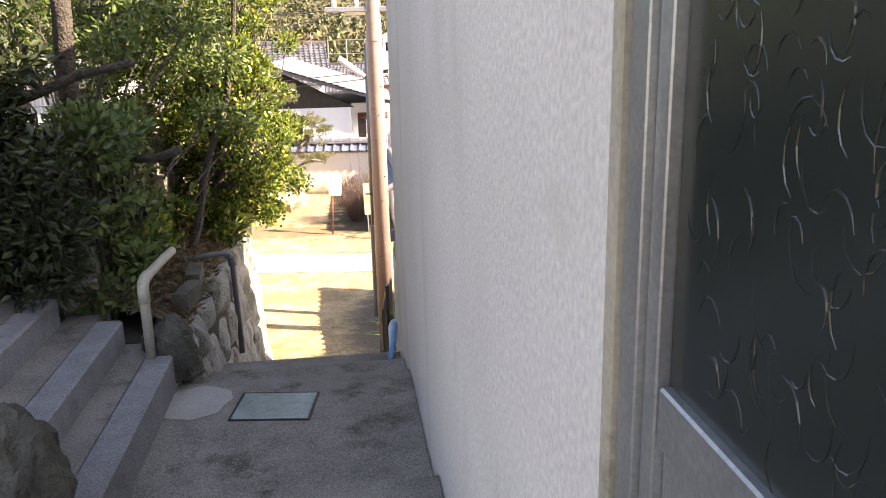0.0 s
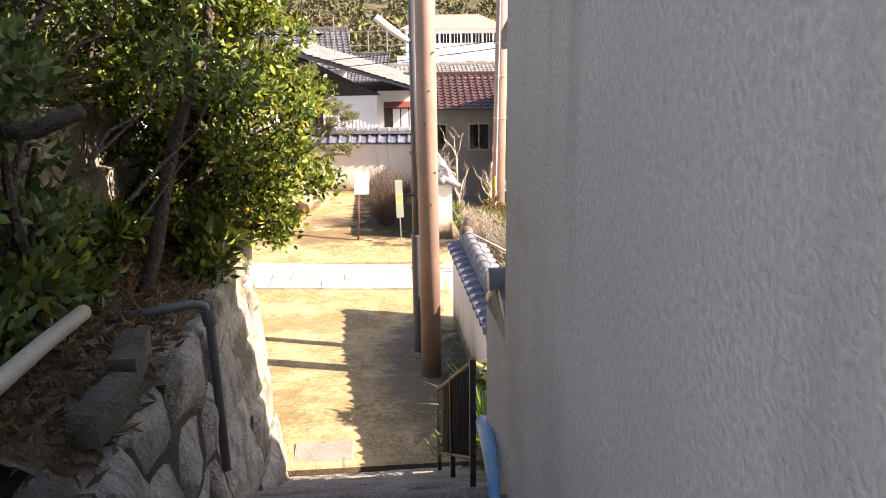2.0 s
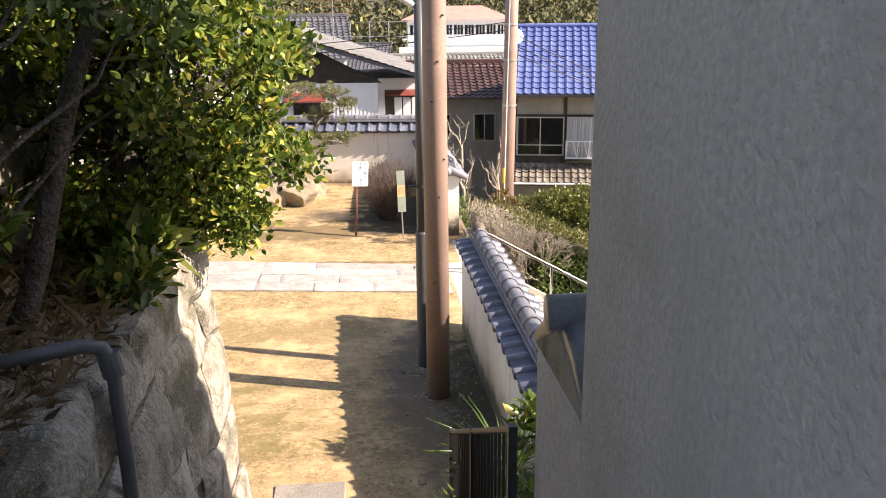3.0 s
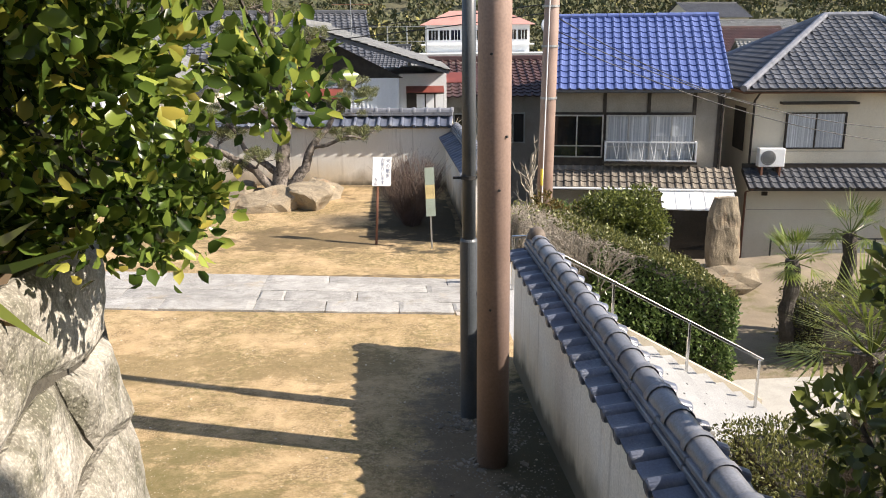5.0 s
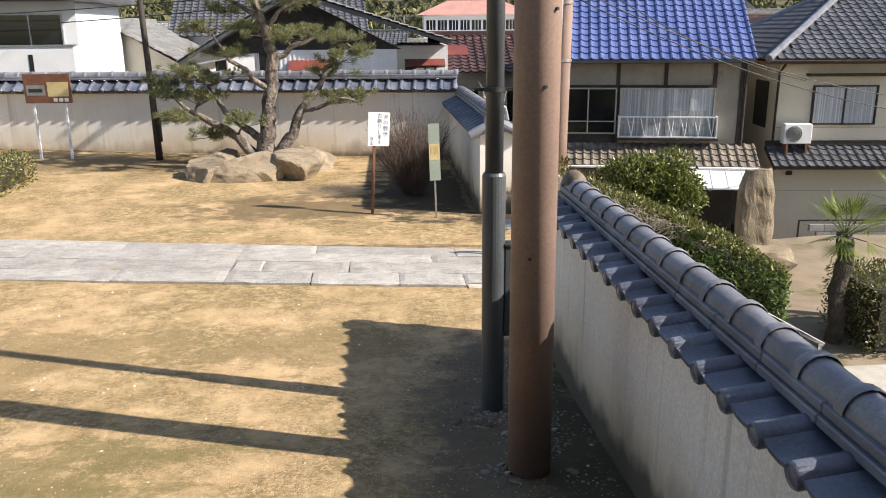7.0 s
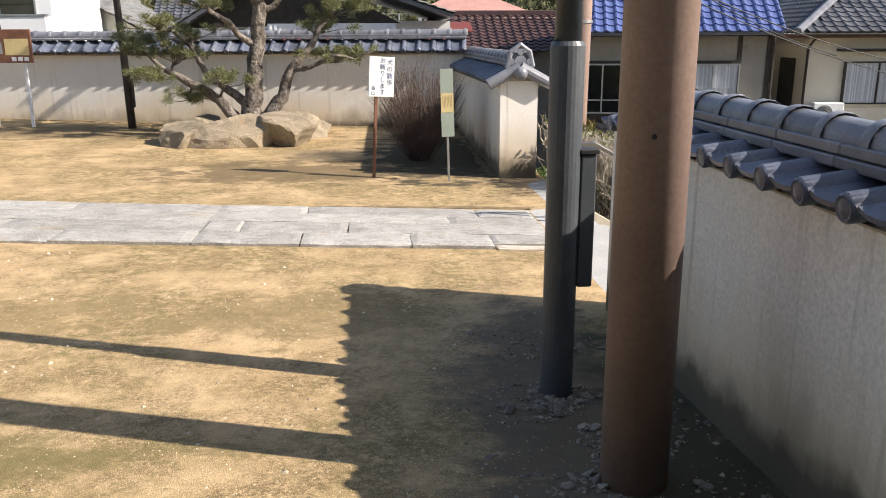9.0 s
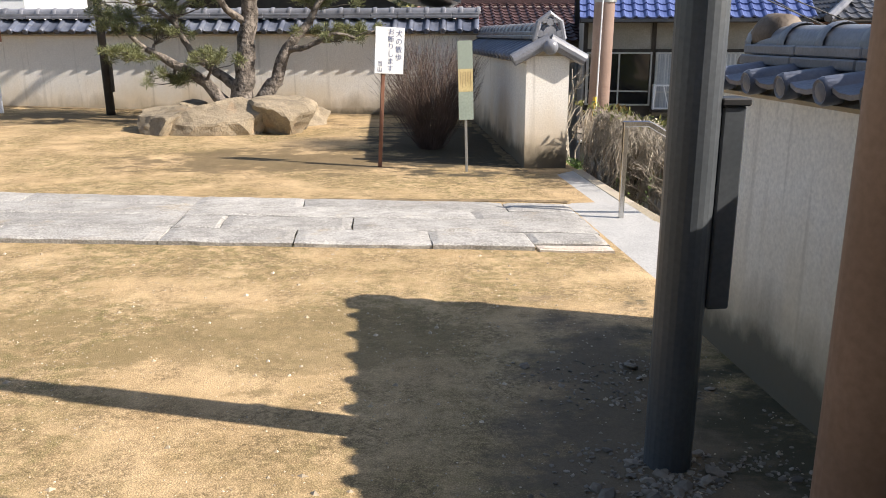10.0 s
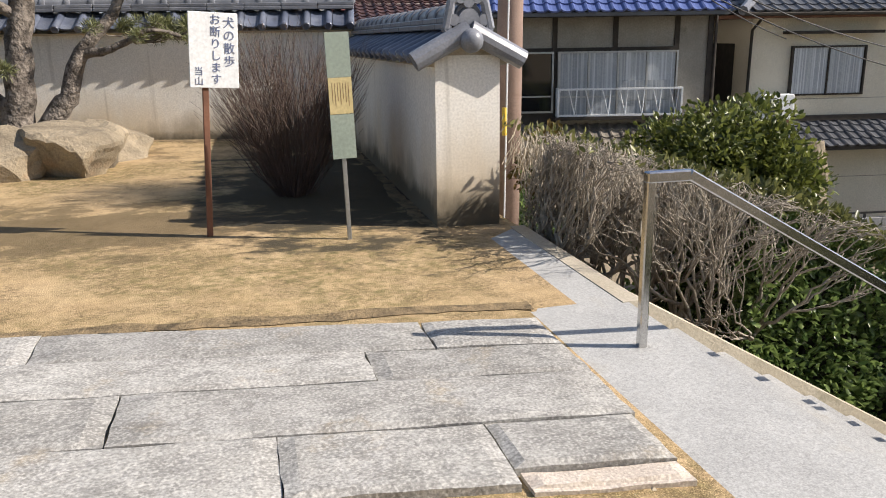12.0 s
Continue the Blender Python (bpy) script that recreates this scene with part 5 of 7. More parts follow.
    bm = bmesh.new()
    bmesh.ops.create_uvsphere(bm, u_segments=20, v_segments=8, radius=0.3)
    bmesh.ops.transform(bm, verts=bm.verts, matrix=pose(-0.32, 0.4, 3.72, 70, 0, 25) @ Matrix.Diagonal((1, 1, 0.22, 1)))
    d = part("satellite_dish", bm, M["white_paint"], h, "white satellite dish", True)
    bm = bmesh.new()
    tube(bm, [(-0.3, 0.55, 3.7), (-0.2, 0.7, 2.7)], 0.025, 8)
    part("dish_arm", bm, M["dull_steel"], d)
    part("drain_pipe", tube(bmesh.new(), [(5.06, -0.06, 1.8), (5.06, -0.06, -0.8)], 0.035, 8), M["dark_wood"], h)
    return h


build_grey_house()


def build_cream_house():
    h = thing("house", pose(12.1, 31.5, 0, 0, 0, -8), "cream rendered two-storey house with dark grey tiled roofs", "house")
    part("wall", boxed((-0.26, 0, -4.3), (7.0, 7.5, 1.75)), M["cream_wall"], h)
    part("soffit", boxed((-0.8, -0.62, 1.66), (7.4, -0.002, 1.74)), M["brown_wood"], h)
    part("soffit", boxed((-0.8, 0.0, 1.66), (-0.262, 7.5, 1.74)), M["brown_wood"], h)
    part("gutter", tube(bmesh.new(), [(-0.8, -0.68, 1.75), (7.4, -0.68, 1.75)], 0.05, 8), M["dark_wood"], h)
    # hipped roof
    apex_l, apex_r, top = (3.0, 3.6), (4.6, 3.6), 3.95
    corners = [(-0.85, -0.7), (7.5, -0.7), (7.5, 7.9), (-0.85, 7.9)]
    bm = bmesh.new()
    e = [bm.verts.new((*c, 1.78)) for c in corners]
    t = [bm.verts.new((*apex_l, top)), bm.verts.new((*apex_r, top))]
    for f in ((e[0], e[1], t[1], t[0]), (e[1], e[2], t[1]), (e[2], e[3], t[0], t[1]), (e[3], e[0], t[0])):
        bm.faces.new(f)
    bm.faces.new(e[::-1])
    part("roof_deck", bm, M["roof_dark"], h)
    def hip_tiles(origin, turn, length, x_l, x_r, run_plan, rise, cols, rows):
        """Tiles of one hip face, kept between its two hips."""
        bm = bmesh.new()
        run = math.hypot(run_plan, rise)
        m = pose(*origin, 0, 0, turn) @ pose(0, 0, 0, math.degrees(math.atan2(rise, run_plan)), 0, 0)
        tw, th = length / cols, run / rows
        prof = [(0.0, 0.01), (0.3, -0.012), (0.6, 0.0), (0.78, 0.04), (1.0, 0.012)]
        for j in range(rows):
            k = (j + 0.5) / rows
            for i in range(cols):
                x = i * tw
                if x < x_l * k or x + tw > length - (length - x_r) * k:
                    continue
                lo = [bm.verts.new((x + p * tw, j * th - 0.012, q * tw * 3 + 0.045)) for p, q in prof]
                hi = [bm.verts.new((x + p * tw, j * th + th, q * tw * 3 + 0.015)) for p, q in prof]
                un = [bm.verts.new((v.co.x, v.co.y, v.co.z - 0.04)) for v in lo]
                for a in range(4):
                    bm.faces.new((lo[a], lo[a + 1], hi[a + 1], hi[a]))
                    bm.faces.new((un[a], un[a + 1], lo[a + 1], lo[a]))
        bmesh.ops.transform(bm, verts=bm.verts, matrix=m)
        part("roof_tiles", bm, M["roof_dark"], h)["kind"] = "stuff"
    hip_tiles((-0.85, -0.7, 1.8), 0, 8.35, 3.85, 5.45, 4.3, 2.17, 30, 17)
    hip_tiles((-0.85, 7.9, 1.8), -90, 8.6, 4.3, 4.3, 3.85, 2.17, 30, 16)
    for a, b in (((-0.85, -0.7, 1.82), (*apex_l, top + 0.06)), ((-0.85, 7.9, 1.82), (*apex_l, top + 0.06)), ((*apex_l, top + 0.06), (*apex_r, top + 0.06)), ((7.5, -0.7, 1.82), (*apex_r, top + 0.06))):
        part("hip_ridge", tube(bmesh.new(), [a, b], 0.11, 8), M["kawara_ridge"], h)
    window(h, 0.73, 2.59, -0.11, 1.03, -0.03, 2, "dark_wood", "window_dark", (0, 1))
    part("window_hood", boxed((0.5, -0.35, 1.3), (2.8, -0.002, 1.37)), M["dark_wood"], h)
    part("panel_joint", boxed((-0.25, -0.006, -0.2), (7, -0.001, -0.185)), M["grey_stucco"], h)
    part("panel_joint", boxed((-0.25, -0.006, -2.1), (7, -0.001, -2.085)), M["grey_stucco"], h)
    bm = bmesh.new()
    prism(bm, [(0, -0.72), (-0.95, -1.22), (-0.95, -1.3), (0, -0.85)], -0.5, 7.2, "x")
    part("pent_roof", bm, M["dark_wood"], h)
    tile_rows(h, slope_matrix(-0.5, -0.97, -1.2, 0.0, -0.68), 7.7, math.hypot(0.97, 0.52), 30, 4, M["roof_dark"], False, "pent_tile")
    part("pent_ridge", boxed((-0.5, -0.12, -0.7), (7.2, 0.0, -0.58)), M["dark_wood"], h)
    ac = part("air_conditioner", boxed((-0.14, -0.5, -0.62), (0.66, -0.2, -0.04), 0.02), M["white_paint"], h, "white outdoor air conditioner unit")
    bm = bmesh.new()
    for r in (0.07, 0.13, 0.19, 0.23):
        tube(bm, [(0.14 + r * math.cos(a), -0.51, -0.33 + r * math.sin(a)) for a in np.linspace(0, math.tau, 25)], 0.008, 5)
    part("fan_grille", bm, M["dull_steel"], ac)
    part("fan_recess", tube(bmesh.new(), [(0.14, -0.503, -0.33), (0.14, -0.5005, -0.33)], 0.235, 24), M["pole_dark"], ac)
    for x in (-0.05, 0.5):
        part("foot", boxed((x, -0.5, -0.95), (x + 0.06, -0.15, -0.62)), M["brown_wood"], ac)
    part("drain_pipe", tube(bmesh.new(), [(-0.3, -0.6, 1.7), (-0.3, -0.1, 1.4), (-0.3, -0.06, -0.7)], 0.035, 8), M["dark_wood"], h)
    part("drain_pipe", tube(bmesh.new(), [(-0.4, -0.95, -1.25), (-0.32, -0.06, -1.5), (-0.32, -0.06, -4)], 0.035, 8), M["brown_wood"], h)
    part("side_window", boxed((-0.275, 0.8, -0.3), (-0.262, 2.0, 1.1)), M["dark_wood"], h)
    part("wall_vent", boxed((0.2, -0.05, -1.62), (0.38, -0.001, -1.5)), M["dark_wood"], h)
    return h


build_cream_house()


def build_white_house_far():
    h = thing("house", pose(-2.6, 34.2, 0, 0, 0, -2), "white clad house with black gable and grey tiled roof", "house")
    part("wall", boxed((-0.3, 0, -4.3), (3.35, 9, 2.12)), M["white_wall"], h)
    for i in range(26):
        part("cladding_rib", boxed((-0.25 + i * 0.14, -0.018, -1), (-0.2 + i * 0.14, -0.001, 2.08)), M["white_wall"], h)
    # gable roof with its ridge along y
    part("gable", prism(bmesh.new(), [(-2.9, 2.0), (0.25, 3.75), (3.5, 2.12)], 0.1, 0.25), M["dark_wood"], h)
    bm = bmesh.new()
    prism(bm, [(-3.2, 1.8), (0.25, 3.85), (5.0, 2.35), (5.0, 2.25), (0.25, 3.7), (-3.2, 1.7)], -0.5, 9.5)
    part("roof_deck", bm, M["roof_dark"], h)
    run = math.hypot(4.75, 1.5)
    m = pose(5.02, -0.55, 2.37, 0, 0, 90) @ pose(0, 0, 0, math.degrees(math.atan2(1.5, 4.75)), 0, 0)
    tile_rows(h, m, 10.0, run, 36, 18, M["roof_grey"])
    m = pose(-3.22, 9.5, 1.82, 0, 0, -90) @ pose(0, 0, 0, math.degrees(math.atan2(2.05, 3.47)), 0, 0)
    tile_rows(h, m, 10.0, math.hypot(3.47, 2.05), 36, 15, M["roof_grey"])
    part("ridge", boxed((0.1, -0.55, 3.82), (0.4, 9.5, 4.02), 0.03), M["roof_grey"], h)
    part("side_wall", boxed((3.352, 1.2, -4.3), (5.0, 8, 2.2)), M["white_paint"], h)
    part("window_recess", boxed((3.6, 1.15, 0.3), (4.9, 1.198, 1.55)), M["dark_wood"], h)
    for i in range(3):
        part("shutter", boxed((3.95 + 0.33 * i, 1.1, 0.35), (4.23 + 0.33 * i, 1.148, 1.5)), M["white_paint"], h)
    part("awning", prism(bmesh.new(), [(0.05, 1.85), (-0.5, 1.55), (-0.5, 1.5), (0.05, 1.8)], 0.05, 1.5, "x"), M["red_metal"], h, "red sheet metal awning")
    part("awning", prism(bmesh.new(), [(1.2, 1.78), (0.8, 1.6), (0.8, 1.57), (1.2, 1.74)], 3.6, 4.9, "x"), M["red_metal"], h, "red sheet metal awning")
    part("awning", prism(bmesh.new(), [(2.2, 2.18), (1.3, 1.9), (1.3, 1.87), (2.2, 2.14)], 4.7, 5.7, "x"), M["red_metal"], h, "red sheet metal awning")
    part("window", boxed((0.3, -0.03, 0.6), (1.3, -0.002, 1.5)), M["window_dark"], h)
    a = part("antenna_mast", tube(bmesh.new(), [(1.6, 4, 3.3), (1.6, 4, 5.2)], 0.02, 6), M["dull_steel"], h, "roof television antenna")
    for z in (4.6, 4.85, 5.05):
        part("antenna_bar", tube(bmesh.new(), [(0.9, 4, z), (2.4, 4, z)], 0.012, 6), M["brown_wood"], a)


build_white_house_far()


def simple_house(x, y, turn, w, d, base, eave, rise, wall, roof, label, windows=3, along="x", name="house", floors=1):
    """A plain far house: walls, gable or lean roof with tiles, windows."""
    h = thing(name, pose(x, y, 0, 0, 0, turn), label, "house")
    part("wall", boxed((0, 0, base), (w, d, eave)), M[wall], h)
    if along == "x":
        part("gable", prism(bmesh.new(), [(0, eave), (d / 2, eave + rise), (d, eave)], 0.0, w, "x"), M[wall], h)
        run = math.hypot(d / 2 + 0.5, rise + 0.1)
        ang = math.degrees(math.atan2(rise + 0.1, d / 2 + 0.5))
        cols, rows = max(8, int((w + 0.8) / 0.3)), max(5, int(run / 0.3))
        if cols * rows > 700:
            cols, rows = int(cols * 0.7), int(rows * 0.7)
        tile_rows(h, pose(-0.4, -0.5, eave - 0.1, ang, 0, 0), w + 0.8, run, cols, rows, M[roof])
        tile_rows(h, pose(w + 0.4, d + 0.5, eave - 0.1, 0, 0, 180) @ pose(0, 0, 0, ang, 0, 0), w + 0.8, run, cols, rows, M[roof])
        part("ridge", boxed((-0.45, d / 2 - 0.13, eave + rise - 0.05), (w + 0.45, d / 2 + 0.13, eave + rise + 0.14), 0.03), M[roof], h)
    else:
        part("gable", prism(bmesh.new(), [(0, eave), (w / 2, eave + rise), (w, eave)], 0.0, d), M[wall], h)
        run = math.hypot(w / 2 + 0.5, rise + 0.1)
        ang = math.degrees(math.atan2(rise + 0.1, w / 2 + 0.5))
        cols, rows = max(8, int((d + 0.8) / 0.32)), max(5, int(run / 0.32))
        tile_rows(h, pose(w + 0.5, -0.4, eave - 0.1, 0, 0, 90) @ pose(0, 0, 0, ang, 0, 0), d + 0.8, run, cols, rows, M[roof])
        tile_rows(h, pose(-0.5, d + 0.4, eave - 0.1, 0, 0, -90) @ pose(0, 0, 0, ang, 0, 0), d + 0.8, run, cols, rows, M[roof])
        part("ridge", boxed((w / 2 - 0.13, -0.45, eave + rise - 0.05), (w / 2 + 0.13, d + 0.45, eave + rise + 0.14), 0.03), M[roof], h)
    for f in range(floors):
        for i in range(windows):
            a = w * (i + 0.25) / windows
            z = eave - 1.9 - 2.8 * f
            window(h, a, a + w * 0.5 / windows, z, z + 1.15, -0.01, 2, "alu", "window_dark", ())
    return h


simple_house(2.4, 37.5, -3, 5.5, 6, -4, 1.35, 1.15, "grey_stucco", "roof_red", "grey house with a dark red tiled roof", 3)
simple_house(-12.2, 38.9, 0, 5.2, 7, -4, 1.6, 1.5, "cream_wall", "roof_grey", "low house with a broad grey tiled roof", 2, "y")


def build_balcony_house():
    h = thing("house", pose(-13.4, 33.0, 0), "white house with a solid balcony parapet and glazed upper floor", "house")
    part("wall", boxed((0, 1.3, -4.2), (4.6, 5.6, 3.6)), M["white_wall"], h)
    b = part("balcony", boxed((0, 0, 0.6), (4.87, 0.16, 2.32)), M["white_paint"], h, "solid white balcony parapet")
    part("balcony_side", boxed((4.72, 0.162, 0.6), (4.87, 1.298, 2.32)), M["white_paint"], b)
    part("balcony_floor", boxed((0.1, 0.162, 0.6), (4.71, 1.298, 0.75)), M["white_wall"], b)
    part("parapet_slot", boxed((3.6, -0.012, 1.5), (3.72, -0.002, 2.1)), M["window_dark"], b)
    part("parapet_cap", boxed((-0.03, -0.03, 2.322), (4.9, 0.19, 2.37)), M["dull_steel"], b)
    part("wall", boxed((0, 0.4, -4.2), (4.6, 1.29, 0.59)), M["white_wall"], h)
    window(h, 0.4, 4.2, 0.9, 3.25, 1.28, 4, "alu", "window_dark", (1,))
    part("roof", boxed((-0.4, 0.3, 3.602), (5.1, 6.0, 3.78), 0.03), M["roof_dark"], h)
    part("gutter", tube(bmesh.new(), [(-0.4, 0.25, 3.66), (5.1, 0.25, 3.66)], 0.05, 8), M["dark_wood"], h)


build_balcony_house()
simple_house(-8.5, 46, 5, 8, 7, -4, 2.6, 2.0, "white_wall", "roof_dark", "house with a large dark tiled roof", 3)
simple_house(-19, 40, 5, 6, 8, -4, 2.2, 1.8, "cream_wall", "roof_grey", "cream house with a grey tiled roof", 2)
simple_house(3, 60, 5, 9, 7, -4, 0.0, 2.0, "white_wall", "roof_grey", "white house with grey tiles among the town", 4)
simple_house(-7, 70, -8, 9, 7, -4, 0.6, 2.0, "cream_wall", "roof_dark", "cream house with dark tiles among the town", 4)
simple_house(15, 66, 8, 9, 7, -4, 0.3, 2.0, "cream_wall", "roof_dark", "cream house with dark tiles among the town", 4)
simple_house(26, 62, -10, 8, 7, -4, 0.8, 2.0, "white_wall", "roof_grey", "white house with grey tiles among the town", 3)
simple_house(33, 84, 10, 9, 8, -4, 1.6, 2.2, "white_wall", "roof_red", "white house with red tiles among the town", 3)
simple_house(40, 105, -5, 12, 8, -4, 2.5, 2.2, "white_wall", "roof_grey", "white house with grey tiles on the slope", 5, floors=2)
simple_house(48, 130, 12, 10, 8, -4, 5.5, 2.2, "cream_wall", "roof_dark", "cream house with dark tiles on the slope", 4, floors=2)
simple_house(-22, 90, 6, 14, 9, -4, 1.2, 2.4, "white_wall", "roof_grey", "white house with grey tiles among the town", 5)


def build_school():
    s = thing("school", pose(6.9, 122, 0, 0, 0, -4), "white three-storey school with rows of windows and a pink roof", "school")
    part("wall", boxed((0, 0, -4), (14.5, 9, 4.6)), M["white_paint"], s)
    part("lower_wing", boxed((-1, -6, -4), (19, -0.1, 0.9)), M["white_paint"], s)
    bm = bmesh.new()
    e = [bm.verts.new(c) for c in ((-0.8, -0.8, 4.6), (15.3, -0.8, 4.6), (15.3, 9.8, 4.6), (-0.8, 9.8, 4.6))]
    t = [bm.verts.new((3.5, 4.5, 6.6)), bm.verts.new((11, 4.5, 6.6))]
    for f in ((e[0], e[1], t[1], t[0]), (e[1], e[2], t[1]), (e[2], e[3], t[0], t[1]), (e[3], e[0], t[0]), e[::-1]):
        bm.faces.new(f)
    part("roof", bm, M["pink_roof"], s)
    for z0, z1 in ((2.6, 3.9), (-0.2, 0.0)):
        for i in range(9):
            part("window", boxed((0.5 + i * 1.55, -0.06, z0), (1.75 + i * 1.55, -0.01, z1)), M["window_dark"], s)
            for k in (0.4, 0.82):
                part("window_bar", boxed((0.5 + i * 1.55 + k, -0.09, z0), (0.58 + i * 1.55 + k, -0.061, z1)), M["white_paint"], s)
    for i in range(11):
        part("window", boxed((-0.5 + i * 1.75, -6.05, -0.9), (0.8 + i * 1.75, -6.01, 0.2)), M["window_dark"], s)
    part("ledge", boxed((-0.6, -0.7, 1.9), (15.1, -0.01, 2.1)), M["white_paint"], s)


M["pink_roof"] = material("pink_roof", (0.42, 0.22, 0.19), (0.52, 0.29, 0.25), 0.8, 0.5, 5, 0.1, 0.02, vary=0)
build_school()

# tall net fence before the hill
net = thing("net_fence", pose(-14, 118, -4), "tall sports net on steel posts below the hill", "fence")
for i in range(9):
    part("post", tube(bmesh.new(), [(i * 2.6, 0, 0), (i * 2.6, 0, 8.5)], 0.09, 6), M["dull_steel"], net)
for z in (4.5, 6.5, 8.4):
    part("net_cable", tube(bmesh.new(), [(0, 0, z), (20.8, 0, z)], 0.05, 5), M["dull_steel"], net)


# ---- overhead cables ----
def cable(points, sag, label, r=0.012):
    a, b = Vector(points[0]), Vector(points[1])
    pts = [a.lerp(b, k / 16) - Vector((0, 0, sag * 4 * (k / 16) * (1 - k / 16))) for k in range(17)]
    ob = part("cable", tube(bmesh.new(), pts, r, 6), M["black_metal"], smooth=True)
    tagged(ob, label, "cable", "overhead cables")


cable(((0.9, 12.9, 5.5), (-8, 40, 7.2)), 0.5, "thin black overhead cable from the brown pole")
cable(((0.6, 12.9, 5.45), (-6, 44, 6.6)), 0.6, "thin black overhead cable from the brown pole")
cable(((4.2, 26.1, 3.6), (15.5, 29.2, 0.7)), 0.5, "black service cable across the house fronts")
cable(((4.2, 26.1, 3.4), (16.0, 29.6, 0.2)), 0.45, "black service cable across the house fronts")
cable(((4.2, 26.0, 3.9), (12.3, 30.9, 1.2)), 0.3, "black service cable across the house fronts")
cable(((4.2, 26.1, 4.2), (-16, 32, 3.1)), 0.35, "black overhead cable behind the yard wall")
cable(((4.2, 26.1, 4.0), (-16, 32, 2.75)), 0.35, "black overhead cable behind the yard wall")

# ---- plants ----
def branch(bm, a, b, r0, r1, rng, wander=0.08, n=6, sides=7):
    a, b = Vector(a), Vector(b)
    ln = (b - a).length
    o = rng.uniform(0, 99)
    pts = []
    for k in range(n + 1):
        s = k / n
        pts.append(a.lerp(b, s) + wander * ln * math.sin(math.pi * s) * noise.noise_vector(Vector((o, s * 2.3, 0))))
    tube(bm, pts, [r0 + (r1 - r0) * k / n for k in range(n + 1)], sides)
    return pts


def build_terrace_tree():
    t = thing("evergreen_tree", pose(0, 0, 0), "dense dark evergreen tree leaning over the stone terrace", "tree")
    rng = random.Random(4)
    bm = bmesh.new()
    branch(bm, (-1.22, 7.5, 3.0), (-0.82, 7.95, 4.35), 0.048, 0.036, rng, 0.08, 8)
    branch(bm, (-0.82, 7.95, 4.35), (-0.6, 8.2, 5.9), 0.034, 0.018, rng, 0.08)
    branch(bm, (-2.1, 6.6, 3.0), (-1.7, 6.3, 5.6), 0.10, 0.07, rng, 0.1, 8)
    branch(bm, (-1.9, 6.5, 4.2), (-0.9, 6.0, 4.25), 0.05, 0.03, rng, 0.15)
    branch(bm, (-2.5, 6.0, 4.4), (-1.1, 5.7, 4.9), 0.05, 0.025, rng, 0.15)
    branch(bm, (-0.94, 8.1, 4.2), (-0.4, 8.8, 4.4), 0.025, 0.012, rng, 0.12)
    branch(bm, (-1.0, 8.0, 3.9), (-0.5, 8.7, 4.0), 0.02, 0.01, rng, 0.12)
    part("trunk", bm, M["bark"], t, smooth=True)
    def inside(x, y, z):
        right = -0.6 - 0.25 * (8.0 - y) if y < 8 else -0.6
        if x > right or x < -4.4:
            return False
        hole = (y < 7.6 and -2.05 < x < -1.45 and 4.0 < z < 4.45)
        if z < ((4.95 if y < 7.7 else 4.6) if x < -0.95 else 3.85):
            return False
        return not hole and z > 3.3 + (0.3 if x > -1.4 and y < 6.3 else 0.0)
    clumps = scatter_blobs((-3.6, 6.45, 3.2), (-0.35, 8.6, 6.2), 135, (0.15, 0.30), 8, inside)
    leaves("crown", blob_spots(clumps, 19000, 2, 0.3), M["leaf_dark"], t, (0.045, 0.085), 0.45, 3, "stuff", 0.1, oval=True)
    bm = bmesh.new()
    for c in clumps[::2]:
        branch(bm, (c[0] * 0.6 - 0.7, 6.6 + (c[1] - 6.6) * 0.4, c[2] - 0.5), c[:3], 0.012, 0.005, rng, 0.2, 4, 5)
    part("twig_mass", bm, M["bark"], t)["kind"] = "stuff"


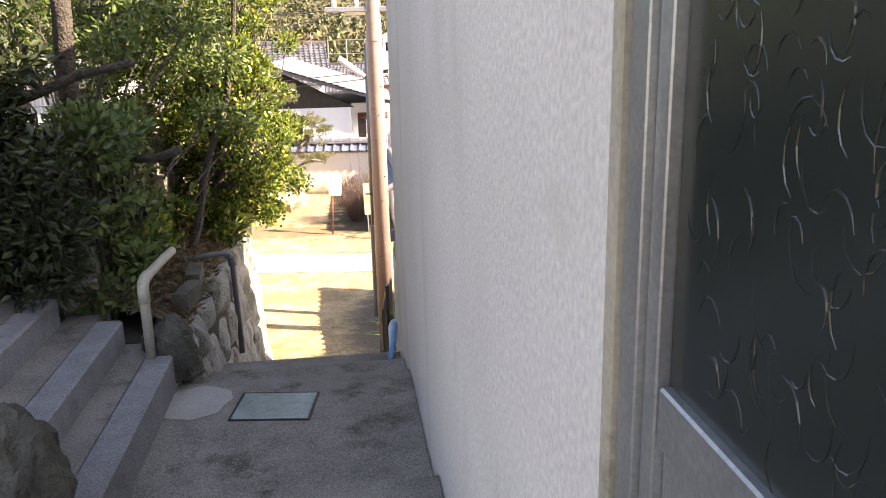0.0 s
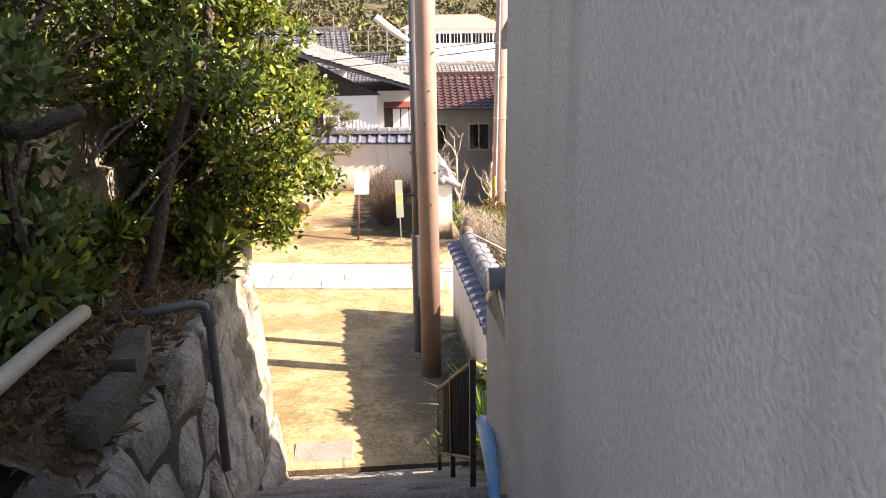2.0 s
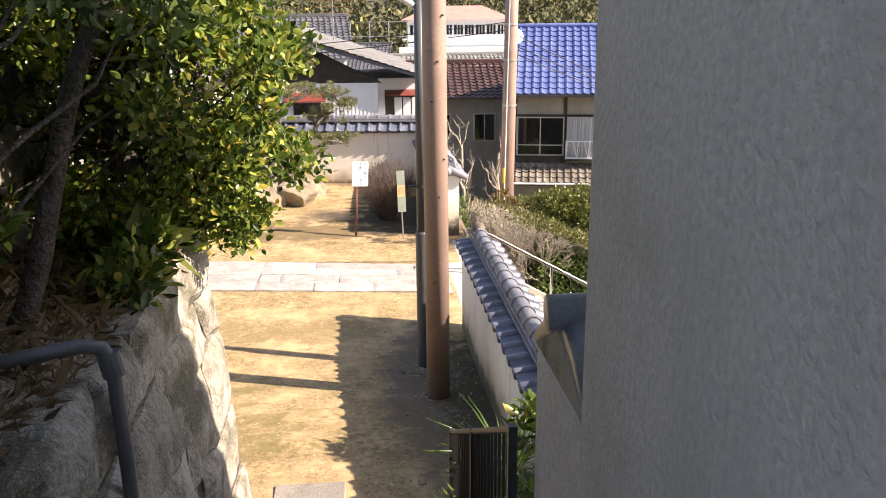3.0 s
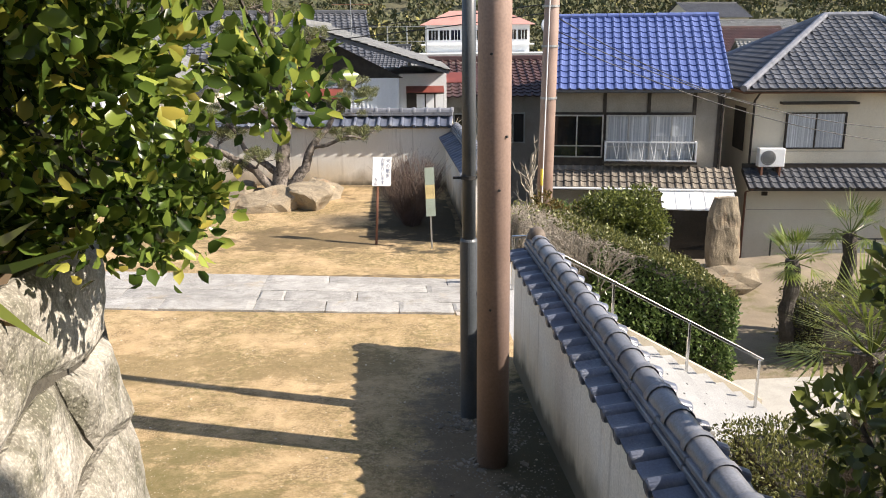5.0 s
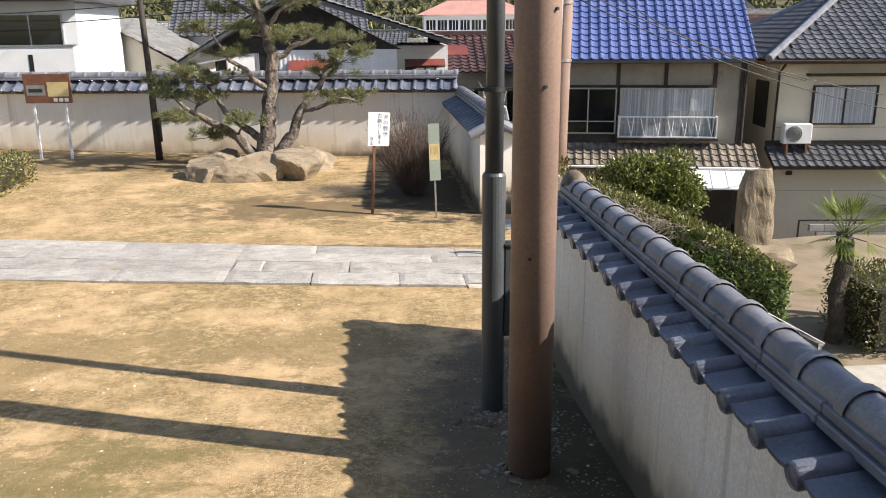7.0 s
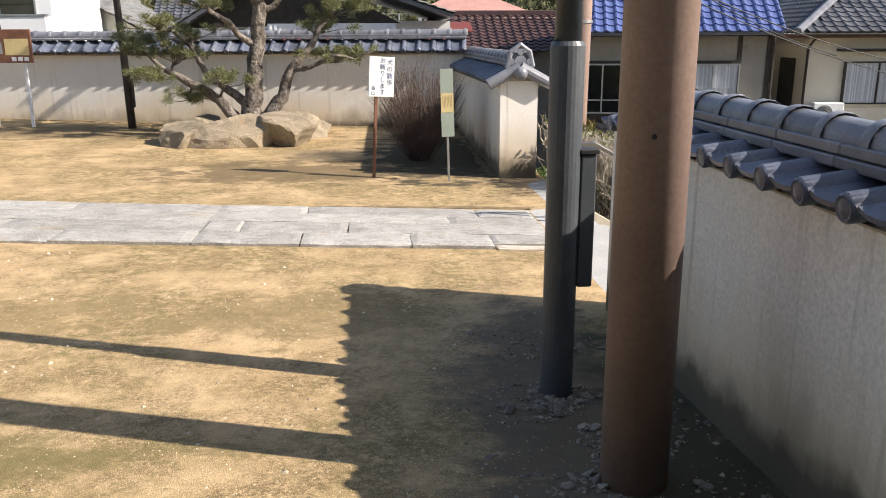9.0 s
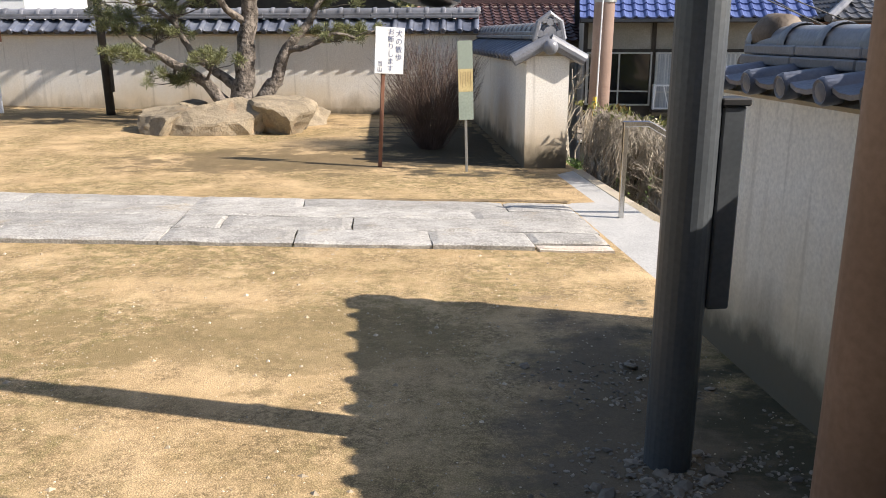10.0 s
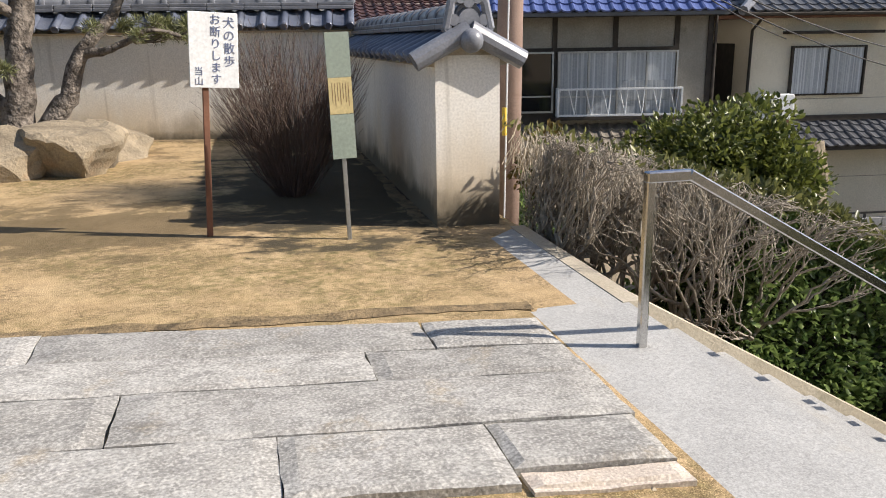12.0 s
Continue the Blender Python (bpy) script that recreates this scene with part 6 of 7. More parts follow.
def build_terrace_shrub():
    t = thing("broadleaf_shrub", pose(0, 0, 0), "glossy yellow-green broadleaf shrub overhanging the stone wall", "shrub")
    rng = random.Random(14)
    def inside(x, y, z):
        if z < 3.32 + 0.25 * max(0.0, x + 0.6):
            return False
        k = ((x + 1.15) / 1.0) ** 2 + ((y - 8.85) / 0.95) ** 2
        return k < 1 and z < 6.1
    clumps = scatter_blobs((-2.2, 7.9, 3.2), (-0.2, 9.7, 6.1), 210, (0.10, 0.23), 5, inside) + scatter_blobs((-0.8, 8.8, 3.02), (-0.38, 9.3, 3.3), 13, (0.09, 0.15), 15)
    leaves("crown", blob_spots(clumps, 44000, 6, 0.2), M["leaf_lit"], t, (0.03, 0.062), 0.66, 7, "stuff", 0.5, oval=True)
    bm = bmesh.new()
    branch(bm, (-1.35, 8.5, 2.9), (-0.9, 8.7, 3.75), 0.06, 0.04, rng, 0.15)
    branch(bm, (-0.9, 8.7, 3.75), (-0.55, 8.9, 5.1), 0.04, 0.02, rng, 0.15)
    for c in clumps:
        branch(bm, (-0.95 + rng.uniform(-0.2, 0.2), 8.75, 3.3 + rng.uniform(0, 1.2)), c[:3], 0.01, 0.004, rng, 0.25, 4, 5)
    part("branch_mass", bm, M["bark"], t)["kind"] = "stuff"
    # undergrowth on the wall's top
    u = thing("undergrowth", pose(0, 0, 0), "low leafy weeds and dry grass on top of the stone wall", "plants")
    low = scatter_blobs((-1.6, 7.9, 3.0), (-0.85, 9.3, 3.25), 22, (0.1, 0.2), 9) + scatter_blobs((-1.7, 6.0, 3.2), (-1.25, 7.7, 3.55), 20, (0.08, 0.16), 10)
    leaves("weeds", blob_spots(low, 8000, 12, 0.2), M["leaf_lit"], u, (0.04, 0.1), 0.5, 13, "stuff", 0.5, oval=True)
    spots = []
    for i in range(3600):
        k = rng.random()
        spots.append(((-0.9 - 0.95 * k, rng.uniform(5.6, 9.3), 2.94 + 0.36 * k ** 0.8 + rng.uniform(0, 0.05)), (rng.uniform(-1, 1), rng.uniform(-1, 1), 0.2)))
    leaves("dry_litter", spots, M["leaf_dry"], u, (0.04, 0.14), 0.25, 17, "stuff", 0.0)
    spots = [((rng.uniform(-1.3, -0.86), rng.uniform(8.2, 9.3), 3.1), (rng.uniform(-0.2, 1), rng.uniform(-0.6, 1), 0.9)) for i in range(70)]
    leaves("bamboo_grass", spots, M["leaf_palm"], u, (0.2, 0.4), 0.1, 19, "stuff", 0.2)
    big = [((-0.95 + rng.uniform(-0.15, 0.1), 8.35 + rng.uniform(-0.2, 0.2), 3.12 + rng.uniform(0, 0.12)), (0.6, -0.4, 0.6)) for i in range(12)]
    leaves("ivy_leaves", big, M["leaf_lit"], u, (0.12, 0.18), 0.9, 23, "stuff", 0.4)
    g = thing("grass_tuft", pose(0, 0, 0), "drooping grass over the upper terrace stones", "grass", kind="stuff")
    spots = [((rng.uniform(-2.5, -1.5), rng.uniform(6.8, 8.6), 4.22), (rng.uniform(0.1, 1), rng.uniform(-0.8, 0.5), rng.uniform(-0.5, 0.8))) for i in range(900)]
    leaves("blades", spots, M["leaf_hedge"], g, (0.2, 0.42), 0.05, 29, "stuff", 0.0)


build_terrace_tree()
build_terrace_shrub()


def build_upper_terrace():
    w = thing("upper_terrace_wall", pose(0, 0, 0), "rough mossy stones holding the upper terrace", "wall", kind="structure")
    rng = random.Random(31)
    part("earth", boxed((-6.5, 5.75, 2.7), (-1.75, 9.1, 4.15)), M["soil"], w)
    for j in range(3):
        y = 5.7
        while y < 9.1:
            ln = rng.uniform(0.4, 0.75)
            ob = part("stone", rubble_stone(rng, 0.35, ln, 0.42, 0.08), M["wall_stone"], w)
            ob.matrix_basis = pose(-1.66 - 0.05 * j, y + ln / 2, 3.1 + 0.4 * j, 0, 4, 0)
            y += ln
    for x in (-2.1, -2.7, -3.3):
        for j in range(3):
            ob = part("stone", rubble_stone(rng, 0.6, 0.35, 0.42, 0.08), M["dark_stone"], w)
            ob.matrix_basis = pose(x, 5.72, 3.1 + 0.4 * j)
    bank = scatter_blobs((-6, 3.0, 3.6), (-2.75, 5.4, 6.0), 40, (0.3, 0.6), 77) + scatter_blobs((-3.6, 5.3, 3.35), (-1.75, 5.9, 4.9), 55, (0.16, 0.32), 76) + scatter_blobs((-3.4, 5.25, 3.3), (-1.5, 5.55, 4.4), 40, (0.14, 0.24), 75)
    bank += scatter_blobs((-3.6, 5.1, 4.4), (-2.05, 5.9, 6.6), 46, (0.2, 0.36), 74)
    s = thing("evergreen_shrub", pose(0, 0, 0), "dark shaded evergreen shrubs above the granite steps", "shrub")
    leaves("crown", blob_spots(bank, 54000, 78, 0.4), M["leaf_shaded_conifer"], s, (0.06, 0.12), 0.45, 79, "stuff", 0.0)


build_upper_terrace()


def build_pine():
    t = thing("pine_tree", pose(-2.18, 24.25, 0.25), "old trained black pine with layered needle pads in a rock bed", "tree")
    rng = random.Random(9)
    stems = [[(0.0, 0, -0.2), (0.06, 0, 0.2), (0.13, 0, 0.5), (0.19, 0.03, 1.15), (0.32, 0.05, 2.05), (0.2, 0, 2.5), (0.03, 0, 3.1), (0.15, 0, 4.1)],
             [(0.02, 0.05, 0.0), (0.35, 0, 0.2), (0.62, -0.05, 0.5), (0.8, 0, 1.0), (1.15, 0.05, 1.4), (1.45, 0, 1.85)],
             [(-0.05, 0, 0.05), (-0.42, -0.05, 0.5), (-0.86, -0.1, 0.77), (-1.3, 0, 1.02), (-1.72, 0, 1.35)],
             [(0.05, 0.05, 0.35), (-0.35, 0.15, 0.66), (-0.68, 0.2, 0.95), (-0.88, 0.2, 1.35), (-1.25, 0.1, 1.7)],
             [(0.8, 0, 0.95), (1.15, -0.2, 1.05), (1.5, -0.25, 1.2), (1.85, -0.2, 1.15)],
             [(0.22, 0, 1.3), (-0.2, -0.2, 1.75), (-0.55, -0.25, 2.1), (-0.8, -0.2, 2.5)],
             [(0.3, 0.05, 1.9), (0.75, 0.2, 2.2), (1.15, 0.25, 2.35), (1.7, 0.2, 2.3)],
             [(0.2, 0, 2.5), (0.6, -0.15, 2.85), (0.95, -0.2, 3.2)],
             [(0.15, 0, 2.7), (-0.4, 0.1, 3.0), (-0.75, 0.1, 3.4)]]
    radii = [0.2, 0.15, 0.11, 0.085, 0.055, 0.06, 0.06, 0.05, 0.05]
    spine = []
    for pts, r0 in zip(stems, radii):
        bm = bmesh.new()
        fine_p, fine_r = [], []
        n = (len(pts) - 1) * 5
        for k in range(len(pts) - 1):
            for s in range(5):
                p = Vector(pts[k]).lerp(Vector(pts[k + 1]), s / 5)
                fine_p.append(p + 0.06 * noise.noise_vector(p * 3.5))
                fine_r.append(r0 * (1 - 0.78 * (k * 5 + s) / n) + (0.06 if r0 > 0.18 and k == 0 else 0) * (1 - s / 5))
        tube(bm, fine_p, fine_r, 14)
        for v in bm.verts:
            v.co += 0.014 * noise.noise_vector(v.co * 22)
        part("trunk", bm, M["pine_bark"], t, smooth=True)
        spine += fine_p[4:]
    pads = ((-0.97, 0.55), (-1.5, 0.9), (-1.65, 1.3), (-1.3, 1.72), (-0.85, 1.55), (-0.5, 2.05), (-0.85, 2.5), (-0.45, 2.85), (0.7, 2.95), (0.0, 3.3), (1.1, 2.4), (1.75, 2.3), (1.5, 1.9), (1.9, 2.05),
            (1.8, 1.2), (1.45, 1.15), (1.2, 1.65), (-0.3, 0.85), (-1.1, 1.25), (0.95, 3.25), (-0.75, 3.4), (0.4, 3.7), (-0.2, 3.9), (0.55, 2.35), (-1.85, 1.45), (-0.15, 2.5))
    for lx, lz in pads:
        y = rng.uniform(-0.5, 0.5)
        near = min(spine, key=lambda p: (p - Vector((lx, y * 0.5, lz - 0.15))).length)
        hub = Vector((lx, y, lz - 0.06))
        bm = bmesh.new()
        pts = branch(bm, near, hub, 0.028, 0.014, rng, 0.18, 6, 7)
        tufts = []
        for k in range(17):
            tip = hub + Vector((rng.gauss(0, 0.24), rng.gauss(0, 0.22), rng.uniform(0.0, 0.2)))
            branch(bm, pts[rng.choice((3, 4, 5, 6))], tip, 0.009, 0.005, rng, 0.15, 3, 5)
            r = rng.uniform(0.05, 0.10)
            tufts.append((*tip, r, r, r * 0.75))
        part("limb", bm, M["pine_bark"], t, smooth=True)
        leaves("needle_pad", blob_spots(tufts, 2700, int(1000 + 90 * lx + 7 * lz), 0.0), M["leaf_pine"], t, (0.05, 0.095), 0.11, int(500 + 40 * lz + 70 * lx), "stuff", 0.7)


build_pine()


def twig_bush(name, m, label, stems, height, spread, mat, seed, fork=3, r=0.006, foot=0.12, kind="stuff"):
    b = thing(name, m, label, "bush")
    rng = random.Random(seed)
    bm, fine = bmesh.new(), bmesh.new()
    for i in range(stems):
        a = rng.uniform(0, math.tau)
        s = spread * math.sqrt(rng.random())
        tip = Vector((s * math.cos(a), s * math.sin(a), height * rng.uniform(0.62, 1.0) * (1 - 0.25 * (s / spread) ** 2)))
        base = Vector((foot * math.cos(a) * rng.random(), foot * math.sin(a) * rng.random(), -0.05))
        pts = branch(bm, base, tip, r, r * 0.45, rng, 0.10, 5, 4)
        for k in range(fork):
            p = pts[rng.choice((2, 3, 4))]
            d = (tip - base).normalized() + Vector((rng.uniform(-0.6, 0.6), rng.uniform(-0.6, 0.6), rng.uniform(0, 0.4)))
            branch(fine, p, p + d * rng.uniform(0.15, 0.35) * height * 0.7, r * 0.55, r * 0.3, rng, 0.12, 3, 3)
    ob = part("stem_mass", bm, M[mat], b)
    ob["kind"] = kind
    part("twig_mass", fine, M["twig"], b)["kind"] = kind
    return b


twig_bush("bare_bush", pose(0.62, 21.75, 0.0), "leafless dark red twiggy bush beside the yard wall", 300, 1.5, 0.72, "red_twig", 6, 5, 0.0036)


def clipped(name, label, lo, hi, count, leaf_count, mat, seed, size=(0.04, 0.07), category="hedge", bare=0.0):
    h = thing(name, pose(0, 0, 0), label, category)
    rng = random.Random(seed)
    # Solid dark block within the leaves; its colour stands for the shade inside.
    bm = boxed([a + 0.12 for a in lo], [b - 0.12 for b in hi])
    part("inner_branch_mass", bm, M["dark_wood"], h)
    spots = []
    for i in range(leaf_count):
        p = [rng.uniform(a, b) for a, b in zip(lo, hi)]
        ax = rng.choice((0, 0, 1, 1, 2, 2, 2))
        side = rng.random() < 0.5 or ax == 2
        p[ax] = (hi[ax] if side else lo[ax]) + rng.gauss(0, 0.035) + 0.05 * noise.noise(Vector(p) * 3)
        d = [0.0, 0.0, 0.3]
        d[ax] += 1 if side else -1
        spots.append((p, d))
    leaves("foliage", spots, M[mat], h, size, 0.5, seed + 1, "stuff", 0.2)
    return h


clipped("clipped_hedge", "low clipped green hedge at the yard's edge", (-8.6, 20.7, -0.05), (-6.05, 23.2, 0.62), 0, 9000, "leaf_hedge", 41)
clipped("clipped_hedge", "clipped dark hedge below the stairs", (3.8, 13.4, -2.5), (8.5, 14.9, -0.75), 0, 24000, "leaf_hedge", 43)
clipped("clipped_hedge", "clipped green hedge round the palm", (7.75, 19.7, -2.45), (10.5, 21.2, -1.25), 0, 8000, "leaf_hedge", 45)


def build_slope_hedge():
    """Overgrown hedge that steps down beside the stone stairs: bare at its head, leafy below."""
    h = thing("overgrown_hedge", pose(0, 0, 0), "overgrown half-bare hedge beside the stone stairs", "hedge")
    rng = random.Random(51)
    def top(x):
        return 0.70 - 0.20 * (x - 2.0) - 0.045 * (x - 2.0) ** 2

    def grow(bm, p, d, r, length, level):
        end = p + d * length
        end.x = max(end.x, 2.22 + 0.1 * rng.random())
        lid = top(end.x) + rng.gauss(0, 0.03)
        if end.z > lid:
            end.z = lid
        pts = branch(bm, p, end, r, r * 0.6, rng, 0.16, 4, 6 if level < 2 else 4)
        if level == 4:
            return
        for k in range(3 if level < 3 else 4):
            turn = Vector((rng.uniform(-0.9, 0.9), rng.uniform(-0.7, 0.5), rng.uniform(-0.25, 0.8)))
            grow(bm, pts[4 if k < 2 else 3], (d + turn).normalized(), r * 0.6, length * rng.uniform(0.55, 0.85), level + 1)

    for i in range(8):
        x, y = 2.42 + 0.15 * i + rng.uniform(-0.06, 0.06), rng.uniform(19.55, 20.3)
        foot = max(ground_z(x, y), top(x) - 1.5)
        bm = bmesh.new()
        branch(bm, (x, y, ground_z(x, y) - 0.1), (x, y, foot + 0.05), 0.05, 0.042, rng, 0.05, 3, 8)
        for k in range(4):
            d = Vector((rng.uniform(-0.7, 0.7), rng.uniform(-0.7, 0.35), 1)).normalized()
            grow(bm, Vector((x, y, foot)), d, 0.026, (top(x) - foot) * rng.uniform(0.36, 0.5), 0)
        part("stem", bm, M["pale_bark"], h, smooth=True)
    bm = bmesh.new()
    for i in range(1500):
        x, y = rng.uniform(2.35, 3.8), rng.uniform(19.25, 21.0)
        z1 = top(x) + rng.gauss(-0.03, 0.05)
        branch(bm, (x + rng.uniform(-0.15, 0.15), y + rng.uniform(-0.12, 0.12), z1 - rng.uniform(0.12, 0.4)), (x, y, z1), 0.006, 0.0025, rng, 0.22, 3, 3)
    part("twig_mass", bm, M["pale_twig"], h)["kind"] = "stuff"
    crest, face = [], []
    for i in range(34000):
        x = rng.uniform(2.2, 6.0)
        y = rng.uniform(19.2, 21.0)
        t = top(x) + 0.07 * noise.noise(Vector((x * 2.2, y * 2.2, 0)))
        k = rng.random()
        if k < 0.36:
            if rng.random() < smooth_step(x, 2.7, 3.9) + 0.05:
                crest.append(((x, y, t + rng.gauss(0, 0.035)), (0, -0.3, 0.8)))
        elif x > 3.45 + 0.12 * noise.noise(Vector((x * 3, t, 1))):
            depth = rng.random()
            z = t - 1.9 * depth
            bulge = 0.14 * noise.noise(Vector((x * 2.0, z * 2.0, 5)))
            if k < 0.75:
                face.append(((x, 19.3 + bulge + abs(rng.gauss(0, 0.1)), z), (0, -0.8, 0.2)))
            elif k < 0.88:
                face.append(((3.5 + bulge + abs(rng.gauss(0, 0.12)), y, top(3.5) - 0.15 - 1.5 * depth), (-0.8, -0.3, 0.2)))
            else:
                face.append(((6.0 - abs(rng.gauss(0, 0.1)), y, top(6.0) - 1.4 * depth), (0.8, 0, 0.2)))
    leaves("crest", crest, M["leaf_hedge"], h, (0.045, 0.075), 0.5, 53, "stuff", 0.2, oval=True)
    leaves("foliage", face, M["leaf_dark"], h, (0.055, 0.095), 0.5, 54, "stuff", 0.0, oval=True)
    # Dark filling painted as the hedge's inner shade, no separate branches.
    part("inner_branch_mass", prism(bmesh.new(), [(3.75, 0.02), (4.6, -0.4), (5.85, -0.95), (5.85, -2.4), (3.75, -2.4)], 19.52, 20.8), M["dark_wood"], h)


M["pale_bark"] = material("pale_bark", (0.25, 0.215, 0.17), (0.46, 0.41, 0.34), 0.9, 9, 45, 0.8, 0.02, vary=0.05)
build_slope_hedge()


def round_shrub(name, m, label, clumps, n, mat, seed, size=(0.05, 0.09)):
    s = thing(name, m, label, "shrub")
    rng = random.Random(seed)
    leaves("crown", blob_spots(clumps, n, seed, 0.55), M[mat], s, size, 0.58, seed + 1, "stuff", 0.3, oval=True)
    bm = bmesh.new()
    foot = (0, 0, ground_z(m.translation.x, m.translation.y) - m.translation.z - 0.1)
    for c in clumps:
        branch(bm, foot, c[:3], 0.04, 0.012, rng, 0.12, 5, 6)
    part("branch_mass", bm, M["bark"], s)["kind"] = "stuff"
    return s


rng = random.Random(61)
heap = [(0.62 * math.cos(a) * s, 0.62 * math.sin(a) * s, z, 0.36, 0.36, 0.3) for a, s, z in [(rng.uniform(0, math.tau), rng.uniform(0.3, 1.0), rng.uniform(-0.4, 0.42)) for i in range(26)]]
round_shrub("green_shrub", pose(4.55, 21.3, 0.1), "rounded glossy green shrub below the yard", heap, 15000, "leaf_lit_dark", 62, (0.045, 0.08))
heap = [(0.4 * math.cos(a) * s, 0.3 * math.sin(a) * s, z, 0.22, 0.2, 0.2) for a, s, z in [(rng.uniform(0, math.tau), rng.uniform(0.3, 1.0), rng.uniform(-0.5, 0.3)) for i in range(12)]]
round_shrub("bronze_shrub", pose(3.55, 22.6, 0.0), "small bronze-tinged shrub beside the utility pole", heap, 2600, "leaf_bronze", 64)
heap = [(rng.uniform(-0.65, 0.9), rng.uniform(-0.8, 0.9), rng.uniform(-0.9, 0.75), 0.3, 0.3, 0.24) for i in range(34)]
round_shrub("evergreen_shrub", pose(3.05, 9.85, 1.55), "dark glossy evergreen shrub behind the tiled wall", heap, 9000, "leaf_lit_dark", 66, (0.07, 0.13))
heap = [(rng.uniform(-0.15, 0.2), rng.uniform(-0.75, 0.8), rng.uniform(-0.05, 1.3), 0.15, 0.17, 0.14) for i in range(44)]
round_shrub("evergreen_shrub", pose(-1.5, 6.35, 3.2), "shaded dark green shrub before the terrace stones", heap, 5200, "leaf_dark", 72, (0.05, 0.09))
heap = [(rng.uniform(-0.15, 0.25), rng.uniform(-0.5, 0.5), rng.uniform(-0.35, 0.2), 0.16, 0.18, 0.16) for i in range(12)]
round_shrub("broadleaf_weed", pose(1.12, 8.25, 1.75), "leafy green weed beside the iron balustrade", heap, 1300, "leaf_lit", 68, (0.06, 0.11))


def fern(m, n, length, label, seed, mat="leaf_palm"):
    f = thing("fern", m, label, "fern")
    rng = random.Random(seed)
    for i in range(n):
        a = rng.uniform(0, math.tau)
        spots = []
        pts = [Vector((length * s * math.cos(a) * 0.8, length * s * math.sin(a) * 0.8, length * (0.9 * s - 0.75 * s * s))) for s in np.linspace(0, 1, 16)]
        side = Vector((-math.sin(a), math.cos(a), 0))
        for k in range(2, 16):
            for sg in (-1, 1):
                spots.append((pts[k], side * sg * 3 + Vector((0, 0, 0.6))))
        leaves("frond", spots, M[mat], f, (0.10 * length * 1.5, 0.16 * length * 1.5), 0.16, seed * 7 + i, "stuff", 0.0)


fern(pose(1.05, 9.35, 0.95), 9, 0.62, "green fern fronds beside the lower stairs", 3)
fern(pose(1.2, 10.1, 0.5), 7, 0.55, "green fern fronds beside the lower stairs", 5)


def strap_clump(m, n, length, label, seed):
    """A clump of long arching blades, each a tapered folded strip."""
    c = thing("strap_leaf_plant", m, label, "plant")
    rng = random.Random(seed)
    bm = bmesh.new()
    for i in range(n):
        a, lean, ln = rng.uniform(0, math.tau), rng.uniform(0.15, 0.9), length * rng.uniform(0.6, 1.1)
        out, side = Vector((math.cos(a), math.sin(a), 0)), Vector((-math.sin(a), math.cos(a), 0))
        foot = out * rng.uniform(0, 0.08)
        prev = None
        for k in range(6):
            s = k / 5
            p = foot + out * (lean * ln * s * s) + Vector((0, 0, ln * (s - 0.42 * lean * s * s)))
            w = side * (0.014 * (1 - s) ** 0.6 + 0.001)
            q = [bm.verts.new(p - w), bm.verts.new(p - Vector((0, 0, 0.006))), bm.verts.new(p + w)]
            if prev:
                bm.faces.new((prev[0], prev[1], q[1], q[0]))
                bm.faces.new((prev[1], prev[2], q[2], q[1]))
            prev = q
    part("blade_mass", bm, M["leaf_strap"], c)["kind"] = "stuff"


strap_clump(pose(1.08, 9.5, 0.95), 60, 0.75, "green arching strap-leaved plant beside the lower stairs", 31)
strap_clump(pose(1.15, 10.4, 0.35), 45, 0.65, "green arching strap-leaved plant beside the lower stairs", 32)


def palm(m, trunk, frond, label, seed, n=22):
    p = thing("palm", m, label, "palm")
    rng = random.Random(seed)
    bm = bmesh.new()
    pts = [(0.03 * math.sin(k), 0.02 * math.cos(k * 1.3), trunk * k / 10) for k in range(11)]
    tube(bm, pts, [0.12 + 0.02 * (k % 2) for k in range(11)], 12)
    roughen(bm, 0.025, 14)
    part("trunk", bm, M["bark"], p)
    for i in range(n):
        a, e = rng.uniform(0, math.tau), rng.uniform(-0.5, 1.3)
        d = Vector((math.cos(a) * math.cos(e), math.sin(a) * math.cos(e), math.sin(e)))
        hub = Vector((0, 0, trunk)) + d * frond * 0.45
        side = d.cross(Vector((0, 0, 1))).normalized()
        bm = bmesh.new()
        tube(bm, [(0, 0, trunk - 0.05), hub], [0.012, 0.008], 5)
        for k in range(15):
            b = (k - 7) / 7 * 1.25
            tip = hub + (d * math.cos(b) + side * math.sin(b)) * frond * 0.62 - Vector((0, 0, 0.1 * frond * abs(b)))
            w = (tip - hub).normalized().cross(Vector((0.1, 0.2, 1))).normalized() * 0.014
            mid = hub.lerp(tip, 0.5)
            vs = [bm.verts.new(q) for q in (hub, mid + w, tip, mid - w)]
            bm.faces.new(vs)
        part("frond", bm, M["leaf_palm"], p)


palm(pose(7.5, 20.4, -2.45), 1.95, 0.75, "small fan palm with a fibrous trunk", 3)
palm(pose(9.1, 21.3, -2.45), 2.2, 0.85, "small yellowing fan palm with a fibrous trunk", 4)
palm(pose(4.0, 12.7, -2.4), 3.4, 0.85, "fan palm rising behind the tiled wall", 5)


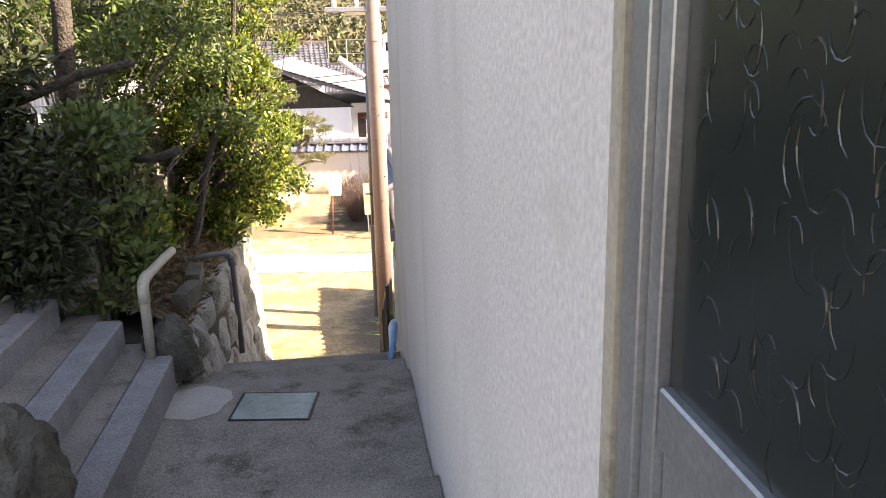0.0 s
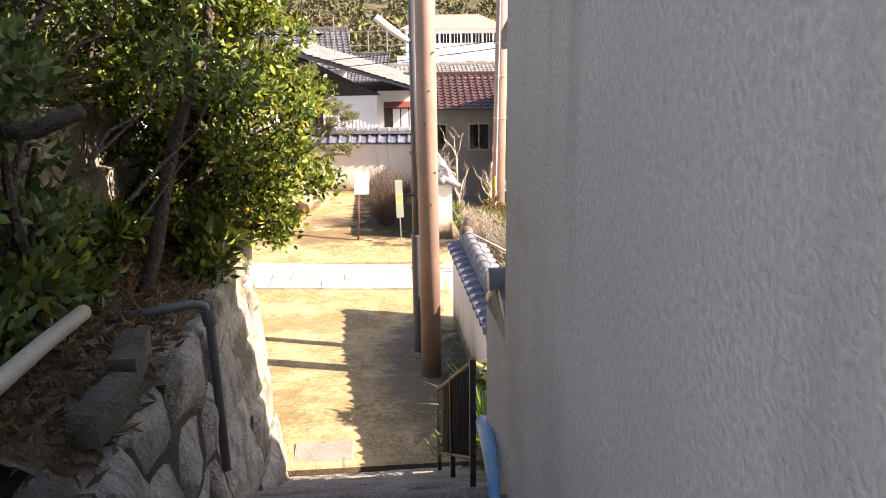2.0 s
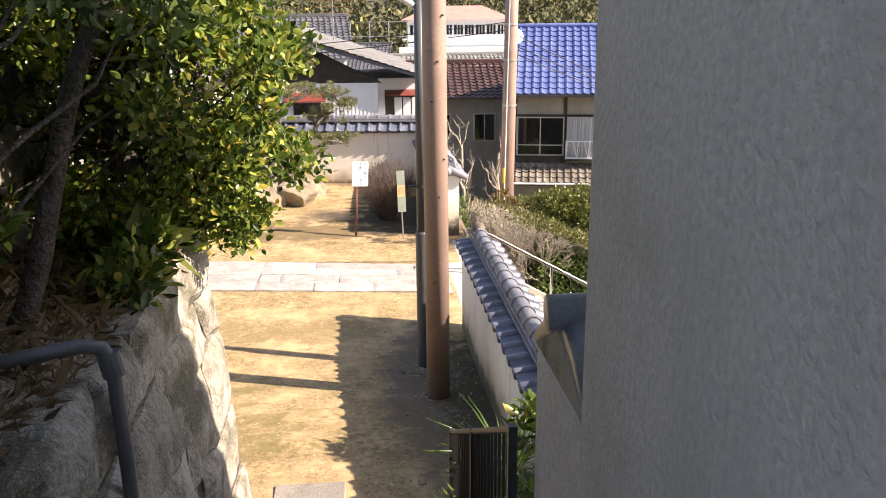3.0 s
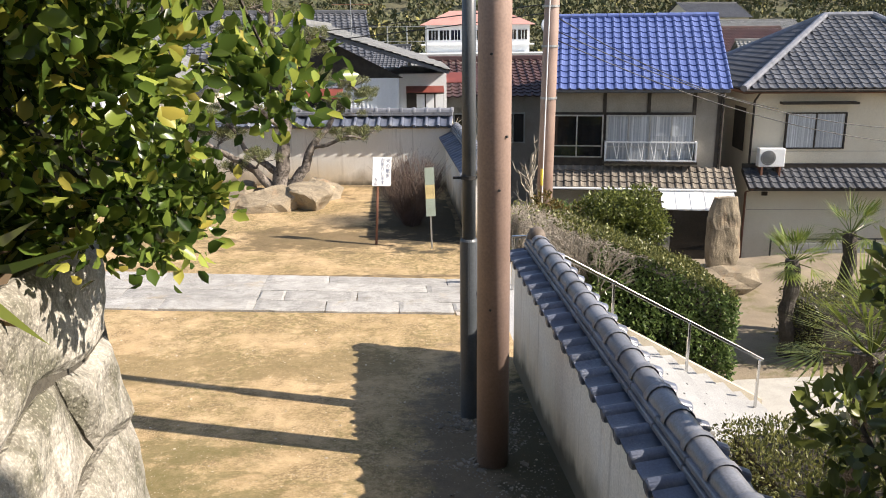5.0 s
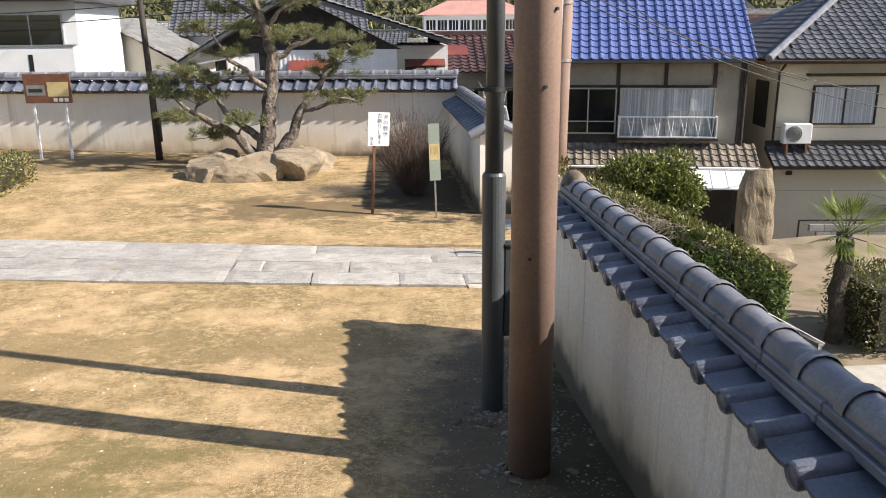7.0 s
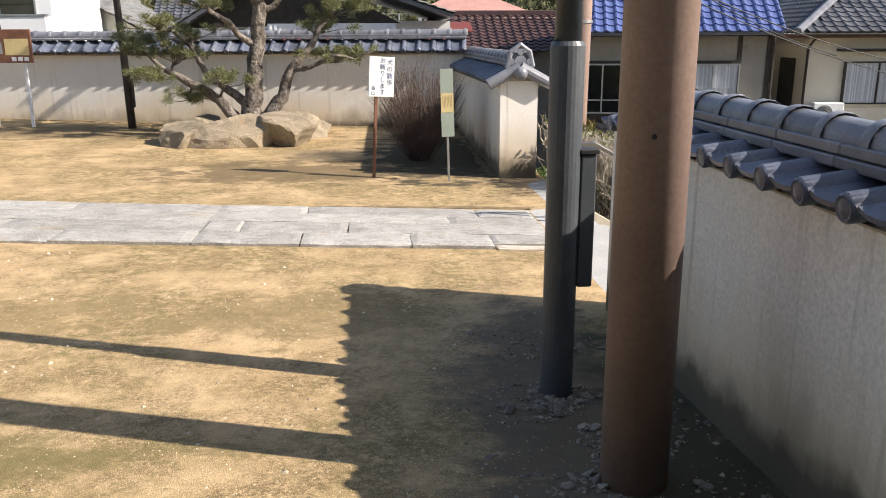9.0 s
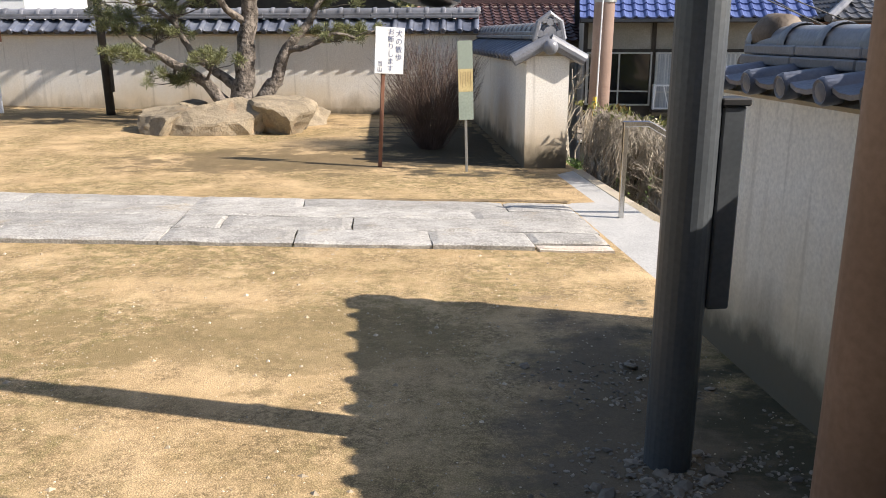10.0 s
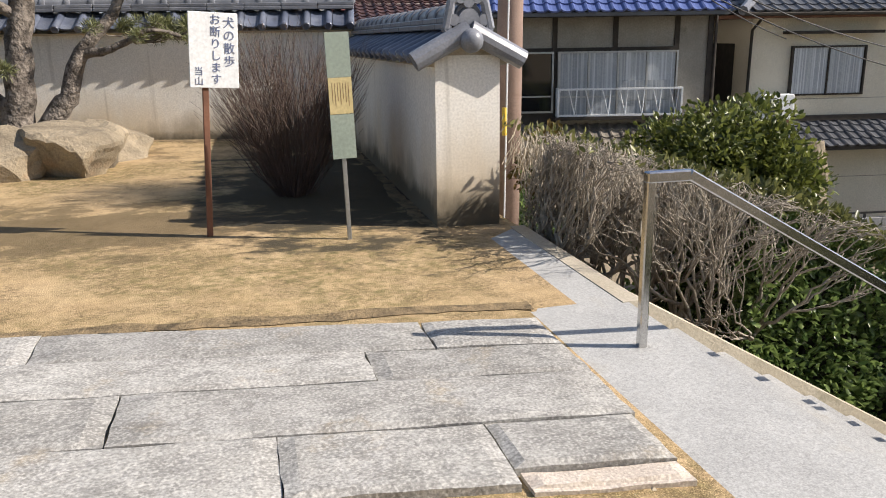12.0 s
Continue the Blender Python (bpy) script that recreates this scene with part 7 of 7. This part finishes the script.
def build_monument():
    m = thing("stone_monument", pose(7.98, 24.5, -1.93), "tall rough standing stone on a low boulder", "monument")
    bm = bmesh.new()
    bmesh.ops.create_cube(bm, size=1.0)
    bmesh.ops.subdivide_edges(bm, edges=bm.edges, cuts=9, use_grid_fill=True)
    for v in bm.verts:
        c = v.co
        k = 0.86 + 0.14 * math.cos(c.z * 3.0)
        round_off = 1 - 0.5 * max(0, c.z - 0.2) ** 1.3 * 2.6
        v.co = Vector((c.x * 0.78 * k * round_off * (1 - 0.12 * abs(2 * c.y) ** 3), c.y * 0.42 * k * (1 - 0.2 * abs(2 * c.x) ** 3), (c.z + 0.5) * 1.75))
        v.co += 0.05 * noise.noise_vector(v.co * 2.6) + 0.02 * noise.noise_vector(v.co * 9)
    part("standing_stone", bm, M["rock"], m)
    bm = bmesh.new()
    bmesh.ops.create_icosphere(bm, subdivisions=3, radius=1.0)
    for v in bm.verts:
        v.co = Vector((v.co.x * 1.0, v.co.y * 0.6, v.co.z * 0.36)) * (1 + 0.3 * noise.noise(v.co * 1.7)) + Vector((0.1, 0, -0.2)) + 0.03 * noise.noise_vector(v.co * 4)
    part("base_boulder", bm, M["rock"], m)


build_monument()


def build_block_wall():
    w = thing("block_wall", pose(11.6, 28.6, -3.45, 0, 0, -6), "grey concrete block garden wall with a black rail", "wall", kind="structure")
    me = mesh_of("block", boxed((0, 0, 0), (0.39, 0.12, 0.19), 0.006), M["grey_block"])
    for j in range(5):
        for i in range(14):
            piece("block", me, w, pose(i * 0.4 + (0.2 if j % 2 else 0), 0, j * 0.2))
    part("rail", boxed((-0.3, 0.03, 1.08), (5.8, 0.07, 1.12)), M["black_metal"], w)
    for i in range(5):
        part("rail_post", boxed((-0.3 + i * 1.5, 0.03, 0.9 if i else -0.4), (-0.26 + i * 1.5, 0.07, 1.1)), M["black_metal"], w)


build_block_wall()


def build_back_scrub():
    """Dark shrubs and bare saplings between the yard wall and the houses."""
    heap = scatter_blobs((2.5, 25.8, -3.0), (5.2, 28.5, -1.0), 26, (0.3, 0.5), 81)
    s = thing("scrub", pose(0, 0, 0), "dark scrub behind the yard wall", "shrub")
    leaves("crown", blob_spots(heap, 7000, 82, 0.4), M["leaf_dark"], s, (0.07, 0.13), 0.5, 83, "stuff", 0.2)
    rng = random.Random(7)
    for x, y, h in ((3.1, 29.2, 5.6), (4.4, 30.0, 5.2), (2.6, 30.5, 5.0)):
        t = thing("bare_sapling", pose(x, y, -3.8), "leafless pruned sapling before the houses", "tree")
        bm = bmesh.new()
        pts = branch(bm, (0, 0, -0.2), (0.1, 0, h * 0.75), 0.07, 0.04, rng, 0.06, 6, 8)
        for k in range(16):
            p = pts[rng.choice((3, 4, 5, 6))]
            q = p + Vector((rng.uniform(-0.6, 0.6), rng.uniform(-0.4, 0.4), rng.uniform(0.3, 1.3)))
            pp = branch(bm, p, q, 0.03, 0.012, rng, 0.15, 5, 5)
            for n in range(3):
                branch(bm, pp[4], pp[4] + Vector((rng.uniform(-0.3, 0.3), rng.uniform(-0.3, 0.3), rng.uniform(0.1, 0.5))), 0.01, 0.004, rng, 0.15, 3, 4)
        part("trunk", bm, M["pale_twig"], t)
    yew = [(rng.uniform(-0.9, 0.9), rng.uniform(-0.6, 0.6), rng.uniform(2.2, 5.3), 0.4, 0.4, 0.35) for i in range(18)]
    round_shrub("garden_tree", pose(-2.9, 29.6, -3.8), "yellow-green garden tree behind the yard wall", yew, 4200, "leaf_pine", 91, (0.08, 0.14))


build_back_scrub()


def build_woods():
    """Wooded hillside behind the town."""
    rng = np.random.default_rng(3)
    n_trees = 2400
    tx = rng.uniform(-190, 230, n_trees)
    ty = rng.uniform(165, 400, n_trees) - 20
    spots = []
    for x, y in zip(tx, ty):
        z = ground_z(float(x), float(y))
        s = rng.uniform(2.2, 4.6)
        u = rng.normal(0, 1, (80, 3))
        u /= np.linalg.norm(u, axis=1, keepdims=True)
        p = np.array((x, y, z + s * 1.2)) + u * s * np.array((0.8, 0.8, 1.15))
        spots += list(zip(p.tolist(), u.tolist()))
    ob = leaves("woods", spots, M["wood_far"], None, (0.7, 1.7), 0.7, 5, "stuff", 0.3)
    tagged(ob, "mixed brown and green woods on the far hillside", "woods", kind="stuff")


build_woods()
